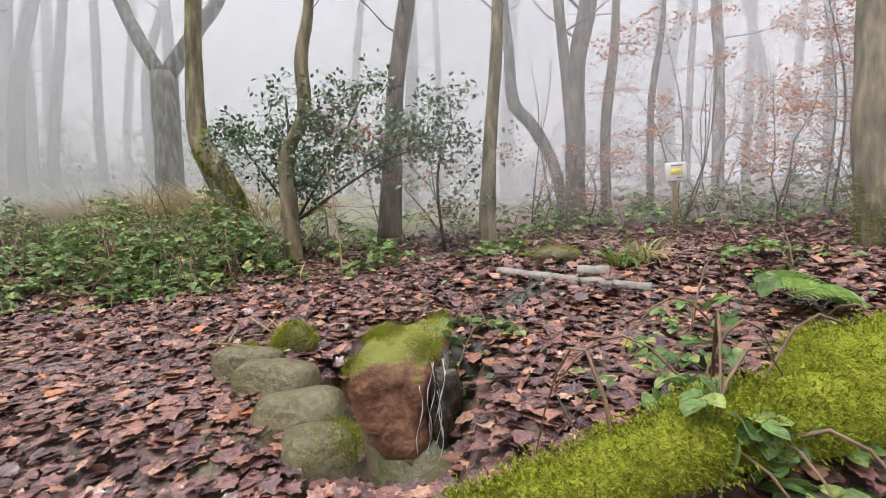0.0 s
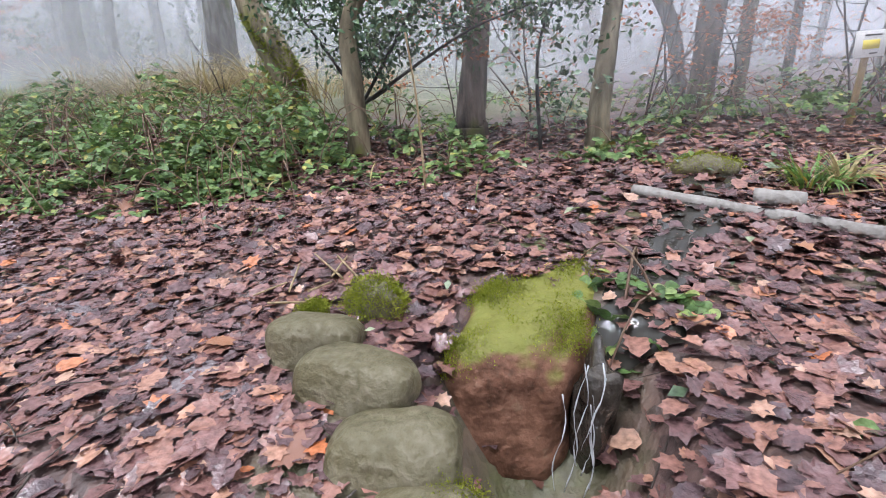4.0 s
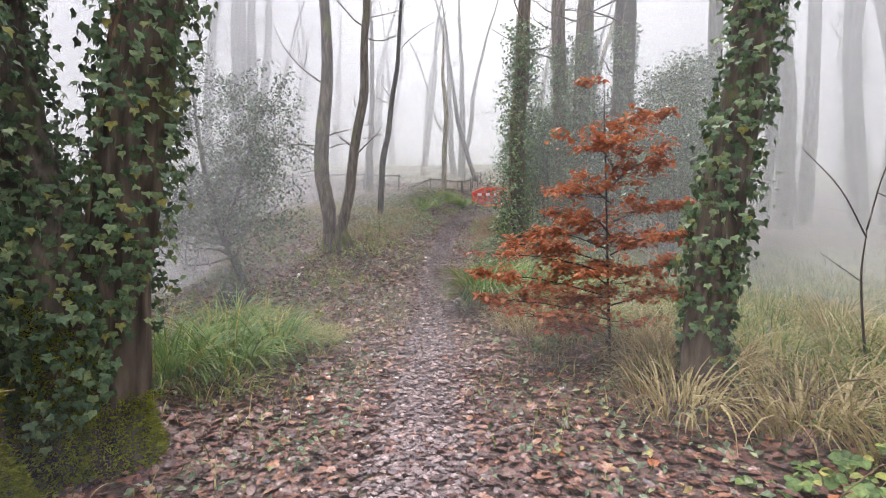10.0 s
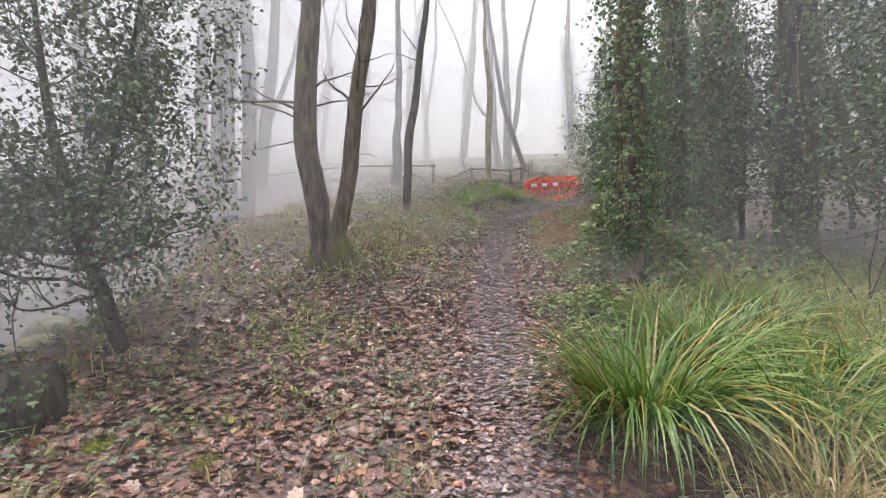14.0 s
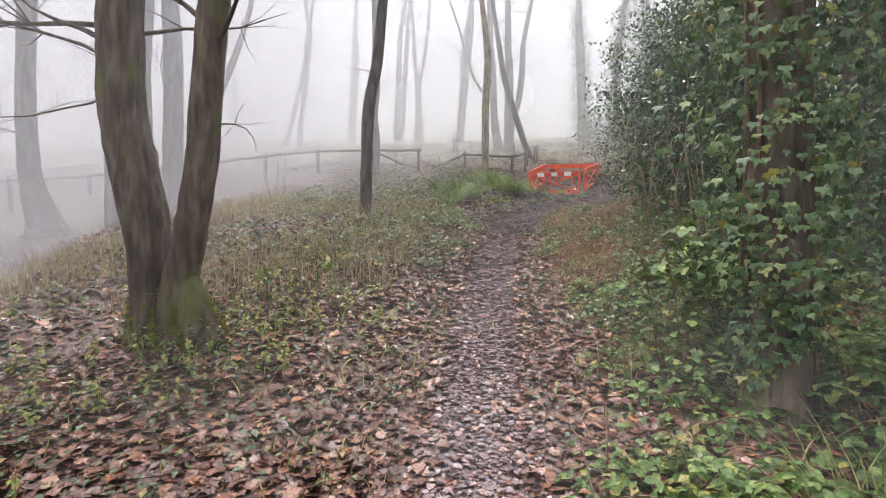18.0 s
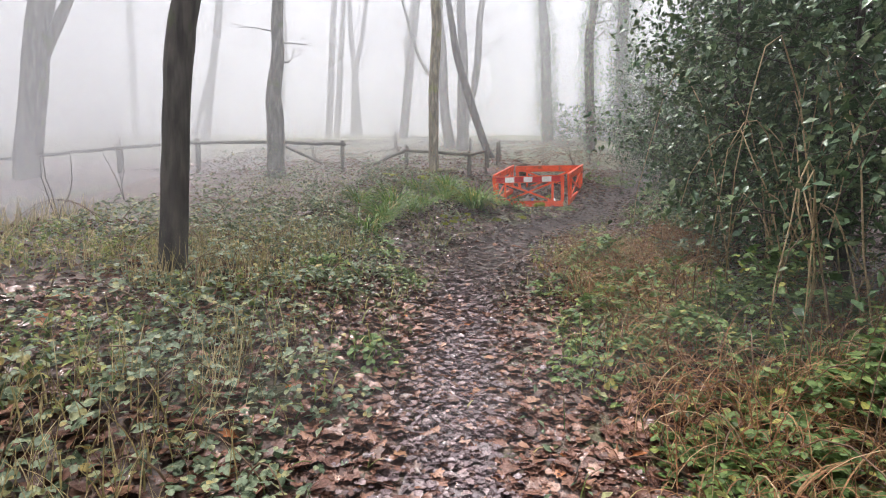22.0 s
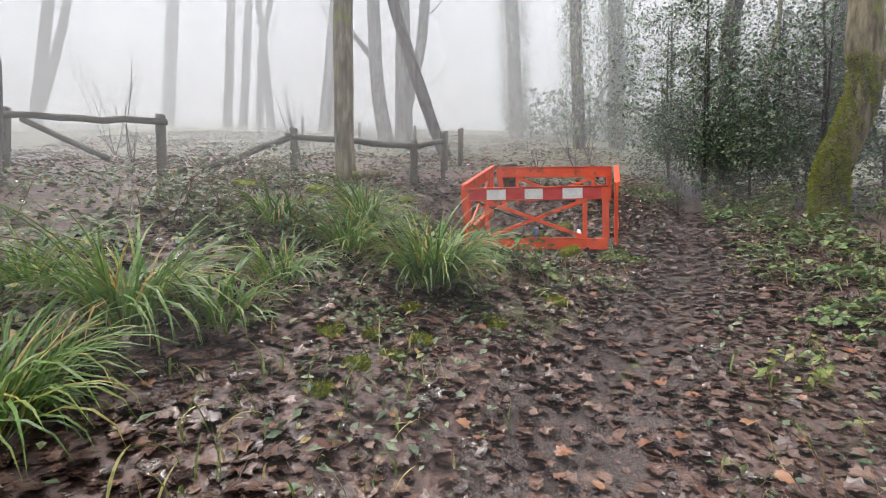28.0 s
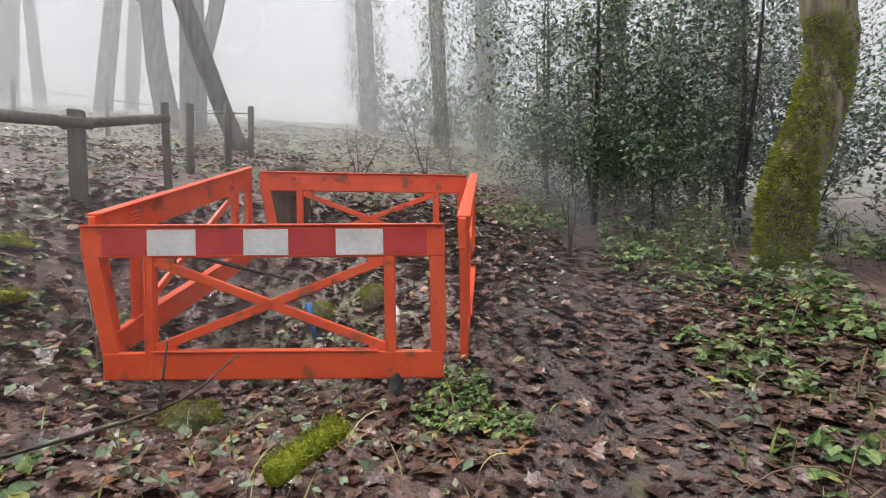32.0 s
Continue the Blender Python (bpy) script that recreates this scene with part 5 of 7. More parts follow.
for x, y, r, h, n in ((-31.2, 4.35, 0.22, 0.3, 46), (-27.0, 1.75, 0.4, 0.3, 90), (-32.9, 7.7, 0.4, 0.15, 60), (-32.7, 8.5, 0.5, 0.2, 80), (-34.0, 9.0, 0.6, 0.25, 110), (-35.2, 9.2, 0.7, 0.3, 130), (-31.8, 7.6, 0.4, 0.15, 50), (-35.6, 10.6, 0.9, 0.5, 200), (-33.4, 11.0, 1.0, 0.7, 220), (-36.4, 9.4, 0.7, 0.5, 160), (-31.0, 9.2, 1.0, 0.7, 220), (-29.6, 7.2, 0.8, 0.4, 180), (-30.6, 8.0, 0.7, 0.4, 150), (-35.9, 9.0, 0.7, 0.35, 170), (-36.4, 8.4, 0.6, 0.3, 130), (-34.8, 8.7, 0.6, 0.3, 140), (-34.9, 10.0, 0.8, 0.5, 200), (-33.2, 8.9, 0.6, 0.3, 150), (-32.2, 8.9, 0.6, 0.35, 150), (-34.1, 10.6, 0.8, 0.5, 180), (-37.0, 9.0, 0.7, 0.4, 140), (-32.0, 3.6, 0.4, 0.2, 80), (-34.3, 3.8, 0.4, 0.2, 70)):
    bramble(x, y, r, h, n)

for x, y, r, h, n, z in ((-19.2, 5.25, 0.7, 0.8, 430, 0.09), (-20.3, 5.75, 0.8, 0.85, 430, 0.09), (-21.5, 6.0, 0.8, 0.75, 330, 0.085), (-18.2, 5.6, 0.6, 0.6, 240, 0.085), (-20.9, 4.9, 0.6, 0.5, 260, 0.085), (-21.5, 5.3, 0.6, 0.65, 260, 0.085), (-22.6, 5.9, 0.7, 0.9, 300, 0.085), (-24.0, 6.1, 0.7, 0.9, 280, 0.085), (-18.95, 4.65, 0.4, 1.05, 110, 0.1)):
    bramble(x, y, r, h, n, BRAMBLE, "tall bramble thicket with broad green leaves", z)
for x, y, r, h, n in ((-22.3, 1.4, 0.6, 0.3, 150), (-21.4, 0.9, 0.6, 0.3, 150), (-23.2, 1.0, 0.6, 0.35, 170), (-23.0, 2.0, 0.35, 0.2, 80), (-25.6, 1.9, 0.4, 0.22, 90), (-22.6, -0.8, 0.9, 0.35, 170), (-20.8, -0.6, 0.8, 0.3, 130), (-24.0, 0.1, 0.8, 0.3, 190), (-25.4, 0.6, 0.8, 0.35, 200), (-21.9, 0.2, 0.7, 0.28, 150), (-26.2, 1.1, 0.7, 0.3, 170), (-22.0, 1.9, 0.4, 0.2, 90), (-30.2, 0.2, 0.9, 0.4, 170), (-31.2, 1.6, 0.8, 0.35, 150), (-32.9, 1.9, 0.8, 0.4, 150), (-33.6, 2.6, 0.6, 0.3, 120), (-34.2, 3.3, 0.5, 0.2, 90)):
    bramble(x, y, r, h, n, BRAMBLE_DULL, "sprawling dull green bramble on the bank")
for k in range(34):
    x, y = rng.uniform(-25.0, -21.0), rng.uniform(5.4, 6.3)
    z, a = float(height(x, y)), rng.uniform(2.6, 5.4)
    u = np.linspace(0, 1, 10)
    ln, hi = rng.uniform(0.8, 2.2), rng.uniform(1.0, 2.6)
    arc = np.stack([x + np.cos(a) * ln * u, y + 0.4 + np.sin(a) * ln * u * 0.5, z + hi * np.sin(u * 2.9) + 0.1 * np.sin(u * 9 + k)], 1)
    vine = thing("vine", (x, y, z), "long bare pale vine hanging in the thicket", "vine", "hanging vines")
    part("stem", local(Shape().tube(arc + rng.normal(0, 0.02, arc.shape), np.linspace(0.008, 0.004, 10), 5), (x, y, z)), DRY, vine)

for x, y, r, h, n in ((-27.3, 4.95, 0.5, 0.35, 150), (-31.9, 7.25, 0.3, 0.15, 26), (-32.0, 7.95, 0.5, 0.25, 70), (-31.3, 7.6, 0.4, 0.22, 55), (-25.0, 4.6, 0.45, 0.22, 130), (-26.1, 4.75, 0.45, 0.25, 130), (-25.3, 1.5, 0.4, 0.25, 110), (-25.9, 2.25, 0.3, 0.14, 60), (-23.7, 2.3, 0.3, 0.14, 50), (-31.45, 4.2, 0.25, 0.35, 55), (-31.95, 3.95, 0.35, 0.3, 80), (-32.6, 3.3, 0.45, 0.3, 110), (-31.0, 3.55, 0.3, 0.35, 50), (-36.2, 7.6, 0.5, 0.25, 90), (-30.4, 6.9, 0.5, 0.3, 130)):
    bramble(x, y, r, h, n)
for x, y, r, h, n in ((-37.2, 9.5, 0.8, 0.6, 170), (-36.9, 10.5, 0.8, 0.6, 170), (-35.9, 10.9, 0.8, 0.6, 170), (-37.9, 11.3, 1.0, 0.7, 170), (-35.3, 11.9, 0.9, 0.6, 170), (-33.9, 12.1, 0.9, 0.6, 170), (-25.0, 6.2, 0.6, 0.6, 170), (-26.8, 6.2, 0.6, 0.6, 170), (-28.3, 7.0, 0.7, 0.6, 170), (-29.4, 8.3, 0.8, 0.6, 170)):
    bramble(x, y, r, h, n, BRAMBLE_DULL, "dense dull green undergrowth below the hollies", 0.085)
for x, y, r, h, n in ((-18.8, 6.2, 0.8, 0.5, 260), (-19.6, 6.7, 0.8, 0.6, 260), (-17.6, 6.5, 0.8, 0.4, 240), (-20.5, 6.6, 0.8, 0.6, 240), (-17.2, 5.5, 0.6, 0.3, 180), (-18.6, 7.4, 0.9, 0.5, 220), (-16.9, 4.6, 0.5, 0.3, 150)):
    bramble(x, y, r, h, n, BRAMBLE, "ivy-green bramble below the ivy-clad tree", 0.08)
for x, y, r, h, n in ((-5.6, 6.5, 0.7, 0.45, 240), (-6.4, 6.2, 0.6, 0.35, 190), (-6.8, 7.4, 0.8, 0.4, 200), (-5.2, 7.2, 0.8, 0.5, 240), (-4.5, 6.9, 0.8, 0.5, 240), (-3.9, 5.6, 0.6, 0.4, 190), (-5.2, 5.7, 0.6, 0.35, 190)):
    bramble(x, y, r, h, n)
for k, (x, y) in enumerate(((-7.0, 6.7), (-7.7, 7.3), (-6.6, 8.0), (-8.4, 7.0), (-5.6, 8.2), (-8.9, 6.6), (-7.9, 8.2), (-9.4, 7.8), (-4.6, 8.2), (-10.2, 7.0))):
    sedge(x, y, 210, 0.5, 0.5, (GRASS, SEDGE, REED)[k % 3], "grass_tussock", "rank tussock of green and golden grass", 0.006)
# fresh bramble crowding the path below the thicket, and dull bramble over the bank and under the hollies
for x, y, r, h, n in ((-24.5, 4.35, 0.45, 0.25, 150), (-23.9, 4.75, 0.5, 0.35, 190), (-24.7, 5.2, 0.5, 0.4, 190), (-25.7, 4.9, 0.5, 0.3, 160), (-20.2, 4.45, 0.45, 0.28, 160), (-19.6, 4.85, 0.5, 0.4, 190), (-19.0, 4.25, 0.35, 0.2, 100), (-18.8, 4.85, 0.4, 0.4, 140), (-21.3, 4.9, 0.5, 0.35, 170), (-22.4, 4.35, 0.4, 0.22, 120)):
    bramble(x, y, r, h, n, BRAMBLE, "fresh green bramble crowding the muddy path")
for x, y, r, h, n in ((-26.4, -1.5, 0.9, 0.35, 220), (-26.4, -0.5, 0.8, 0.3, 200), (-26.4, 0.5, 0.7, 0.3, 180), (-27.4, 0.9, 0.7, 0.3, 170), (-28.6, 0.2, 0.8, 0.3, 180), (-28.6, -0.9, 0.9, 0.35, 190), (-29.4, -2.3, 1.0, 0.4, 190), (-30.8, -0.2, 0.9, 0.35, 170), (-31.9, 0.85, 0.5, 0.45, 130), (-31.6, 1.5, 0.5, 0.45, 140), (-31.7, 2.2, 0.45, 0.45, 130), (-32.2, 2.8, 0.45, 0.4, 120), (-33.6, 1.5, 0.7, 0.4, 150), (-36.1, 8.9, 0.5, 0.3, 130), (-35.4, 9.6, 0.6, 0.35, 150), (-34.4, 9.6, 0.5, 0.3, 120), (-36.7, 10.4, 0.6, 0.4, 140), (-33.5, 9.3, 0.5, 0.3, 110)):
    bramble(x, y, r, h, n, BRAMBLE_DULL, "sprawling dull green bramble on the bank", 0.075)
# tussocks
for x, y, n, h in ((-27.75, 1.45, 150, 0.62), (-30.66, 3.3, 190, 0.85), (-29.75, 2.05, 90, 0.5), (-31.7, 1.9, 150, 0.6)):
    sedge(x, y, n, h, 0.2, wide=0.009)
sedge(-13.75, 4.1, 700, 1.15, 0.34, wide=0.009)
sedge(-14.9, 4.9, 420, 1.0, 0.4, wide=0.008)
sedge(-14.4, 5.9, 260, 0.8, 0.3)
sedge(-13.7, 5.1, 380, 0.9, 0.4, label="tussock of green and straw-coloured sedge")
sedge(-15.8, 5.9, 240, 0.8, 0.3)
sedge(-16.0, 4.9, 200, 0.7, 0.25)
for x, y in ((-10.2, 1.0), (-9.8, 1.35), (-10.7, 0.7), (-11.4, 1.0), (-10.6, 1.5), (-11.7, 0.4), (-10.1, 0.5), (-9.5, 0.9)):
    sedge(x, y, 230, 0.85, 0.28, label="loose tussock of green and yellow grass")
for x, y, n, h in ((-29.5, 1.65, 240, 0.8), (-28.8, 1.55, 160, 0.6), (-28.65, 1.6, 120, 0.6), (-30.8, 3.4, 150, 0.8), (-31.3, 2.6, 150, 0.6), (-31.9, 2.7, 200, 0.7), (-30.4, 2.2, 120, 0.55), (-32.6, 2.6, 150, 0.6), (-29.9, 0.9, 130, 0.6)):
    sedge(x, y, n, h, 0.17)
for k, (x, y) in enumerate(((-14.5, 5.3), (-15.0, 5.8), (-15.7, 5.3), (-16.6, 5.9), (-16.2, 6.8), (-15.2, 6.6), (-14.1, 5.1), (-13.1, 4.9), (-12.3, 4.55), (-14.2, 6.2), (-13.4, 5.6), (-12.7, 5.4), (-11.5, 5.3), (-16.9, 5.0), (-17.3, 6.2))):
    sedge(x, y, 230, 0.55 + 0.25 * (k % 3 == 0), 0.42, (SEDGE, GRASS, REED)[k % 3], "grass_tussock", "rank tussock of green and golden grass", 0.006)
for k, (x, y) in enumerate(((-11.2, 1.5), (-11.8, 1.2), (-11.0, 1.8), (-12.1, 0.9), (-9.4, 1.5), (-11.6, 1.8))):
    sedge(x, y, 150, 0.42, 0.35, (GRASS, REED)[k % 2], "grass_tussock", "short tussock of golden grass by the path", 0.005)
sedge(2.85, 4.75, 90, 0.28, 0.12, label="small green tuft of grass by the trickle")
for x, y in ((-9.6, 6.2), (-10.2, 6.0), (-10.9, 5.9), (-11.6, 5.4), (-12.4, 5.1), (-12.9, 4.75), (-12.1, 5.5), (-13.3, 5.9), (-12.6, 6.3), (-13.9, 6.6), (-12.6, 9.4), (-11.0, 8.2), (-9.9, 7.6), (-8.6, 5.35), (-9.7, 5.6), (-11.2, 5.0), (-11.6, 4.7), (-8.2, 6.0), (-7.6, 6.2)):
    sedge(x, y, 150, 0.65, 0.3, REED, "dry_grass", "clump of bleached straw-coloured grass")
sedge(3.0, 4.75, 60, 0.30, 0.05, REED, "dry_grass", "upright tuft of bleached dead grass")
for x, y in ((-4.2, 9.2), (-4.8, 9.9), (-3.6, 9.6), (-5.6, 9.4), (-2.9, 9.0), (-6.4, 10.2)):
    sedge(x, y, 130, 1.1, 0.4, REED, "dry_grass", "tall bleached meadow grass")

fern(-2.02, 3.06, (1.9, 2.6, 0.6), 0.62)
fern(-3.30, 2.92, (0.9, 1.8, 2.6, 3.4, 4.6), 0.66)
fern(-2.75, 2.55, (3.3, 4.2, 5.0), 0.5)
fern(-4.2, 2.45, (0.3, 1.5, 2.5, 3.6, 5.0), 0.42)
fern(3.65, 3.5, (2.2, 3.0, 3.7), 0.5)

holly = "evergreen holly with small glossy leaves"
leafy("holly", "leaning " + holly, "tree", ([(-15.0, -0.92, 1.2, 0.09), (-15.1, -1.32, 2.0, 0.08), (-15.15, -1.6, 2.55, 0.07), (-15.2, -2.0, 3.9, 0.05), (-15.3, -2.3, 5.5, 0.025)], [(-15.15, -1.5, 2.4, 0.04), (-15.1, -1.05, 3.6, 0.03), (-15.0, -0.6, 5.3, 0.015)], [(-15.15, -1.6, 2.3, 0.03), (-15.2, -2.6, 2.35, 0.02), (-15.2, -3.4, 2.3, 0.01)]), OVAL_SMALL, HOLLY, 21000, 0.072, 0.34, 24, 1.4)
leafy("holly_bush", holly, "bush", ([(-0.45, 6.6, 1.2, 0.03), (-0.5, 6.7, 2.0, 0.025), (-0.55, 6.8, 2.9, 0.012)], [(-0.45, 6.6, 1.4, 0.02), (0.1, 6.6, 2.2, 0.014), (0.45, 6.6, 2.8, 0.008)], [(-0.45, 6.6, 1.4, 0.02), (-0.85, 6.6, 2.0, 0.014), (-1.2, 6.6, 2.5, 0.008)], [(-0.4, 6.5, 1.4, 0.02), (0.6, 6.3, 1.95, 0.012), (1.2, 6.2, 2.15, 0.006)]), OVAL_SMALL, HOLLY, 4200, 0.066, 0.24, 10, 0.62)
leafy("holly_bush", holly, "bush", ([(1.35, 6.2, 1.1, 0.02), (1.3, 6.3, 1.8, 0.014), (1.5, 6.3, 2.4, 0.008)],), OVAL_SMALL, HOLLY, 900, 0.06, 0.24, 9, 0.7)
dark = "dense dark evergreen holly beside the path"
for x, y, z1, n, s, reach, ln in ((-23.2, 7.0, 4.2, 2600, 0.075, 0.4, 1.2), (-25.0, 6.9, 4.5, 2600, 0.075, 0.4, 1.2), (-26.9, 6.9, 4.6, 2800, 0.07, 0.4, 1.2), (-28.7, 7.9, 4.6, 2400, 0.07, 0.4, 1.2), (-29.6, 9.4, 4.8, 2600, 0.08, 0.45, 1.4), (-21.6, 8.2, 4.5, 2400, 0.085, 0.5, 1.4), (-37.4, 9.9, 4.6, 2600, 0.085, 0.4, 1.5), (-38.4, 12.4, 5.0, 2800, 0.09, 0.45, 1.6), (-36.0, 11.4, 4.4, 2400, 0.08, 0.4, 1.2), (-36.6, 13.6, 4.8, 2600, 0.09, 0.45, 1.6), (-33.2, 13.2, 4.4, 2400, 0.09, 0.45, 1.5), (-40.5, 10.8, 5.0, 2200, 0.10, 0.5, 1.6), (-19.6, 10.0, 5.0, 2400, 0.10, 0.5, 1.7), (-22.6, 11.0, 5.5, 2400, 0.11, 0.55, 1.8), (-17.2, 8.8, 4.0, 1800, 0.09, 0.45, 1.4)):
    z = float(height(x, y))
    leafy("holly_tree", dark, "tree", ([(x, y, z, 0.055), (x + 0.1, y, z + z1 * 0.5, 0.04), (x - 0.1, y + 0.1, z + z1, 0.02)], [(x, y, z + 0.3, 0.05), (x + 0.6, y - 0.4, z + z1 * 0.45, 0.03), (x + 0.8, y - 0.5, z + z1 * 0.8, 0.012)], [(x, y, z + 0.3, 0.05), (x - 0.7, y + 0.2, z + z1 * 0.4, 0.03), (x - 1.0, y + 0.3, z + z1 * 0.75, 0.012)]), OVAL_SMALL, HOLLY, int(n * (4.0 if x > -31 else 2.2)), s * (1.15 if x > -31 else 0.9), reach * (1.25 if x > -31 else 1.0), 20 if x > -31 else 24, ln * 1.15, group="dark evergreens")

for x, y in ((-36.6, 10.4), (-38.0, 10.8), (-39.4, 10.2), (-37.2, 12.2), (-38.9, 12.6), (-35.6, 12.4), (-40.6, 11.6), (-34.2, 12.9), (-25.6, 7.0), (-27.2, 7.1), (-28.6, 7.8)):
    z = float(height(x, y))
    leafy("holly_bush", "low dark holly under the tall hollies", "bush", ([(x, y, z, 0.03), (x, y, z + 0.9, 0.02), (x + 0.1, y, z + 1.9, 0.006)], [(x, y, z + 0.2, 0.02), (x + 0.5, y - 0.4, z + 0.7, 0.012), (x + 0.8, y - 0.6, z + 1.2, 0.005)]), OVAL_SMALL, HOLLY, 2600, 0.085, 0.5, 12, 1.1, group="dark evergreens")

copper = "young beech holding copper-orange autumn leaves"
arms = [[(-10.25, 5.35, 1.0, 0.018), (-10.3, 5.3, 2.3, 0.012), (-10.4, 5.25, 4.1, 0.004)]]
for i, (up, way, out) in enumerate(((0.25, 250, 1.0), (0.35, 300, 1.1), (0.45, 275, 1.35), (0.5, 215, 0.9), (0.6, 60, 0.9), (0.7, 262, 1.45), (0.8, 325, 1.0), (0.85, 120, 0.8), (0.95, 285, 1.4), (1.05, 240, 1.2), (1.15, 20, 0.9), (1.2, 268, 0.9), (1.35, 310, 0.45), (1.5, 90, 0.7), (1.7, 250, 0.4), (1.9, 30, 0.5), (2.1, 300, 0.3), (2.4, 80, 0.3))):
    c, d, z = math.cos(math.radians(way)), math.sin(math.radians(way)), 1.05 + up
    arms.append([(-10.28, 5.33, z, 0.009), (-10.28 + c * out * 0.5, 5.33 + d * out * 0.5, z + 0.16, 0.006), (-10.28 + c * out, 5.33 + d * out, z + 0.20, 0.003)])
leafy("beech_sapling", copper, "sapling", arms, OVAL, BEECH, 7600, 0.066, 0.14, 7, 0.38, 0.75, "beech saplings")
leafy("beech_sapling", copper, "sapling", ([(-4.1, 2.1, 0.7, 0.012), (-3.75, 2.4, 1.6, 0.009), (-3.5, 2.55, 2.7, 0.005)], [(-3.9, 2.3, 1.3, 0.008), (-3.5, 2.6, 1.9, 0.005), (-3.3, 2.7, 2.1, 0.003)]), OVAL, BEECH, 620, 0.07, 0.16, 12, 0.5, 0.75, "beech saplings")
for x, y, z1, n in ((0.5, 7.3, 1.7, 420), (4.6, 8.4, 2.6, 900), (6.4, 8.0, 3.0, 1000), (5.7, 6.8, 2.6, 800), (7.2, 7.2, 3.2, 900), (7.6, 9.6, 3.4, 900), (3.2, 7.7, 1.0, 240), (-13.2, 13.5, 2.6, 700)):
    z = float(height(x, y))
    leafy("beech_sapling", copper, "sapling", ([(x, y, z, 0.016), (x + 0.1, y, z + z1 * 0.5, 0.011), (x - 0.1, y + 0.1, z + z1, 0.004)],), OVAL_SMALL, BEECH, int(n * 2.6), 0.055, 0.24, 16, 1.1, 0.75, "beech saplings")
leafy("yellow_plant", "low plant with yellowing green leaves", "plant", ([(-5.9, 1.75, 0.7, 0.01), (-5.9, 1.75, 1.0, 0.006), (-5.95, 1.7, 1.3, 0.003)],), OVAL, material("yellowing_leaf", per_leaf((0.0, (0.14, 0.20, 0.04)), (0.6, (0.33, 0.33, 0.05)), (1.0, (0.55, 0.42, 0.05))), 0.5, through_light=0.3), 160, 0.075, 0.18, 8, 0.4)
for x, y in ((-20.3, 0.55), (-19.9, 1.0), (-19.2, 0.75), (-21.0, 0.8)):
    leafy("willowherb", "slender green plant beside the tree foot", "plant", ([(x, y, 1.5, 0.006), (x, y, float(height(x, y)) + 0.3, 0.004), (x + 0.05, y, float(height(x, y)) + 0.55, 0.002)],), OVAL, GRASS, 40, 0.08, 0.1, 5, 0.2)



def bare_shrub(x, y, tall, stems, label="leafless shrub with many fine twigs"):
    """Thin bare stems from one root, dividing into twigs."""
    at = (x, y, float(height(x, y)))
    root = thing("bare_shrub", at, label, "shrub", "bare shrubs")
    for _ in range(stems):
        wood, fine = Shape(), Shape()
        a, lean = rng.uniform(0, 6.28), rng.uniform(0.05, 0.5)
        way = np.array([np.cos(a) * lean, np.sin(a) * lean, 1.0])
        bough(wood, fine, (x, y, at[2] - 0.03), way / np.linalg.norm(way), tall * rng.uniform(0.7, 1.1), 0.013, 0, False)
        stem = part("stem", local(wood, at), TWIG, root)
        if fine.n:
            tagged(part("twig_spray", local(fine, at), TWIG, stem), kind="stuff")


for x, y, tall, stems in ((1.2, 7.6, 2.6, 3), (2.4, 7.4, 2.2, 3), (2.9, 8.6, 2.8, 3), (4.4, 7.6, 2.6, 4), (5.2, 8.6, 3.0, 4), (6.6, 7.4, 2.6, 4), (0.2, 8.2, 2.4, 3), (4.9, 6.4, 1.8, 3), (7.4, 8.8, 3.0, 3), (-3.6, 8.8, 1.2, 3), (-9.0, 8.2, 1.6, 3), (-27.5, -3.5, 1.8, 3), (-30.5, -4.5, 2.0, 3), (-36.5, -2.0, 2.2, 4), (-38.0, 0.8, 2.4, 4), (-39.5, -4.0, 2.6, 4), (-36.8, 5.9, 1.4, 3), (-38.8, 7.4, 1.8, 4), (-40.4, 8.4, 2.2, 4), (-35.2, 8.0, 1.2, 3), (-31.0, 7.9, 1.3, 3), (-16.4, 7.2, 1.6, 3)):
    bare_shrub(x, y, tall, stems)
for x, y, r, h, n in ((4.6, 7.9, 0.9, 0.5, 240), (5.9, 7.2, 0.9, 0.55, 240), (6.9, 8.3, 1.1, 0.7, 260), (3.4, 8.0, 0.8, 0.45, 200), (7.4, 6.6, 0.9, 0.5, 220), (2.0, 7.4, 0.6, 0.35, 140), (1.3, 7.2, 0.5, 0.35, 130), (6.4, 5.6, 0.7, 0.35, 160)):
    bramble(x, y, r, h, n, BRAMBLE_DULL, "thin undergrowth at the edge of the glade", 0.07)
for x, y in ((-3.2, 9.4), (-4.4, 9.6), (-5.2, 10.2), (-6.0, 9.6), (-6.9, 9.3), (-7.6, 10.0), (-2.4, 9.6), (-4.0, 10.6), (-5.8, 11.0), (-7.2, 11.2), (-1.4, 9.9)):
    sedge(x, y, 150, 1.0, 0.45, REED, "dry_grass", "tall bleached meadow grass")

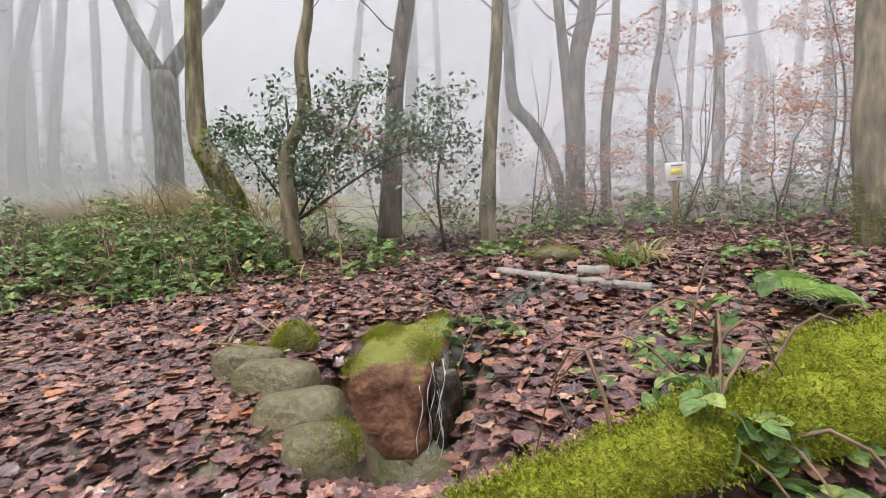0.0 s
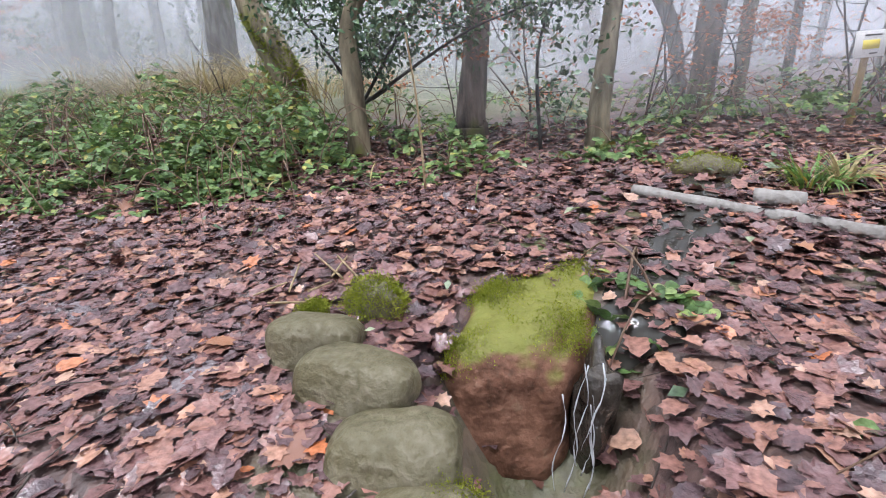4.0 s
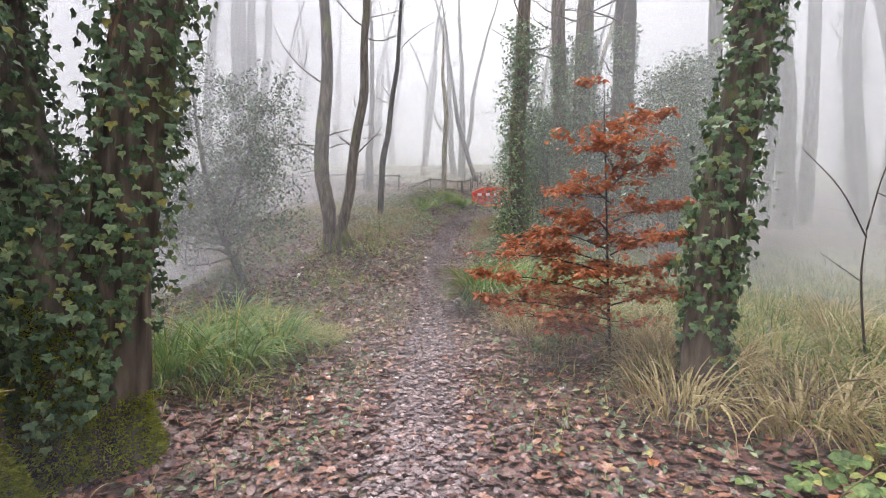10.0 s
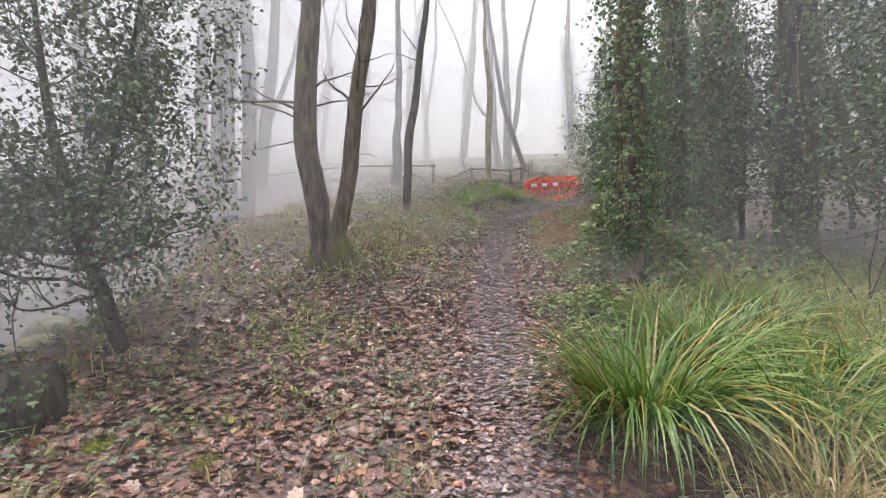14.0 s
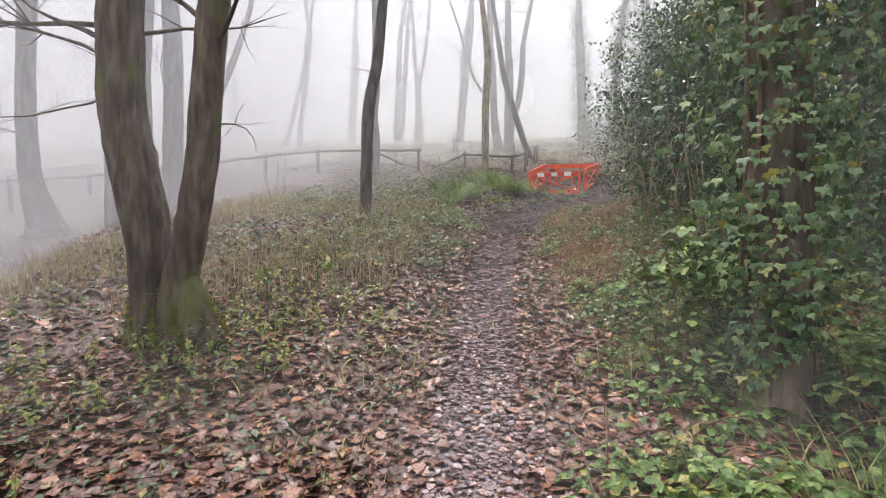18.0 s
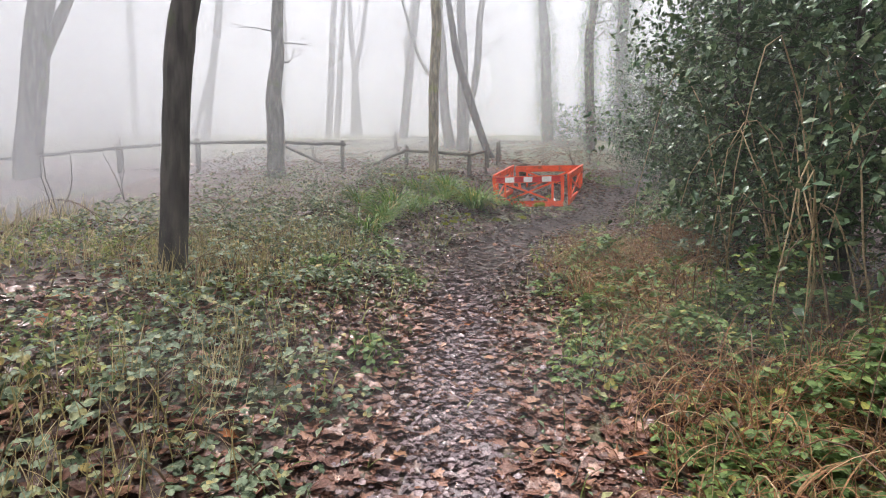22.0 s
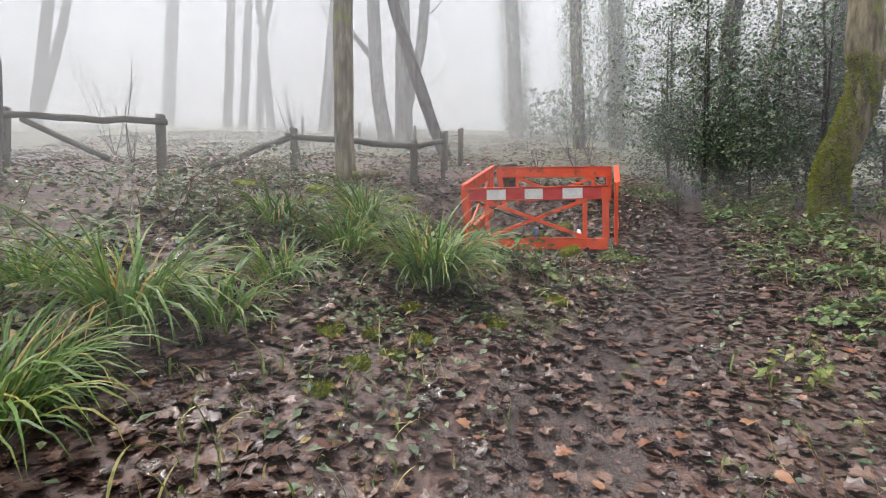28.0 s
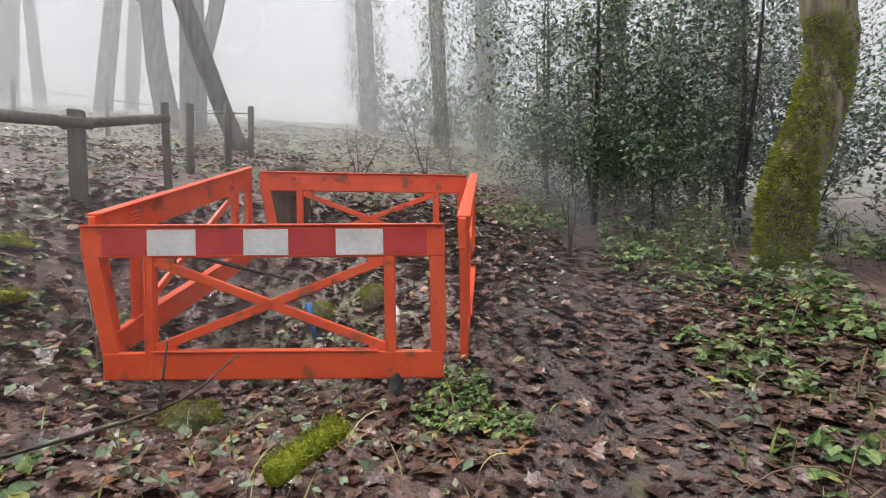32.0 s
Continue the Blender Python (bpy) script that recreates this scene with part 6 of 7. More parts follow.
# ---- stones, spring and logs ----
def lump(sx, sy, sz, seed, rough=0.16, flat=0.0, cuts=3, square=0.8):
    """A worn stone: a rounded block with a few flattened sides."""
    bm = bmesh.new()
    bmesh.ops.create_icosphere(bm, subdivisions=cuts, radius=1)
    r = np.random.default_rng(seed)
    planes = r.normal(0, 1, (9, 3))
    planes /= np.linalg.norm(planes, axis=1)[:, None]
    for v in bm.verts:
        p = np.sign(v.co) * np.abs(v.co) ** square * 0.92
        for q in planes:
            over = p @ q - 0.66
            if over > 0:
                p = p - q * over * 0.85
        k = noise.noise(Vector(p * 1.7 + seed)) * rough + noise.noise(Vector(p * 6 + seed)) * rough * 0.3
        p = p * (1 + k)
        if flat:
            p[2] = min(p[2], flat)
        v.co = (p[0] * sx, p[1] * sy, p[2] * sz)
    s = Shape()
    bm.verts.index_update()
    s.add([v.co[:] for v in bm.verts], [[v.index for v in f.verts] for f in bm.faces])
    bm.free()
    return s


def turned(shape, m):
    shape.v = [np.asarray([(m @ Vector(p))[:] for p in v]) for v in shape.v]
    return shape


def mossy_red(n, l):
    """Red-brown rock, greened by moss where it faces up."""
    rock = patchy(7, (0.28, (0.060, 0.034, 0.022)), (0.45, (0.16, 0.075, 0.044)), (0.6, (0.26, 0.130, 0.080)), (0.78, (0.32, 0.22, 0.15)), fine=34)(n, l)
    g, xyz, add = n.new("ShaderNodeNewGeometry"), n.new("ShaderNodeSeparateXYZ"), n.new("ShaderNodeMath")
    l.new(g.outputs["Normal"], xyz.inputs[0])
    l.new(xyz.outputs[2], add.inputs[0])
    l.new(noisy(n, l, 9, 6), add.inputs[1])
    cover = ramp(n, ((0.78, (0, 0, 0)), (1.0, (0.85, 0.85, 0.85))))
    half = n.new("ShaderNodeMath")
    half.operation = "MULTIPLY"
    half.inputs[1].default_value = 0.8
    l.new(add.outputs[0], half.inputs[0])
    l.new(half.outputs[0], cover.inputs[0])
    return mixed(n, l, cover.outputs[0], rock, (0.19, 0.21, 0.035))


RED_STONE = material("red_stone", mossy_red, 0.6, 1.0, 22, 0.35)


def hewn(corners, seed, rough=0.05, round_=0.42):
    """A rough block filling eight corners: four of its foot, then four of its top, each from the front left round to the back left."""
    bm = bmesh.new()
    bmesh.ops.create_icosphere(bm, subdivisions=5, radius=1)
    c, pts = np.array(corners, float), []
    for v in bm.verts:
        p = np.sign(v.co) * np.abs(np.array(v.co)) ** round_
        u, w, h = (np.clip(p, -1, 1) + 1) / 2
        low = (c[0] * (1 - u) + c[1] * u) * (1 - w) + (c[3] * (1 - u) + c[2] * u) * w
        top = (c[4] * (1 - u) + c[5] * u) * (1 - w) + (c[7] * (1 - u) + c[6] * u) * w
        q = low * (1 - h) + top * h
        k = noise.noise(Vector(q * 4 + seed)) * rough + noise.noise(Vector(q * 13 + seed)) * rough * 0.4
        pts.append(q + np.array(v.normal) * k)
    bm.verts.index_update()
    s = Shape().add(pts, [[v.index for v in f.verts] for f in bm.faces])
    bm.free()
    return s


def boulder(x, y, z, sx, sy, sz, yaw, seed, moss=0.0, label="smooth grey-brown stone bedded in fallen leaves", flat=0.0):
    root = thing("stone", (x, y, z), label, "stone", "stones round the spring")
    sx, sy, sz = 1.12 * sx, 1.12 * sy, 1.15 * sz
    s = turned(lump(sx, sy, sz, seed, flat=flat), pose(0, 0, 0, 0, 0, yaw))
    pts = np.concatenate(s.v)
    part("rock", s, STONE, root)
    if moss:
        n = pts / np.array([sx, sy, sz]) ** 2
        n /= np.linalg.norm(n, axis=1)[:, None]
        top = (n[:, 2] > 1 - 1.3 * moss) & (np.sin(pts[:, 0] * 18 + seed) > -0.6 - moss)
        if top.sum() > 8:
            part("moss", tufts(Shape(), pts[top], n[top], 0.010, int(9000 * moss)), MOSS, root, "bright green moss")
    return root


for x, y, z, sx, sy, sz, yaw, tip, seed, label in ((0.70, 3.02, 0.87, 0.165, 0.12, 0.105, 8, -12, 3, "flat stone greened with algae"), (0.92, 2.84, 0.85, 0.19, 0.11, 0.125, -12, -16, 5, "squarish grey-brown stone propped on its neighbour"), (1.08, 2.64, 0.79, 0.175, 0.12, 0.125, 6, -10, 8, "smooth grey stone with a level top"), (1.22, 2.49, 0.70, 0.135, 0.11, 0.135, 25, -6, 12, "rounded stone with a patch of moss"), (1.41, 2.30, 0.56, 0.13, 0.11, 0.12, 0, 0, 17, "smooth stone at the mouth of the spring")):
    stone = thing("stone", (x, y, z), label, "stone", "stones round the spring")
    r, jut = np.random.default_rng(seed), []
    for a, b, c in ((-1, -1, -1), (1, -1, -1), (1, 1, -1), (-1, 1, -1), (-1, -1, 1), (1, -1, 1), (1, 1, 1), (-1, 1, 1)):
        jut.append(np.array([a * sx, b * sy, c * sz]) * r.uniform(0.80, 1.12, 3))
    rock = turned(hewn(jut, seed, 0.022, 0.6), pose(0, 0, 0, tip, 0, yaw))
    part("rock", rock, STONE, stone)
    if seed == 12:
        rp = np.concatenate(rock.v)
        green = (rp[:, 2] > 0.055) & (rp[:, 0] > -0.01 + 0.02 * np.sin(rp[:, 1] * 60))
        part("moss", tufts(Shape(), rp[green], np.tile((0.2, -0.3, 1.0), (green.sum(), 1)), 0.008, 5000), MOSS, stone, "bright green moss")
boulder(0.84, 3.24, 0.91, 0.11, 0.10, 0.09, 0, 21, 1.0, "round stone covered in bright green moss")
boulder(0.60, 3.20, 0.86, 0.05, 0.05, 0.05, 0, 22, 0.9, "small moss-covered stone among leaves")
boulder(2.35, 5.0, 1.05, 0.22, 0.14, 0.10, 15, 31, 0.5, "low mossy stone at the head of the trickle")

slab = thing("stone_block", (1.40, 3.2, 0.40), "mossy boulder with a bare red-brown face beside the trickle", "boulder")
s = local(hewn([(1.13, 2.90, 0.32), (1.50, 2.96, 0.32), (1.62, 3.7, 0.3), (1.10, 3.5, 0.3), (1.14, 3.00, 0.87), (1.60, 3.08, 0.87), (1.70, 3.80, 0.90), (1.17, 3.44, 0.98)], 41), slab.location)
pts = np.concatenate(s.v)
part("rock", s, RED_STONE, slab, "red-brown weathered rock")
lift = np.clip((pts[:, 2] - 0.38) / 0.12, 0, 1)
patch = (lift + 0.35 * np.sin(pts[:, 0] * 17 + 1) + 0.35 * np.sin(pts[:, 1] * 15 + pts[:, 0] * 9) + rng.normal(0, 0.15, len(pts)) > 0.72) & (pts[:, 2] > 0.36)
part("moss", tufts(Shape(), pts[patch], np.tile((0.0, -0.25, 1.0), (patch.sum(), 1)), 0.009, 22000), MOSS, slab, "yellow-green moss")

fall = thing("trickle", (1.70, 3.02, 0.62), "thin trickle of water falling over wet stone coloured dark as a shadowed hollow", "water")
# wet rock whose near-black colour also paints the shade of a hollow
part("wet_stone", turned(lump(0.09, 0.14, 0.30, 51, 0.35, 0, 4), pose(-0.10, 0.10, -0.04, 8, 0, 0)), material("wet_shaded_rock", patchy(9, (0.3, (0.02, 0.017, 0.014)), (0.7, (0.085, 0.070, 0.055)), fine=40), 0.15, 1.0, 20, 0.6), fall, "wet rock, darkened to stand in for a shadowed hollow")
# near-white base colour paints the glints on the falling water
WET = bpy.data.materials.new("water_glint_white")
WET.use_nodes = True
wq = WET.node_tree.nodes["Principled BSDF"]
wq.inputs["Base Color"].default_value, wq.inputs["Roughness"].default_value = (0.75, 0.76, 0.78, 1), 0.12
wq.inputs["Transmission Weight"].default_value, wq.inputs["IOR"].default_value = 0.35, 1.33
for i in range(7):
    k = np.linspace(0, 1, 12)
    x0, a, b = -0.11 + rng.normal(0, 0.022), rng.uniform(0, 0.3), rng.uniform(0.55, 1.0)
    k = a + (b - a) * k
    strand = Shape().tube(np.stack([x0 - 0.03 * k + 0.012 * np.sin(k * 11 + i), -0.02 - 0.07 * k + 0.006 * rng.normal(0, 1, 12), 0.29 - 0.5 * k], 1), rng.uniform(0.0008, 0.0022) * (1 + 0.6 * np.sin(k * 24 + i)), 5)
    part("strand", strand, WET, fall, "strand of water, its glint put in as near-white colour")

pool = np.linspace(0, 2 * np.pi, 28, endpoint=False)
pool = np.stack([1.47 + 0.21 * np.cos(pool) * (1 + 0.1 * np.sin(3 * pool)), 2.64 + 0.17 * np.sin(pool), np.full(28, 0.44)], 1)
tagged(new("puddle", mesh_of("puddle", np.concatenate([pool, [[1.47, 2.64, 0.44]]]), [[(i, (i + 1) % 28, 28) for i in range(28)]], WATER)), "small dark pool below the trickle", "puddle", kind="structure")
wetx, wety = np.linspace(0, 1, 24), np.linspace(-1, 1, 7)
cx, cy = np.interp(wetx, [0, 0.4, 0.75, 1], [1.72, 1.98, 2.25, 2.6]), np.interp(wetx, [0, 0.4, 0.75, 1], [3.2, 3.95, 4.55, 5.3])
half = 0.10 + 0.16 * np.sin(wetx * 9) ** 2 * wetx + 0.05
WX, WY = cx[:, None] + wety[None] * half[:, None], cy[:, None] + 0 * wety[None]
i, j = np.meshgrid(np.arange(23), np.arange(6), indexing="ij")
q = np.stack([i * 7 + j, i * 7 + j + 1, (i + 1) * 7 + j + 1, (i + 1) * 7 + j], -1).reshape(-1, 4)
tagged(new("stream", mesh_of("stream", np.stack([WX, WY, height(WX, WY) + 0.022 - 0.03 * np.abs(wety[None]) ** 3], -1), [q], WATER)), "shallow film of water seeping over the leaves", "stream", kind="structure")


def log(pts, r0, r1, mat, label, name="log", moss=0, sides=14):
    pts = np.array(pts, float)
    line = smooth_line(pts, 6)
    at = tuple(line[0])
    root = thing(name, at, label, "log")
    s = Shape().tube(line - line[0], np.linspace(r0, r1, len(line)) * (1 + 0.06 * np.sin(np.arange(len(line)) * 1.7)), sides, 0.04)
    sv = np.concatenate(s.v)
    part("wood", s, mat, root)
    if moss:
        k = len(line)
        ring_ = sv[: k * sides]
        mid = np.repeat(line - line[0], sides, 0)
        nn = ring_ - mid
        nn /= np.linalg.norm(nn, axis=1)[:, None]
        a, b = rng.integers(0, len(ring_) - sides, moss), rng.random(moss)[:, None]
        p = ring_[a] * (1 - b) + ring_[a + sides] * b
        ok = nn[a][:, 2] > -0.35
        part("moss", tufts(Shape(), p[ok], nn[a][ok], 0.013, moss), MOSS, root, "deep cushions of bright green moss")
    return root


log([(1.89, 4.54, 1.03), (2.35, 4.28, 1.0), (2.83, 4.02, 0.97)], 0.03, 0.034, PALE_WOOD, "weathered grey branch lying across the leaves")
log([(2.45, 4.42, 1.03), (2.66, 4.36, 1.03)], 0.04, 0.04, PALE_WOOD, "short sawn piece of grey wood")
log([(1.72, 1.97, 0.83), (1.98, 2.01, 0.92), (2.31, 2.08, 1.02), (2.52, 2.14, 1.04), (3.1, 2.3, 1.03)], 0.075, 0.10, MOSS, "fallen trunk thickly covered in moss", "mossy_log", 26000, 20)
log([(2.66, 2.24, 1.08), (3.2, 2.4, 1.1)], 0.125, 0.15, MOSS, "mossy stump end of a fallen trunk", "mossy_log", 9000, 18)
for x, y, r, n in ((2.2, 2.05, 0.22, 24), (2.45, 2.15, 0.25, 34), (2.1, 1.9, 0.18, 22), (2.4, 1.95, 0.2, 30), (2.5, 2.6, 0.3, 24), (2.9, 3.0, 0.4, 30)):
    bramble(x, y, r, 0.30, n, size=0.07)
log([(-1.4, 2.55, 0.70), (-1.9, 2.95, 0.76), (-2.2, 3.05, 0.77)], 0.035, 0.03, MOSS, "thin mossy branch on the ground", "mossy_branch", 1800, 10)
log([(-32.16, 4.88, 4.20), (-32.42, 5.14, 4.22)], 0.045, 0.04, MOSS, "short moss-covered branch by the barrier", "mossy_branch", 2600, 12)
log([(-31.9, 3.9, 4.40), (-32.42, 4.5, 4.37), (-32.68, 4.74, 4.48)], 0.007, 0.004, TWIG, "bare fallen stick against the barrier", "stick", 0, 6)
log([(-32.42, 4.5, 4.37), (-32.5, 4.52, 4.62)], 0.007, 0.003, TIMBER, "thin bare upright twig", "stick", 0, 5)
log([(-33.9, 3.9, 5.0), (-34.3, 4.6, 4.75), (-34.4, 5.0, 4.62)], 0.02, 0.012, BARK["dark"], "dark fallen branch inside the barrier", "stick", 0, 7)
log([(-20.5, 2.05, 2.1), (-21.3, 1.75, 2.42)], 0.006, 0.003, DRY, "long pale dry stalk", "stalk", 0, 5)
log([(0.70, 4.55, 1.02), (0.66, 4.62, 1.5), (0.62, 4.6, 1.9)], 0.008, 0.005, DRY, "thin pale upright sapling stem", "stem", 0, 6)
log([(-36.4, 2.6, 5.5), (-36.9, 4.0, 5.62)], 0.05, 0.04, BARK["mossy"], "fallen branch behind the fence", "branch", 0, 8)
log([(-35.0, 1.0, 5.35), (-34.2, 2.9, 5.32)], 0.06, 0.05, BARK["mossy"], "mossy log below the fence", "branch", 0, 10)
for k in range(28):
    a, x, y = rng.uniform(0, 6.28), *((3.1, 4.9) if k < 9 else (0.55, 3.35) if k < 16 else (3.9, 5.2))
    x, y = x + rng.normal(0, 0.28 if k < 9 else 0.13 if k < 16 else 0.35), y + rng.normal(0, 0.25 if k < 9 else 0.1 if k < 16 else 0.3)
    z, ln = float(height(x, y)) + 0.03, rng.uniform(0.08, 0.24)
    log([(x, y, z), (x + math.cos(a) * ln, y + math.sin(a) * ln, z + rng.uniform(0, 0.07))], 0.005, 0.004, DRY, "pale broken reed stalk", "reed_stalk", 0, 5)

stump = thing("stump", (-13.45, -0.42, float(height(-13.45, -0.42))), "rotten tree stump overgrown with ivy and moss", "stump")
part("wood", turned(lump(0.34, 0.30, 0.40, 61, 0.35, 0.7), pose(0, 0, 0.14)), BARK["dark"], stump)
sp = np.concatenate(lump(0.36, 0.32, 0.42, 61, 0.35).v) + (0, 0, 0.14)
pick = sp[rng.integers(0, len(sp), 260)]
part("ivy", Shape().scatter(IVY_LEAF, pick, turns(np.arctan2(pick[:, 1], pick[:, 0]) - 1.57, rng.normal(-0.9, 0.5, 260), rng.normal(0, 0.4, 260)), rng.uniform(0.04, 0.07, 260)), IVY, stump)
for x, y, sx, sz, seed in ((-17.2, -4.4, 0.5, 0.35, 71), (-16.4, -3.4, 0.55, 0.4, 72), (-18.6, -5.6, 0.6, 0.4, 73), (-20.5, -4.6, 0.7, 0.3, 74)):
    boulder(x, y, 0.62, sx, sx * 0.8, sz, seed * 20, seed, 0.5, "mossy rock standing in the pond", 0.6)

# ---- the sign ----
sign = thing("sign", (4.0, 6.8, float(height(4.0, 6.8))), "white card notice with a yellow panel on a wooden stake", "sign")
top = 1.74 - sign.location[2]
part("stake", Shape().box(pose(0, 0, top / 2 - 0.12), 0.05, 0.03, top + 0.2, 0.005), material("sign_stake", patchy(5, (0.3, (0.20, 0.13, 0.06)), (0.7, (0.34, 0.23, 0.10)), fine=40, stretch=(1, 1, 0.2)), 0.8, 0.4, 40), sign, "brown wooden stake")
face = pose(0, -0.03, top, -4, -2, 18)
board = part("board", Shape().box(face, 0.28, 0.012, 0.21, 0.004), PAPER, sign, "white card")
part("panel", Shape().box(face @ pose(0.0, -0.009, -0.005), 0.15, 0.004, 0.07), YELLOW, board, "yellow panel")
part("lettering", Shape().box(face @ pose(0.01, -0.009, 0.068), 0.15, 0.004, 0.012), INK, board, "dark line of lettering")
part("lettering", Shape().box(face @ pose(0.03, -0.009, -0.075), 0.07, 0.004, 0.010), INK, board)

# ---- the fence ----
fence = thing("fence", (-34.9, 1.3, float(height(-34.9, 1.3))), "weathered post-and-rail fence of round timber along the bank", "fence")
posts = [(-35.44, 3.28), (-34.94, 1.33), (-34.64, -0.59), (-34.45, -2.7), (-34.22, -4.84), (-33.75, -6.9), (-33.1, -8.9), (-32.2, -10.8), (-31.0, -12.6), (-29.4, -14.2), (-27.6, -15.6), (-25.6, -16.8)]
tops = [6.04, 6.12, 6.25, 6.29, 6.24, 6.02, 5.7, 5.35, 5.0, 4.7, 4.4, 4.2]
o = np.array(fence.location)
for (x, y), t in zip(posts, tops):
    low = min(float(height(x, y)), t - 0.6) - 0.25
    part("post", Shape().box(pose(x - o[0], y - o[1], (low + t) / 2 - o[2], rng.normal(0, 1.2), rng.normal(0, 1.2), 10), 0.12, 0.12, t - low, 0.012), TIMBER, fence)
for k in range(len(posts) - 1):
    (xa, ya), (xb, yb), za, zb = posts[k], posts[k + 1], tops[k] - 0.13, tops[k + 1] - 0.13
    if k == 1:
        xb, yb, zb = -34.7, 0.05, 5.42
    a, b = np.array([xa + 0.07, ya, za]), np.array([xb + 0.07, yb, zb])
    u = np.linspace(-0.06, 1.05, 9)[:, None]
    line = a + (b - a) * u + rng.normal(0, 0.01, (9, 3))
    part("rail", Shape().tube(line - o, np.full(9, 0.05), 9, 0.03), TIMBER, fence, "round rail" if k != 1 else "fallen slanting rail")
part("rail", Shape().tube(np.linspace((-34.4, -2.4, 6.1), (-34.2, -1.1, 5.5), 5) - o, np.full(5, 0.045), 9, 0.03), TIMBER, fence, "slipped diagonal rail")
part("rail", Shape().tube(np.linspace((-35.37, 3.2, 5.9), (-36.02, 3.86, 6.14), 6) - o, np.full(6, 0.045), 9, 0.03), TIMBER, fence)
part("post", Shape().box(pose(-36.04 - o[0], 3.84 - o[1], 5.72 - o[2], 1, 1, 10), 0.075, 0.075, 1.15, 0.01), TIMBER, fence, "thin end post")
far_fence = thing("wire_fence", (-38.0, 4.6, float(height(-38.0, 4.6))), "low post-and-wire fence beyond the bank", "fence")
o = np.array(far_fence.location)
ends = [(-36.7, 3.95), (-37.2, 4.3), (-38.6, 4.5), (-40.0, 3.4), (-41.4, 1.8), (-42.2, 0.0)]
for x, y in ends:
    z = float(height(x, y))
    part("post", Shape().box(pose(x - o[0], y - o[1], z + 0.32 - o[2], 0, 2, 20), 0.075, 0.075, 0.95, 0.01), TIMBER, far_fence)
for (xa, ya), (xb, yb) in zip(ends, ends[1:]):
    part("wire", Shape().tube(np.array([(xa, ya, float(height(xa, ya)) + 0.68), (xb, yb, float(height(xb, yb)) + 0.68)]) - o, [0.006, 0.006], 4), TIMBER, far_fence)

# ---- the orange barrier ----


def barrier_panel(a, b, up, stripes, feet, label):
    """A two-metre plastic barrier: a to b along its foot, up its height."""
    a, b, up = Vector(a), Vector(b), Vector(up)
    u = (b - a).normalized()
    long, high = (b - a).length, up.length
    v = (up - u * up.dot(u)).normalized()
    w = u.cross(v)
    m = Matrix.Translation(a) @ Matrix((u, v, w)).transposed().to_4x4()
    root = thing("barrier_panel", a, label, "barrier", "barrier panels round the hole")
    root.matrix_world = m
    k, d = long / 2.0, 0.045
    slant = up.dot(u) / (up - u * up.dot(u)).length

    def upright(shape):
        shape.v = [p + np.stack([p[:, 1] * slant, 0 * p[:, 1], 0 * p[:, 1]], 1) for p in shape.v]
        return shape

    def bar(name, x0, y0, x1, y1, wide, deep, mat=PLASTIC, under=None, lift=0.0, lab=""):
        p, q = Vector((x0 * k, y0, 0)), Vector((x1 * k, y1, 0))
        ang = math.degrees(math.atan2(q.y - p.y, q.x - p.x))
        c = (p + q) / 2
        return part(name, upright(Shape().box(pose(c.x, c.y, lift, 0, 0, ang), (q - p).length, wide, deep, min(wide, deep) * 0.16)), mat, under or root, lab, smooth=False)

    board = bar("top_board", 0.0, high - 0.085, 2.0, high - 0.085, 0.17, d, lab="orange top board")
    part("lip", upright(Shape().box(pose(long / 2, high + 0.004, 0.006), long * 0.99, 0.012, d * 1.7, 0.003)), PLASTIC, board, smooth=False)
    bar("bottom_rail", 0.11, 0.075, 1.98, 0.075, 0.15, d)
    part("lip", Shape().box(pose(long / 2, 0.155, 0.006), long * 0.62, 0.010, d * 1.5, 0.003), PLASTIC, root, smooth=False)
    for x in (0.05, 0.37, 1.69, 1.955):
        bar("post", x + (0.10 if x == 0.05 else 0.0), 0.14, x, high - 0.16, 0.085 if x in (0.05, 1.955) else 0.06, d * 0.9)
    for x in (0.37, 1.69):
        for s in (-0.02, 0.02):
            bar("rib", x + s, 0.01, x + s, high - 0.17, 0.010, d * 1.15)
    bar("brace", 0.40, high - 0.19, 1.66, 0.17, 0.05, d * 0.7)
    bar("brace", 1.66, high - 0.19, 0.40, 0.17, 0.05, d * 0.7)
    for x in (0.46, 1.62):
        for y in (0.17, high - 0.19):
            bar("gusset", x - 0.05, y, x + 0.05, y, 0.06, d * 0.6)
    if stripes:
        for sgn in (1, -1):
            bar("red_band", 0.12, high - 0.088, 1.90, high - 0.088, 0.135, 0.004, RED_BAND, board, sgn * (d / 2 + 0.002), "dark red reflective band")
            for x0, x1 in ((0.37, 0.635), (0.895, 1.14), (1.40, 1.66)):
                bar("white_band", x0, high - 0.088, x1, high - 0.088, 0.140, 0.004, WHITE_BAND, board, sgn * (d / 2 + 0.005), "grubby white reflective band")
    else:
        for x in (0.34, 1.66):
            for i in range(4):
                bar("ridge", x - 0.05, high - 0.05 - i * 0.022, x + 0.05, high - 0.05 - i * 0.022, 0.010, 0.012, PLASTIC, board, d / 2 + 0.004)
    for x in feet:
        part("foot", Shape().tube([(x * k, 0.02, -0.02), (x * k - 0.01, -0.06, 0.02), (x * k - 0.04, -0.17, 0.09)], [0.045, 0.042, 0.035], 10), RUBBER, root, "black rubber foot")
    return root


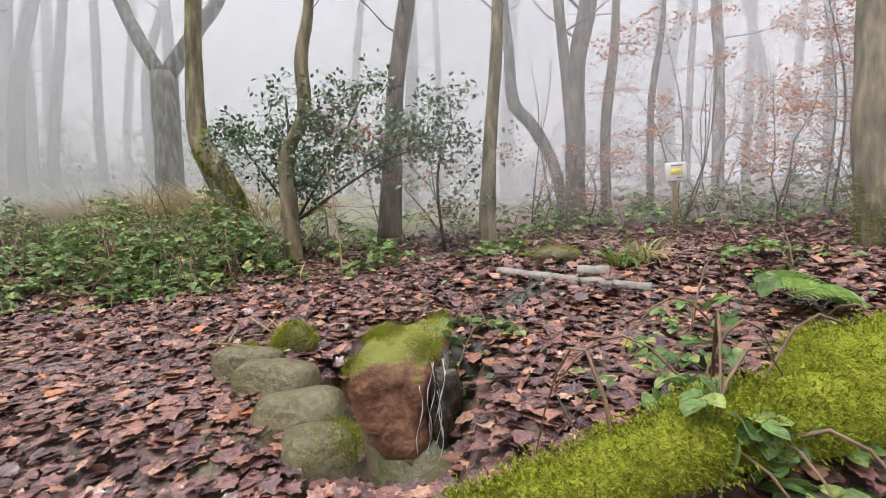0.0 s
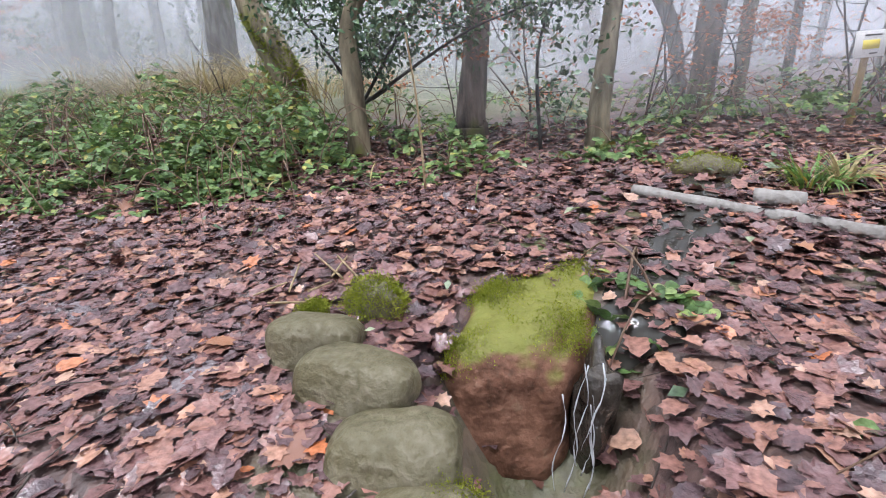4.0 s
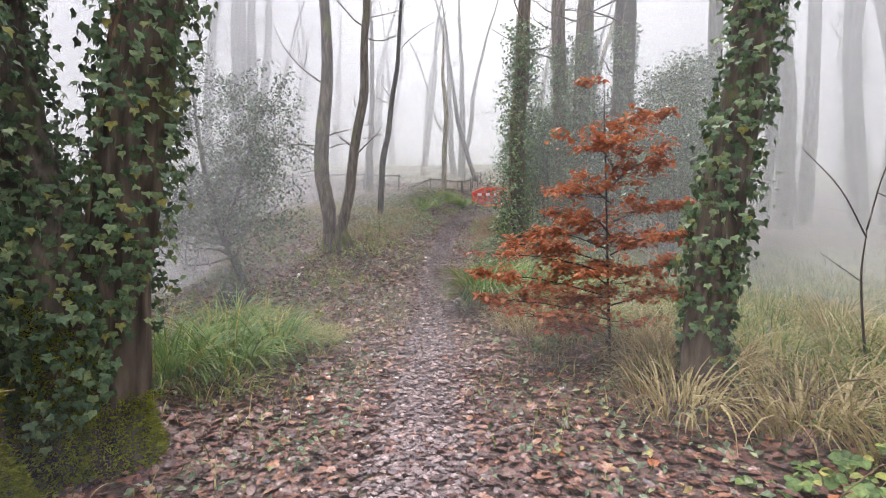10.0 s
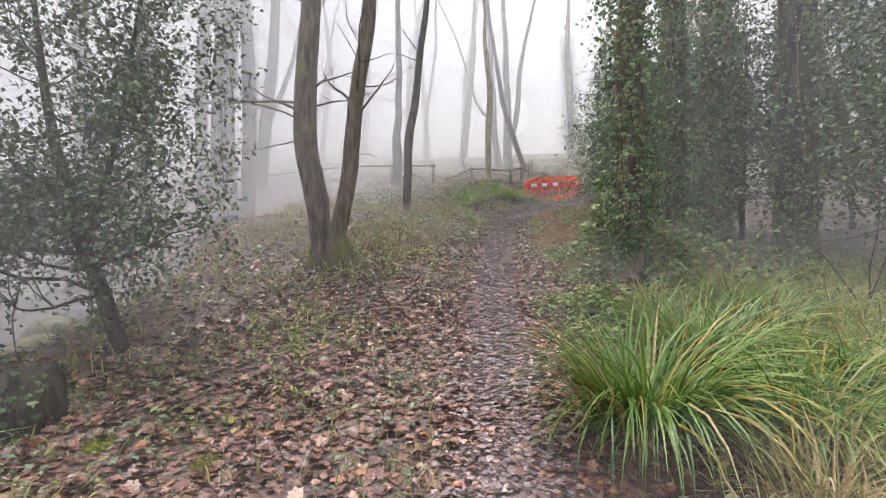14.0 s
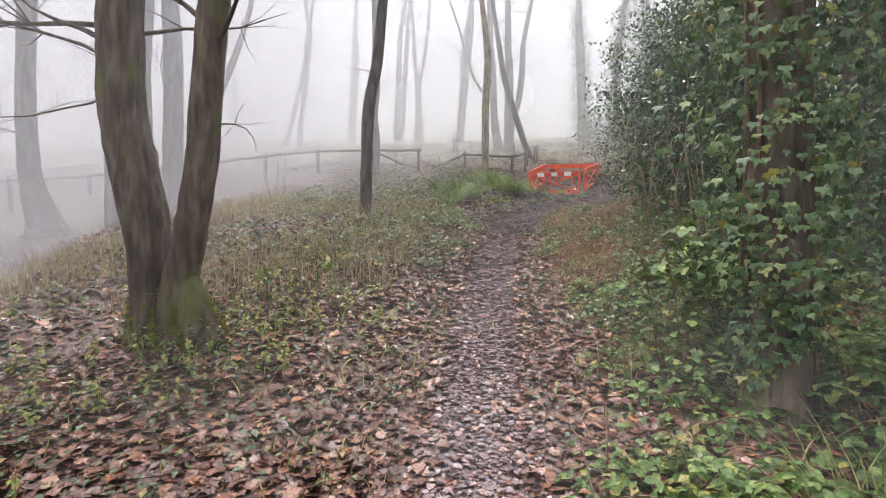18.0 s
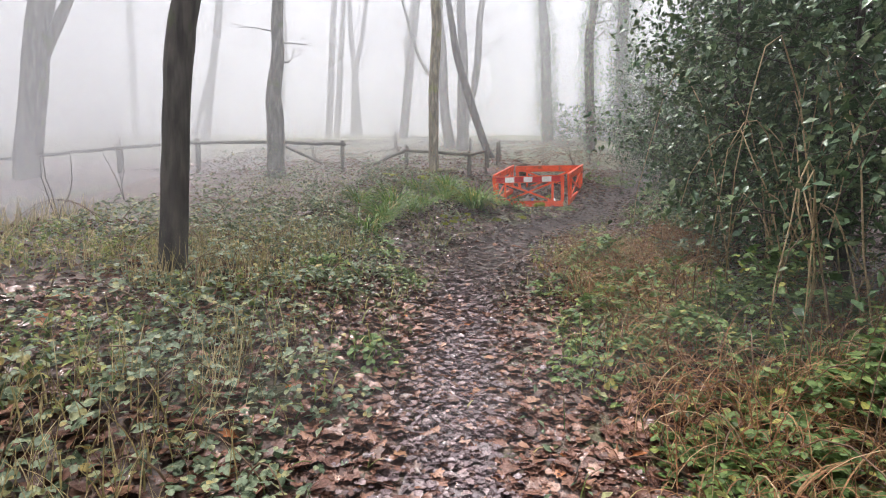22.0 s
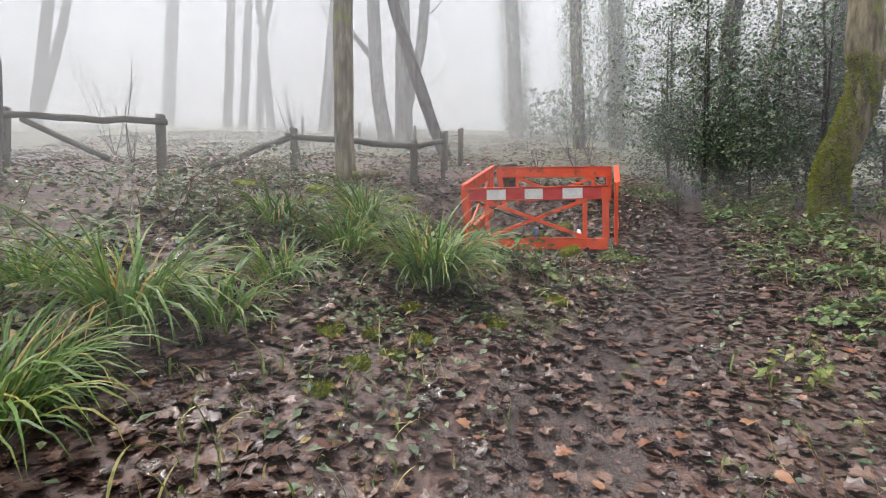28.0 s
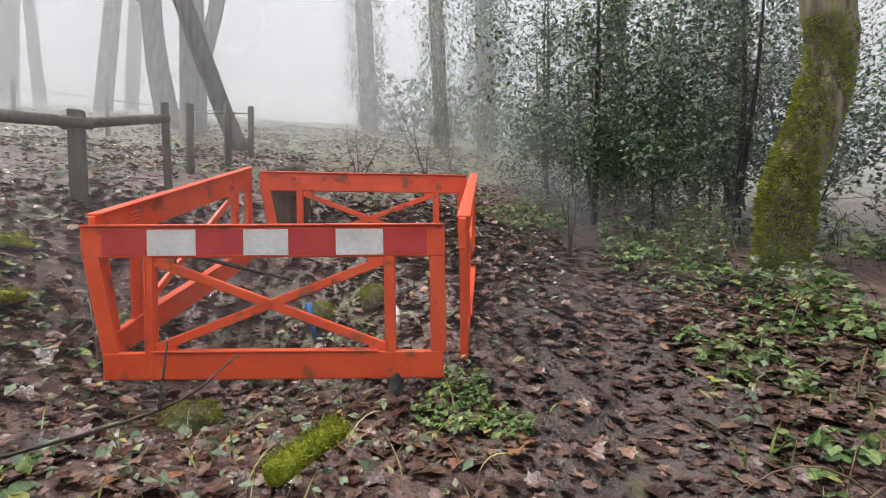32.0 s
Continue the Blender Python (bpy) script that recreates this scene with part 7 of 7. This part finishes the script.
A, B, C, D = (-33.57, 3.90, 4.20), (-32.97, 5.77, 4.20), (-35.33, 4.70, 4.72), (-34.93, 6.72, 4.70)
lean = (0.0, 0.0, 0.83)
barrier_panel(A, B, (-0.03, 0.0, 0.83), True, (1.72,), "orange plastic barrier panel with red and white reflective bands")
barrier_panel((B[0] - 0.02, B[1] + 0.10, 4.22), D, lean, False, (), "orange plastic barrier panel with a cross brace, muddy")
barrier_panel((C[0] - 0.02, C[1] + 0.04, C[2]), (D[0] - 0.03, D[1] - 0.06, D[2]), lean, False, (), "orange plastic barrier panel standing behind the hole")
barrier_panel((A[0] - 0.06, A[1] + 0.03, A[2] + 0.03), (C[0] + 0.06, C[1] - 0.04, C[2]), lean, False, (), "orange plastic barrier panel with a cross brace")
hx, hy = -35.6, 5.02
box = thing("marker_post", (hx, hy, float(height(hx, hy))), "old dark timber post with a grey plate behind the barrier", "post")
part("post", Shape().box(pose(0, 0, 0.20, 4, -6, 70), 0.36, 0.14, 0.72, 0.03), BARK["brown"], box)
part("plate", Shape().box(pose(0.085, -0.03, 0.36, 4, -6, 70), 0.18, 0.02, 0.22, 0.006), STONE, box, "dull grey plate")
hx, hy = -34.15, 5.15
tag_ = thing("blue_pipe", (hx, hy, float(height(hx, hy)) + 0.02), "short piece of bright blue plastic pipe in the leaves", "pipe")
part("pipe", Shape().tube([(0, 0, 0.0), (0.015, -0.03, 0.12), (0.0, -0.05, 0.27)], [0.024, 0.018, 0.026], 9), BLUE, tag_)
hx, hy = -33.75, 5.66
bottle = thing("bottle", (hx, hy, float(height(hx, hy)) + 0.03), "dirty cream plastic bottle lying in the leaves", "bottle")
part("body", Shape().tube([(0, 0, 0), (-0.03, 0.01, 0.03), (-0.10, 0.02, 0.10), (-0.13, 0.025, 0.13)], [0.028, 0.034, 0.034, 0.014], 12), PAPER, bottle)
for x, y, sd in ((-34.2, 5.6, 81), (-34.35, 5.2, 82), (-33.95, 4.9, 83), (-33.3, 4.45, 84)):
    boulder(x, y, float(height(x, y)) + 0.02, 0.14, 0.12, 0.10, sd * 31, sd, 0.7, "mossy stone inside the barrier")


# ---- cushions of moss on the ground ----
def moss_cushion(x, y, r, mat=MOSS):
    at = (x, y, float(height(x, y)) - 0.01)
    root = thing("moss_cushion", at, "low yellow-green cushion of moss on the leaf mould", "moss", "moss cushions")
    s = lump(r, r * 0.8, r * 0.28, int(abs(x * 31 + y * 17)), 0.3)
    p = np.concatenate(s.v)
    nn = p * (1, 1, 4) + (0, 0, 0.05)
    nn /= np.linalg.norm(nn, axis=1)[:, None]
    part("mound", s, mat, root)
    tagged(part("moss_pile", tufts(Shape(), p[p[:, 2] > 0], nn[p[:, 2] > 0], 0.02, 900), mat, root), kind="stuff")


for x, y, r in ((-12.24, 1.36, 0.13), (-12.7, 1.2, 0.10), (-13.18, 1.26, 0.11), (-11.9, 1.55, 0.09), (-11.6, 1.3, 0.12), (-13.3, 0.4, 0.16), (-12.4, 0.8, 0.10), (-9.3, 0.9, 0.13), (-34.0, 3.3, 0.22), (-34.6, 3.1, 0.25), (-33.7, 1.0, 0.30), (-33.5, 1.95, 0.28), (-30.9, 4.4, 0.14), (-30.3, 3.75, 0.12), (0.0, 2.05, 0.16), (-30.31, 3.13, 0.09), (-29.87, 3.2, 0.10), (-29.85, 2.66, 0.11), (-29.87, 2.89, 0.08), (-29.48, 2.85, 0.10), (-29.62, 3.05, 0.07), (-29.2, 2.7, 0.08)):
    moss_cushion(x, y, r)

# a bare sapling between the ivy trees
bare = thing("bare_sapling", (-9.38, 7.31, 1.23), "thin leafless sapling with forked twigs", "sapling")
for name, pts, r in (("stem", [(-9.38, 7.31, 1.20), (-9.40, 7.25, 2.02), (-9.41, 7.29, 2.49)], 0.014), ("branch", [(-9.41, 7.29, 2.42), (-9.41, 7.05, 2.85), (-9.41, 6.70, 3.22)], 0.008), ("branch", [(-9.41, 7.29, 2.49), (-9.43, 7.44, 3.02), (-9.45, 7.69, 3.58)], 0.008), ("branch", [(-9.42, 7.37, 2.82), (-9.43, 7.85, 2.59)], 0.005), ("branch", [(-9.40, 7.27, 2.02), (-9.39, 6.89, 2.28)], 0.005)):
    line = smooth_line(np.array(pts), 5) - np.array(bare.location)
    part(name, Shape().tube(line, np.linspace(r, r * 0.4, len(line)), 6), TWIG, bare)
for x, y, r, n in ((-32.72, 5.72, 0.2, 190), (-32.55, 5.9, 0.14, 90), (-32.95, 5.85, 0.16, 110), (-30.05, 2.95, 0.16, 50), (-30.4, 3.6, 0.2, 60), (-31.5, 5.2, 0.2, 40)):
    at = (x, y, float(height(x, y)))
    creeper = thing("creeping_plant", at, "low creeping plant with small fresh green leaves", "ground cover", "creeping plants")
    a, d = rng.uniform(0, 6.28, n), r * np.sqrt(rng.random(n))
    tuft = Shape().scatter(TREFOIL, on(x + d * np.cos(a), y + d * np.sin(a), 0) + np.stack([0 * a, 0 * a, rng.uniform(0.015, 0.07, n)], 1), turns(rng.uniform(0, 6.28, n), rng.normal(-0.1, 0.3, n), rng.normal(0, 0.3, n)), rng.uniform(0.018, 0.034, n))
    part("leaves", local(tuft, at), BRAMBLE, creeper)
log([(-6.80, 0.82, 1.63), (-6.81, 1.15, 1.60), (-6.81, 1.39, 1.50)], 0.009, 0.004, DRY, 'dead bleached stick at the foot of the ivy tree', "stick", 0, 6)
log([(-6.79, 1.00, 1.11), (-6.79, 1.25, 1.00), (-6.79, 1.49, 0.70)], 0.012, 0.006, DRY, 'bent pale stick leaning on the tree foot', "stick", 0, 6)
log([(-6.81, 1.28, 1.50), (-6.81, 1.59, 1.20), (-6.81, 1.80, 0.94)], 0.020, 0.010, BARK["mossy"], 'dark mossy root reaching from the tree foot', "stick", 0, 6)
log([(-6.81, 1.45, 1.57), (-6.82, 1.73, 1.66), (-6.83, 1.96, 1.70)], 0.005, 0.003, DRY, 'thin dead twig at the foot of the ivy tree', "stick", 0, 6)

# ---- grass, low plants and fallen leaves ----
def scattered(n, x0, x1, y0, y1, chance):
    """Places on the ground between the bounds, kept by chance(x, y)."""
    x, y = rng.uniform(x0, x1, n), rng.uniform(y0, y1, n)
    k = rng.random(n) < chance(x, y)
    return x[k], y[k]


def grow_stuff(name, label, category, shape, mat):
    tagged(new(name, shape.mesh(name, mat)), label, category, kind="stuff")


x, y = scattered(24000, -40, -2, 8.5, 40, lambda x, y: step(y, 8.5, 10.5) * step(x, -21, -17.5) * np.where(y > 20, 0.25, 0.6))
n = len(x)
grow_stuff("meadow_grass", "rough bleached grass of an open clearing", "grass", blades(Shape(), on(x, y, -0.02), rng.uniform(0, 6.28, n), rng.uniform(0.15, 0.5, n), rng.uniform(0.3, 1.8, n), rng.uniform(0.006, 0.014, n)), GRASS)
x, y = scattered(16000, -18.5, -8.8, 5.2, 12, lambda x, y: step(y, 5.2, 6.6) * (0.5 + 0.5 * (ripple(x, y) > -0.3)))
n = len(x)
grow_stuff("meadow_grass", "rough green and straw grass beside the path", "grass", blades(Shape(), on(x, y, -0.02), rng.uniform(0, 6.28, n), rng.uniform(0.15, 0.45, n), rng.uniform(0.3, 1.9, n), rng.uniform(0.004, 0.010, n)), GRASS)
x, y = scattered(70000, -33, 2, -3.5, 9.5, lambda x, y: np.where(np.abs(y - path_y(x)) > 0.4, 1, 0.02) * (0.10 + 0.5 * (ripple(x * 0.9, y * 1.1 + 5) > 0.25)) * np.where(x > -5, 0.06, np.where(x > -8.5, 0.3, 1.0)) * np.where(x < -29.5, 0.35, 1))
n = len(x)
grow_stuff("grass", "thin green and straw grass along the path", "grass", blades(Shape(), on(x, y, -0.01), rng.uniform(0, 6.28, n), rng.uniform(0.06, 0.28, n), rng.uniform(0.2, 1.9, n), rng.uniform(0.002, 0.007, n)), GRASS)
x, y = scattered(22000, -27, -19, -4, 2.2, lambda x, y: 0.5 * (ripple(x * 1.1, y) > 0.0) * step(-(y - path_y(x)), 0.9, 1.6))
n = len(x)
grow_stuff("dead_stalks", "standing dead brown stalks on the bank", "stalks", blades(Shape(), on(x, y, -0.01), rng.uniform(0, 6.28, n), rng.uniform(0.15, 0.5, n), rng.uniform(0.05, 0.7, n), rng.uniform(0.002, 0.005, n)), REED)
x, y = scattered(17000, -29, -18.5, 3.7, 6.8, lambda x, y: 0.75 * step(y - path_y(x), 0.7, 1.5) * (ripple(x * 1.2, y * 1.5) > -0.25))
n = len(x)
grow_stuff("dead_bracken", "tangled dry orange-brown bracken stems", "bracken", blades(Shape(), on(x, y, 0.0), rng.uniform(0, 6.28, n), rng.uniform(0.2, 0.62, n), rng.uniform(0.5, 2.6, n), rng.uniform(0.0016, 0.0042, n)), BRACKEN)


def weeds(x, y, tall, leaf, mat):
    """Short upright stems with leaves in pairs up them."""
    s, n = Shape(), len(x)
    high, lean = tall * rng.uniform(0.5, 1.2, n), rng.normal(0, 0.16, (n, 2))
    blades(s, on(x, y, -0.01), rng.uniform(0, 6.28, n), high * 1.05, rng.uniform(0.0, 0.3, n), np.full(n, 0.003))
    for k in range(7):
        f = 0.25 + 0.75 * k / 6
        pos = on(x, y, 0) + np.stack([lean[:, 0] * f * high, lean[:, 1] * f * high, f * high], 1)
        s.scatter(OVAL_SMALL, pos, turns(rng.uniform(0, 6.28, n), rng.normal(-0.35, 0.3, n), rng.normal(0, 0.3, n)), leaf * rng.uniform(0.6, 1.3, n) * (1.2 - 0.5 * f))
    return s


x, y = scattered(5200, -27, -9.5, -2.5, 2.6, lambda x, y: 0.6 * step(path_y(x) - y, 0.7, 1.7) * (ripple(x * 1.3 + 1, y * 1.2) > 0.05) * np.where(x > -15, 0.4, 1.0))
grow_stuff("weeds", "small yellowing weeds standing among the leaves", "weeds", weeds(x, y, 0.26, 0.075, WEED), WEED)
x, y = scattered(2200, -30, -13, 3.8, 6.2, lambda x, y: 0.6 * step(y - path_y(x), 0.6, 1.3) * (ripple(x * 1.3 + 4, y * 1.2) > 0.1))
grow_stuff("weeds", "green and yellow weeds beside the path", "weeds", weeds(x, y, 0.24, 0.085, WEED), WEED)


def clover(x, y):
    """Where small green leaves creep between the fallen ones."""
    off = np.abs(y - path_y(x))
    patch = ripple(x * 1.2 + 3, y * 1.4) + 0.5 * ripple(x * 4, y * 4)
    base = np.where(x > -3.5, 0.04, np.where(x > -7, 0.3, np.where(x > -29, 0.9, 0.7)))
    return step(off, 0.3, 0.9) * base * np.where(patch > -0.05, 1, 0.12)


x, y = scattered(100000, -37, 4, -3.2, 9.5, clover)
n = len(x)
grow_stuff("ground_ivy", "small green leaves creeping among the fallen ones", "ground cover", Shape().scatter(OVAL_SMALL, on(x, y, 0) + np.stack([0 * x, 0 * x, rng.uniform(0.012, 0.12, n)], 1), turns(rng.uniform(0, 6.28, n), rng.normal(-0.1, 0.35, n), rng.normal(0, 0.35, n)), rng.uniform(0.03, 0.085, n)), BRAMBLE_DULL)


def litter_chance(x, y):
    off = np.abs(y - path_y(x))
    green = 0.25 * (ripple(x * 0.7, y * 0.9 + 2) > 0.35)
    near = np.where((clover(x, y) > 0.4) & (x < -7), 0.75, 1.0)
    trod = np.where(x > -4, 1.0, np.where(x > -9, 0.4, np.where(x > -25, 0.32, 0.6)))
    near = np.where((np.abs(x - 1.40) < 0.27) & (np.abs(y - 3.15) < 0.36), 0.05, near)
    near = np.where(np.hypot(x - np.clip(x, 0.75, 1.2), y - (3.62 - 0.92 * np.clip(x, 0.75, 1.2))) < 0.14, 0.1, near)
    return near * np.where(off < 0.35, trod, 1.0 - green) * np.exp(-np.maximum(off - 2.6, 0) / 3.5)


def strew(name, label, n, bounds, mat, lo, hi, leafs):
    x, y = scattered(n, *bounds, litter_chance)
    n, off = len(x), np.abs(y - path_y(x))
    flat = np.where(off < 0.35, 0.45, 1.0)
    pos = on(x, y, 0) + np.stack([0 * x, 0 * x, rng.uniform(0.004, 0.02, n) + 0.006 * (off < 0.4)], 1)
    t = turns(rng.uniform(0, 6.28, n), rng.normal(0, 0.19, n) * flat, rng.normal(0, 0.19, n) * flat)
    size, s = lo + (hi - lo) * rng.random(n) ** 1.4, Shape()
    which = rng.integers(0, len(leafs), n)
    for k, lf in enumerate(leafs):
        s.scatter(lf, pos[which == k], t[which == k], size[which == k])
    grow_stuff(name, label, "fallen leaves", s, mat)


strew("fallen_leaves", "wet red-brown fallen leaves", 60000, (-3.2, 6, 0.6, 7.4), LITTER, 0.032, 0.11, (SYCAMORE, SYCAMORE_CURLED, SYCAMORE_CURLED, OAK, CURLED))
strew("fallen_leaves", "wet brown fallen leaves along the path", 36000, (-12, -3.2, 0, 7.0), LITTER, 0.035, 0.115, (SYCAMORE, SYCAMORE_CURLED, OAK, CURLED))
strew("fallen_leaves", "large curled brown sycamore leaves", 52000, (-25.6, -12, -0.6, 6.0), LITTER_PALE, 0.035, 0.135, (SYCAMORE, SYCAMORE_CURLED, SYCAMORE_CURLED, CURLED))
x, y = scattered(30000, -27, -12.5, -8, 0.4, lambda x, y: 0.75 * (height(x, y) > 0.66) * (1 - step(-y, 5.0, 8.0)))
n, s = len(x), Shape()
spot, t, sz = on(x, y, 0.012), turns(rng.uniform(0, 6.28, n), rng.normal(0, 0.35, n), rng.normal(0, 0.35, n)), rng.uniform(0.06, 0.13, n)
s.scatter(OVAL_SMALL, spot[::2], t[::2], sz[::2]).scatter(CURLED, spot[1::2], t[1::2], sz[1::2])
grow_stuff("fallen_leaves", "brown leaves strewn down the slope", "fallen leaves", s, LITTER_PALE)
strew("fallen_leaves", "dark brown fallen leaves round the barrier", 40000, (-36, -25, 0.2, 9.5), LITTER_DARK, 0.035, 0.125, (SYCAMORE, SYCAMORE_CURLED, SYCAMORE_CURLED, CURLED))
strew("fallen_leaves", "dull brown fallen leaves on the bank", 12000, (-44, -25, -5, 14), LITTER_DARK, 0.06, 0.10, (OVAL_SMALL, CURLED))

x, y = scattered(30000, -47, -33.5, -7, 10, lambda x, y: 0.8 * (np.abs(y - path_y(x)) > 0.6) * (0.45 + 0.55 * (ripple(x, y) > -0.3)))
n, s = len(x), Shape()
spot, t, sz = on(x, y, 0.012), turns(rng.uniform(0, 6.28, n), rng.normal(0, 0.3, n), rng.normal(0, 0.3, n)), rng.uniform(0.05, 0.11, n)
s.scatter(OVAL_SMALL, spot[::2], t[::2], sz[::2]).scatter(CURLED, spot[1::2], t[1::2], sz[1::2])
grow_stuff("fallen_leaves", "brown leaves strewn beyond the fence", "fallen leaves", s, LITTER_PALE)
x, y = scattered(9000, -46, -35, -6, 9, lambda x, y: 0.7 * (np.abs(y - path_y(x)) > 0.9) * (ripple(x * 1.2 + 3, y * 1.4) > 0.1))
n = len(x)
grow_stuff("ground_ivy", "small green leaves creeping beyond the fence", "ground cover", Shape().scatter(OVAL_SMALL, on(x, y, 0.03), turns(rng.uniform(0, 6.28, n), rng.normal(-0.1, 0.35, n), rng.normal(0, 0.35, n)), rng.uniform(0.05, 0.11, n)), BRAMBLE_DULL)

# trodden into the mud of the path
px_ = rng.uniform(-27.0, -1.5, 21000)
py_ = path_y(px_) + rng.normal(0, 0.21, len(px_))
n = len(px_)
which, s = rng.integers(0, 3, n), Shape()
spot = on(px_, py_, 0.018) + np.stack([0 * px_, 0 * px_, rng.uniform(0.003, 0.016, n)], 1)
t = turns(rng.uniform(0, 6.28, n), rng.normal(0, 0.13, n), rng.normal(0, 0.13, n))
for k, lf in enumerate((CURLED, SYCAMORE, OVAL_SMALL)):
    s.scatter(lf, spot[which == k], t[which == k], rng.uniform(0.028, 0.075, (which == k).sum()))
grow_stuff("trodden_leaves", "wet leaves trodden into the path, their sheen coloured in as pale purple", "fallen leaves", s, TRODDEN)
strew("leaf_crumbs", "torn scraps of wet brown leaves", 46000, (-25, 5, 0.4, 7.0), LITTER, 0.015, 0.036, (OVAL_SMALL,))
strew("leaf_crumbs", "torn scraps of dark brown leaves", 62000, (-36, -25, 0.6, 9.0), LITTER_DARK, 0.015, 0.038, (OVAL_SMALL,))

# the topmost leaves, one by one, beside the line walked
single = material("single_leaf", per_object((0.0, (0.12, 0.06, 0.045)), (0.4, (0.24, 0.11, 0.07)), (0.7, (0.34, 0.16, 0.09)), (0.9, (0.42, 0.22, 0.12)), (1.0, (0.42, 0.17, 0.08))), 0.32, 0.2, 60, 0.5)
kinds = [mesh_of("leaf", lf[0], [lf[1][0]], single) for lf in (SYCAMORE, OAK, SYCAMORE_CURLED)]
x, y = scattered(2600, -34, 2.5, 1.4, 7.5, lambda x, y: np.exp(-(np.abs(y - path_y(x)) / 1.2) ** 2) * 0.4)
for i in range(min(300, len(x))):
    leaf = new("leaf", kinds[i % 3])
    leaf.parent = ground
    leaf.matrix_basis = pose(x[i], y[i], float(height(x[i], y[i])) + 0.03, *rng.normal(0, 14, 2), rng.uniform(0, 360)) @ Matrix.Diagonal((*[rng.uniform(0.07, 0.125)] * 3, 1))

# broken twigs among the leaves
x, y = scattered(1500, -34, 4, 0.4, 7.5, lambda x, y: np.exp(-(np.abs(y - path_y(x)) / 2.0) ** 2))
bits = Shape()
for a, b in zip(x, y):
    yaw, ln = rng.uniform(0, 6.28), rng.uniform(0.06, 0.32)
    u = np.linspace(0, 1, 4)
    bits.tube(on(a + np.cos(yaw) * ln * u, b + np.sin(yaw) * ln * u + 0.02 * rng.normal(0, 0.4, 4), 0.028), np.linspace(0.004, 0.002, 4) * rng.uniform(0.6, 1.3), 4, close=False)
grow_stuff("twig_litter", "thin broken twigs lying among the leaves", "twigs", bits, TWIG)
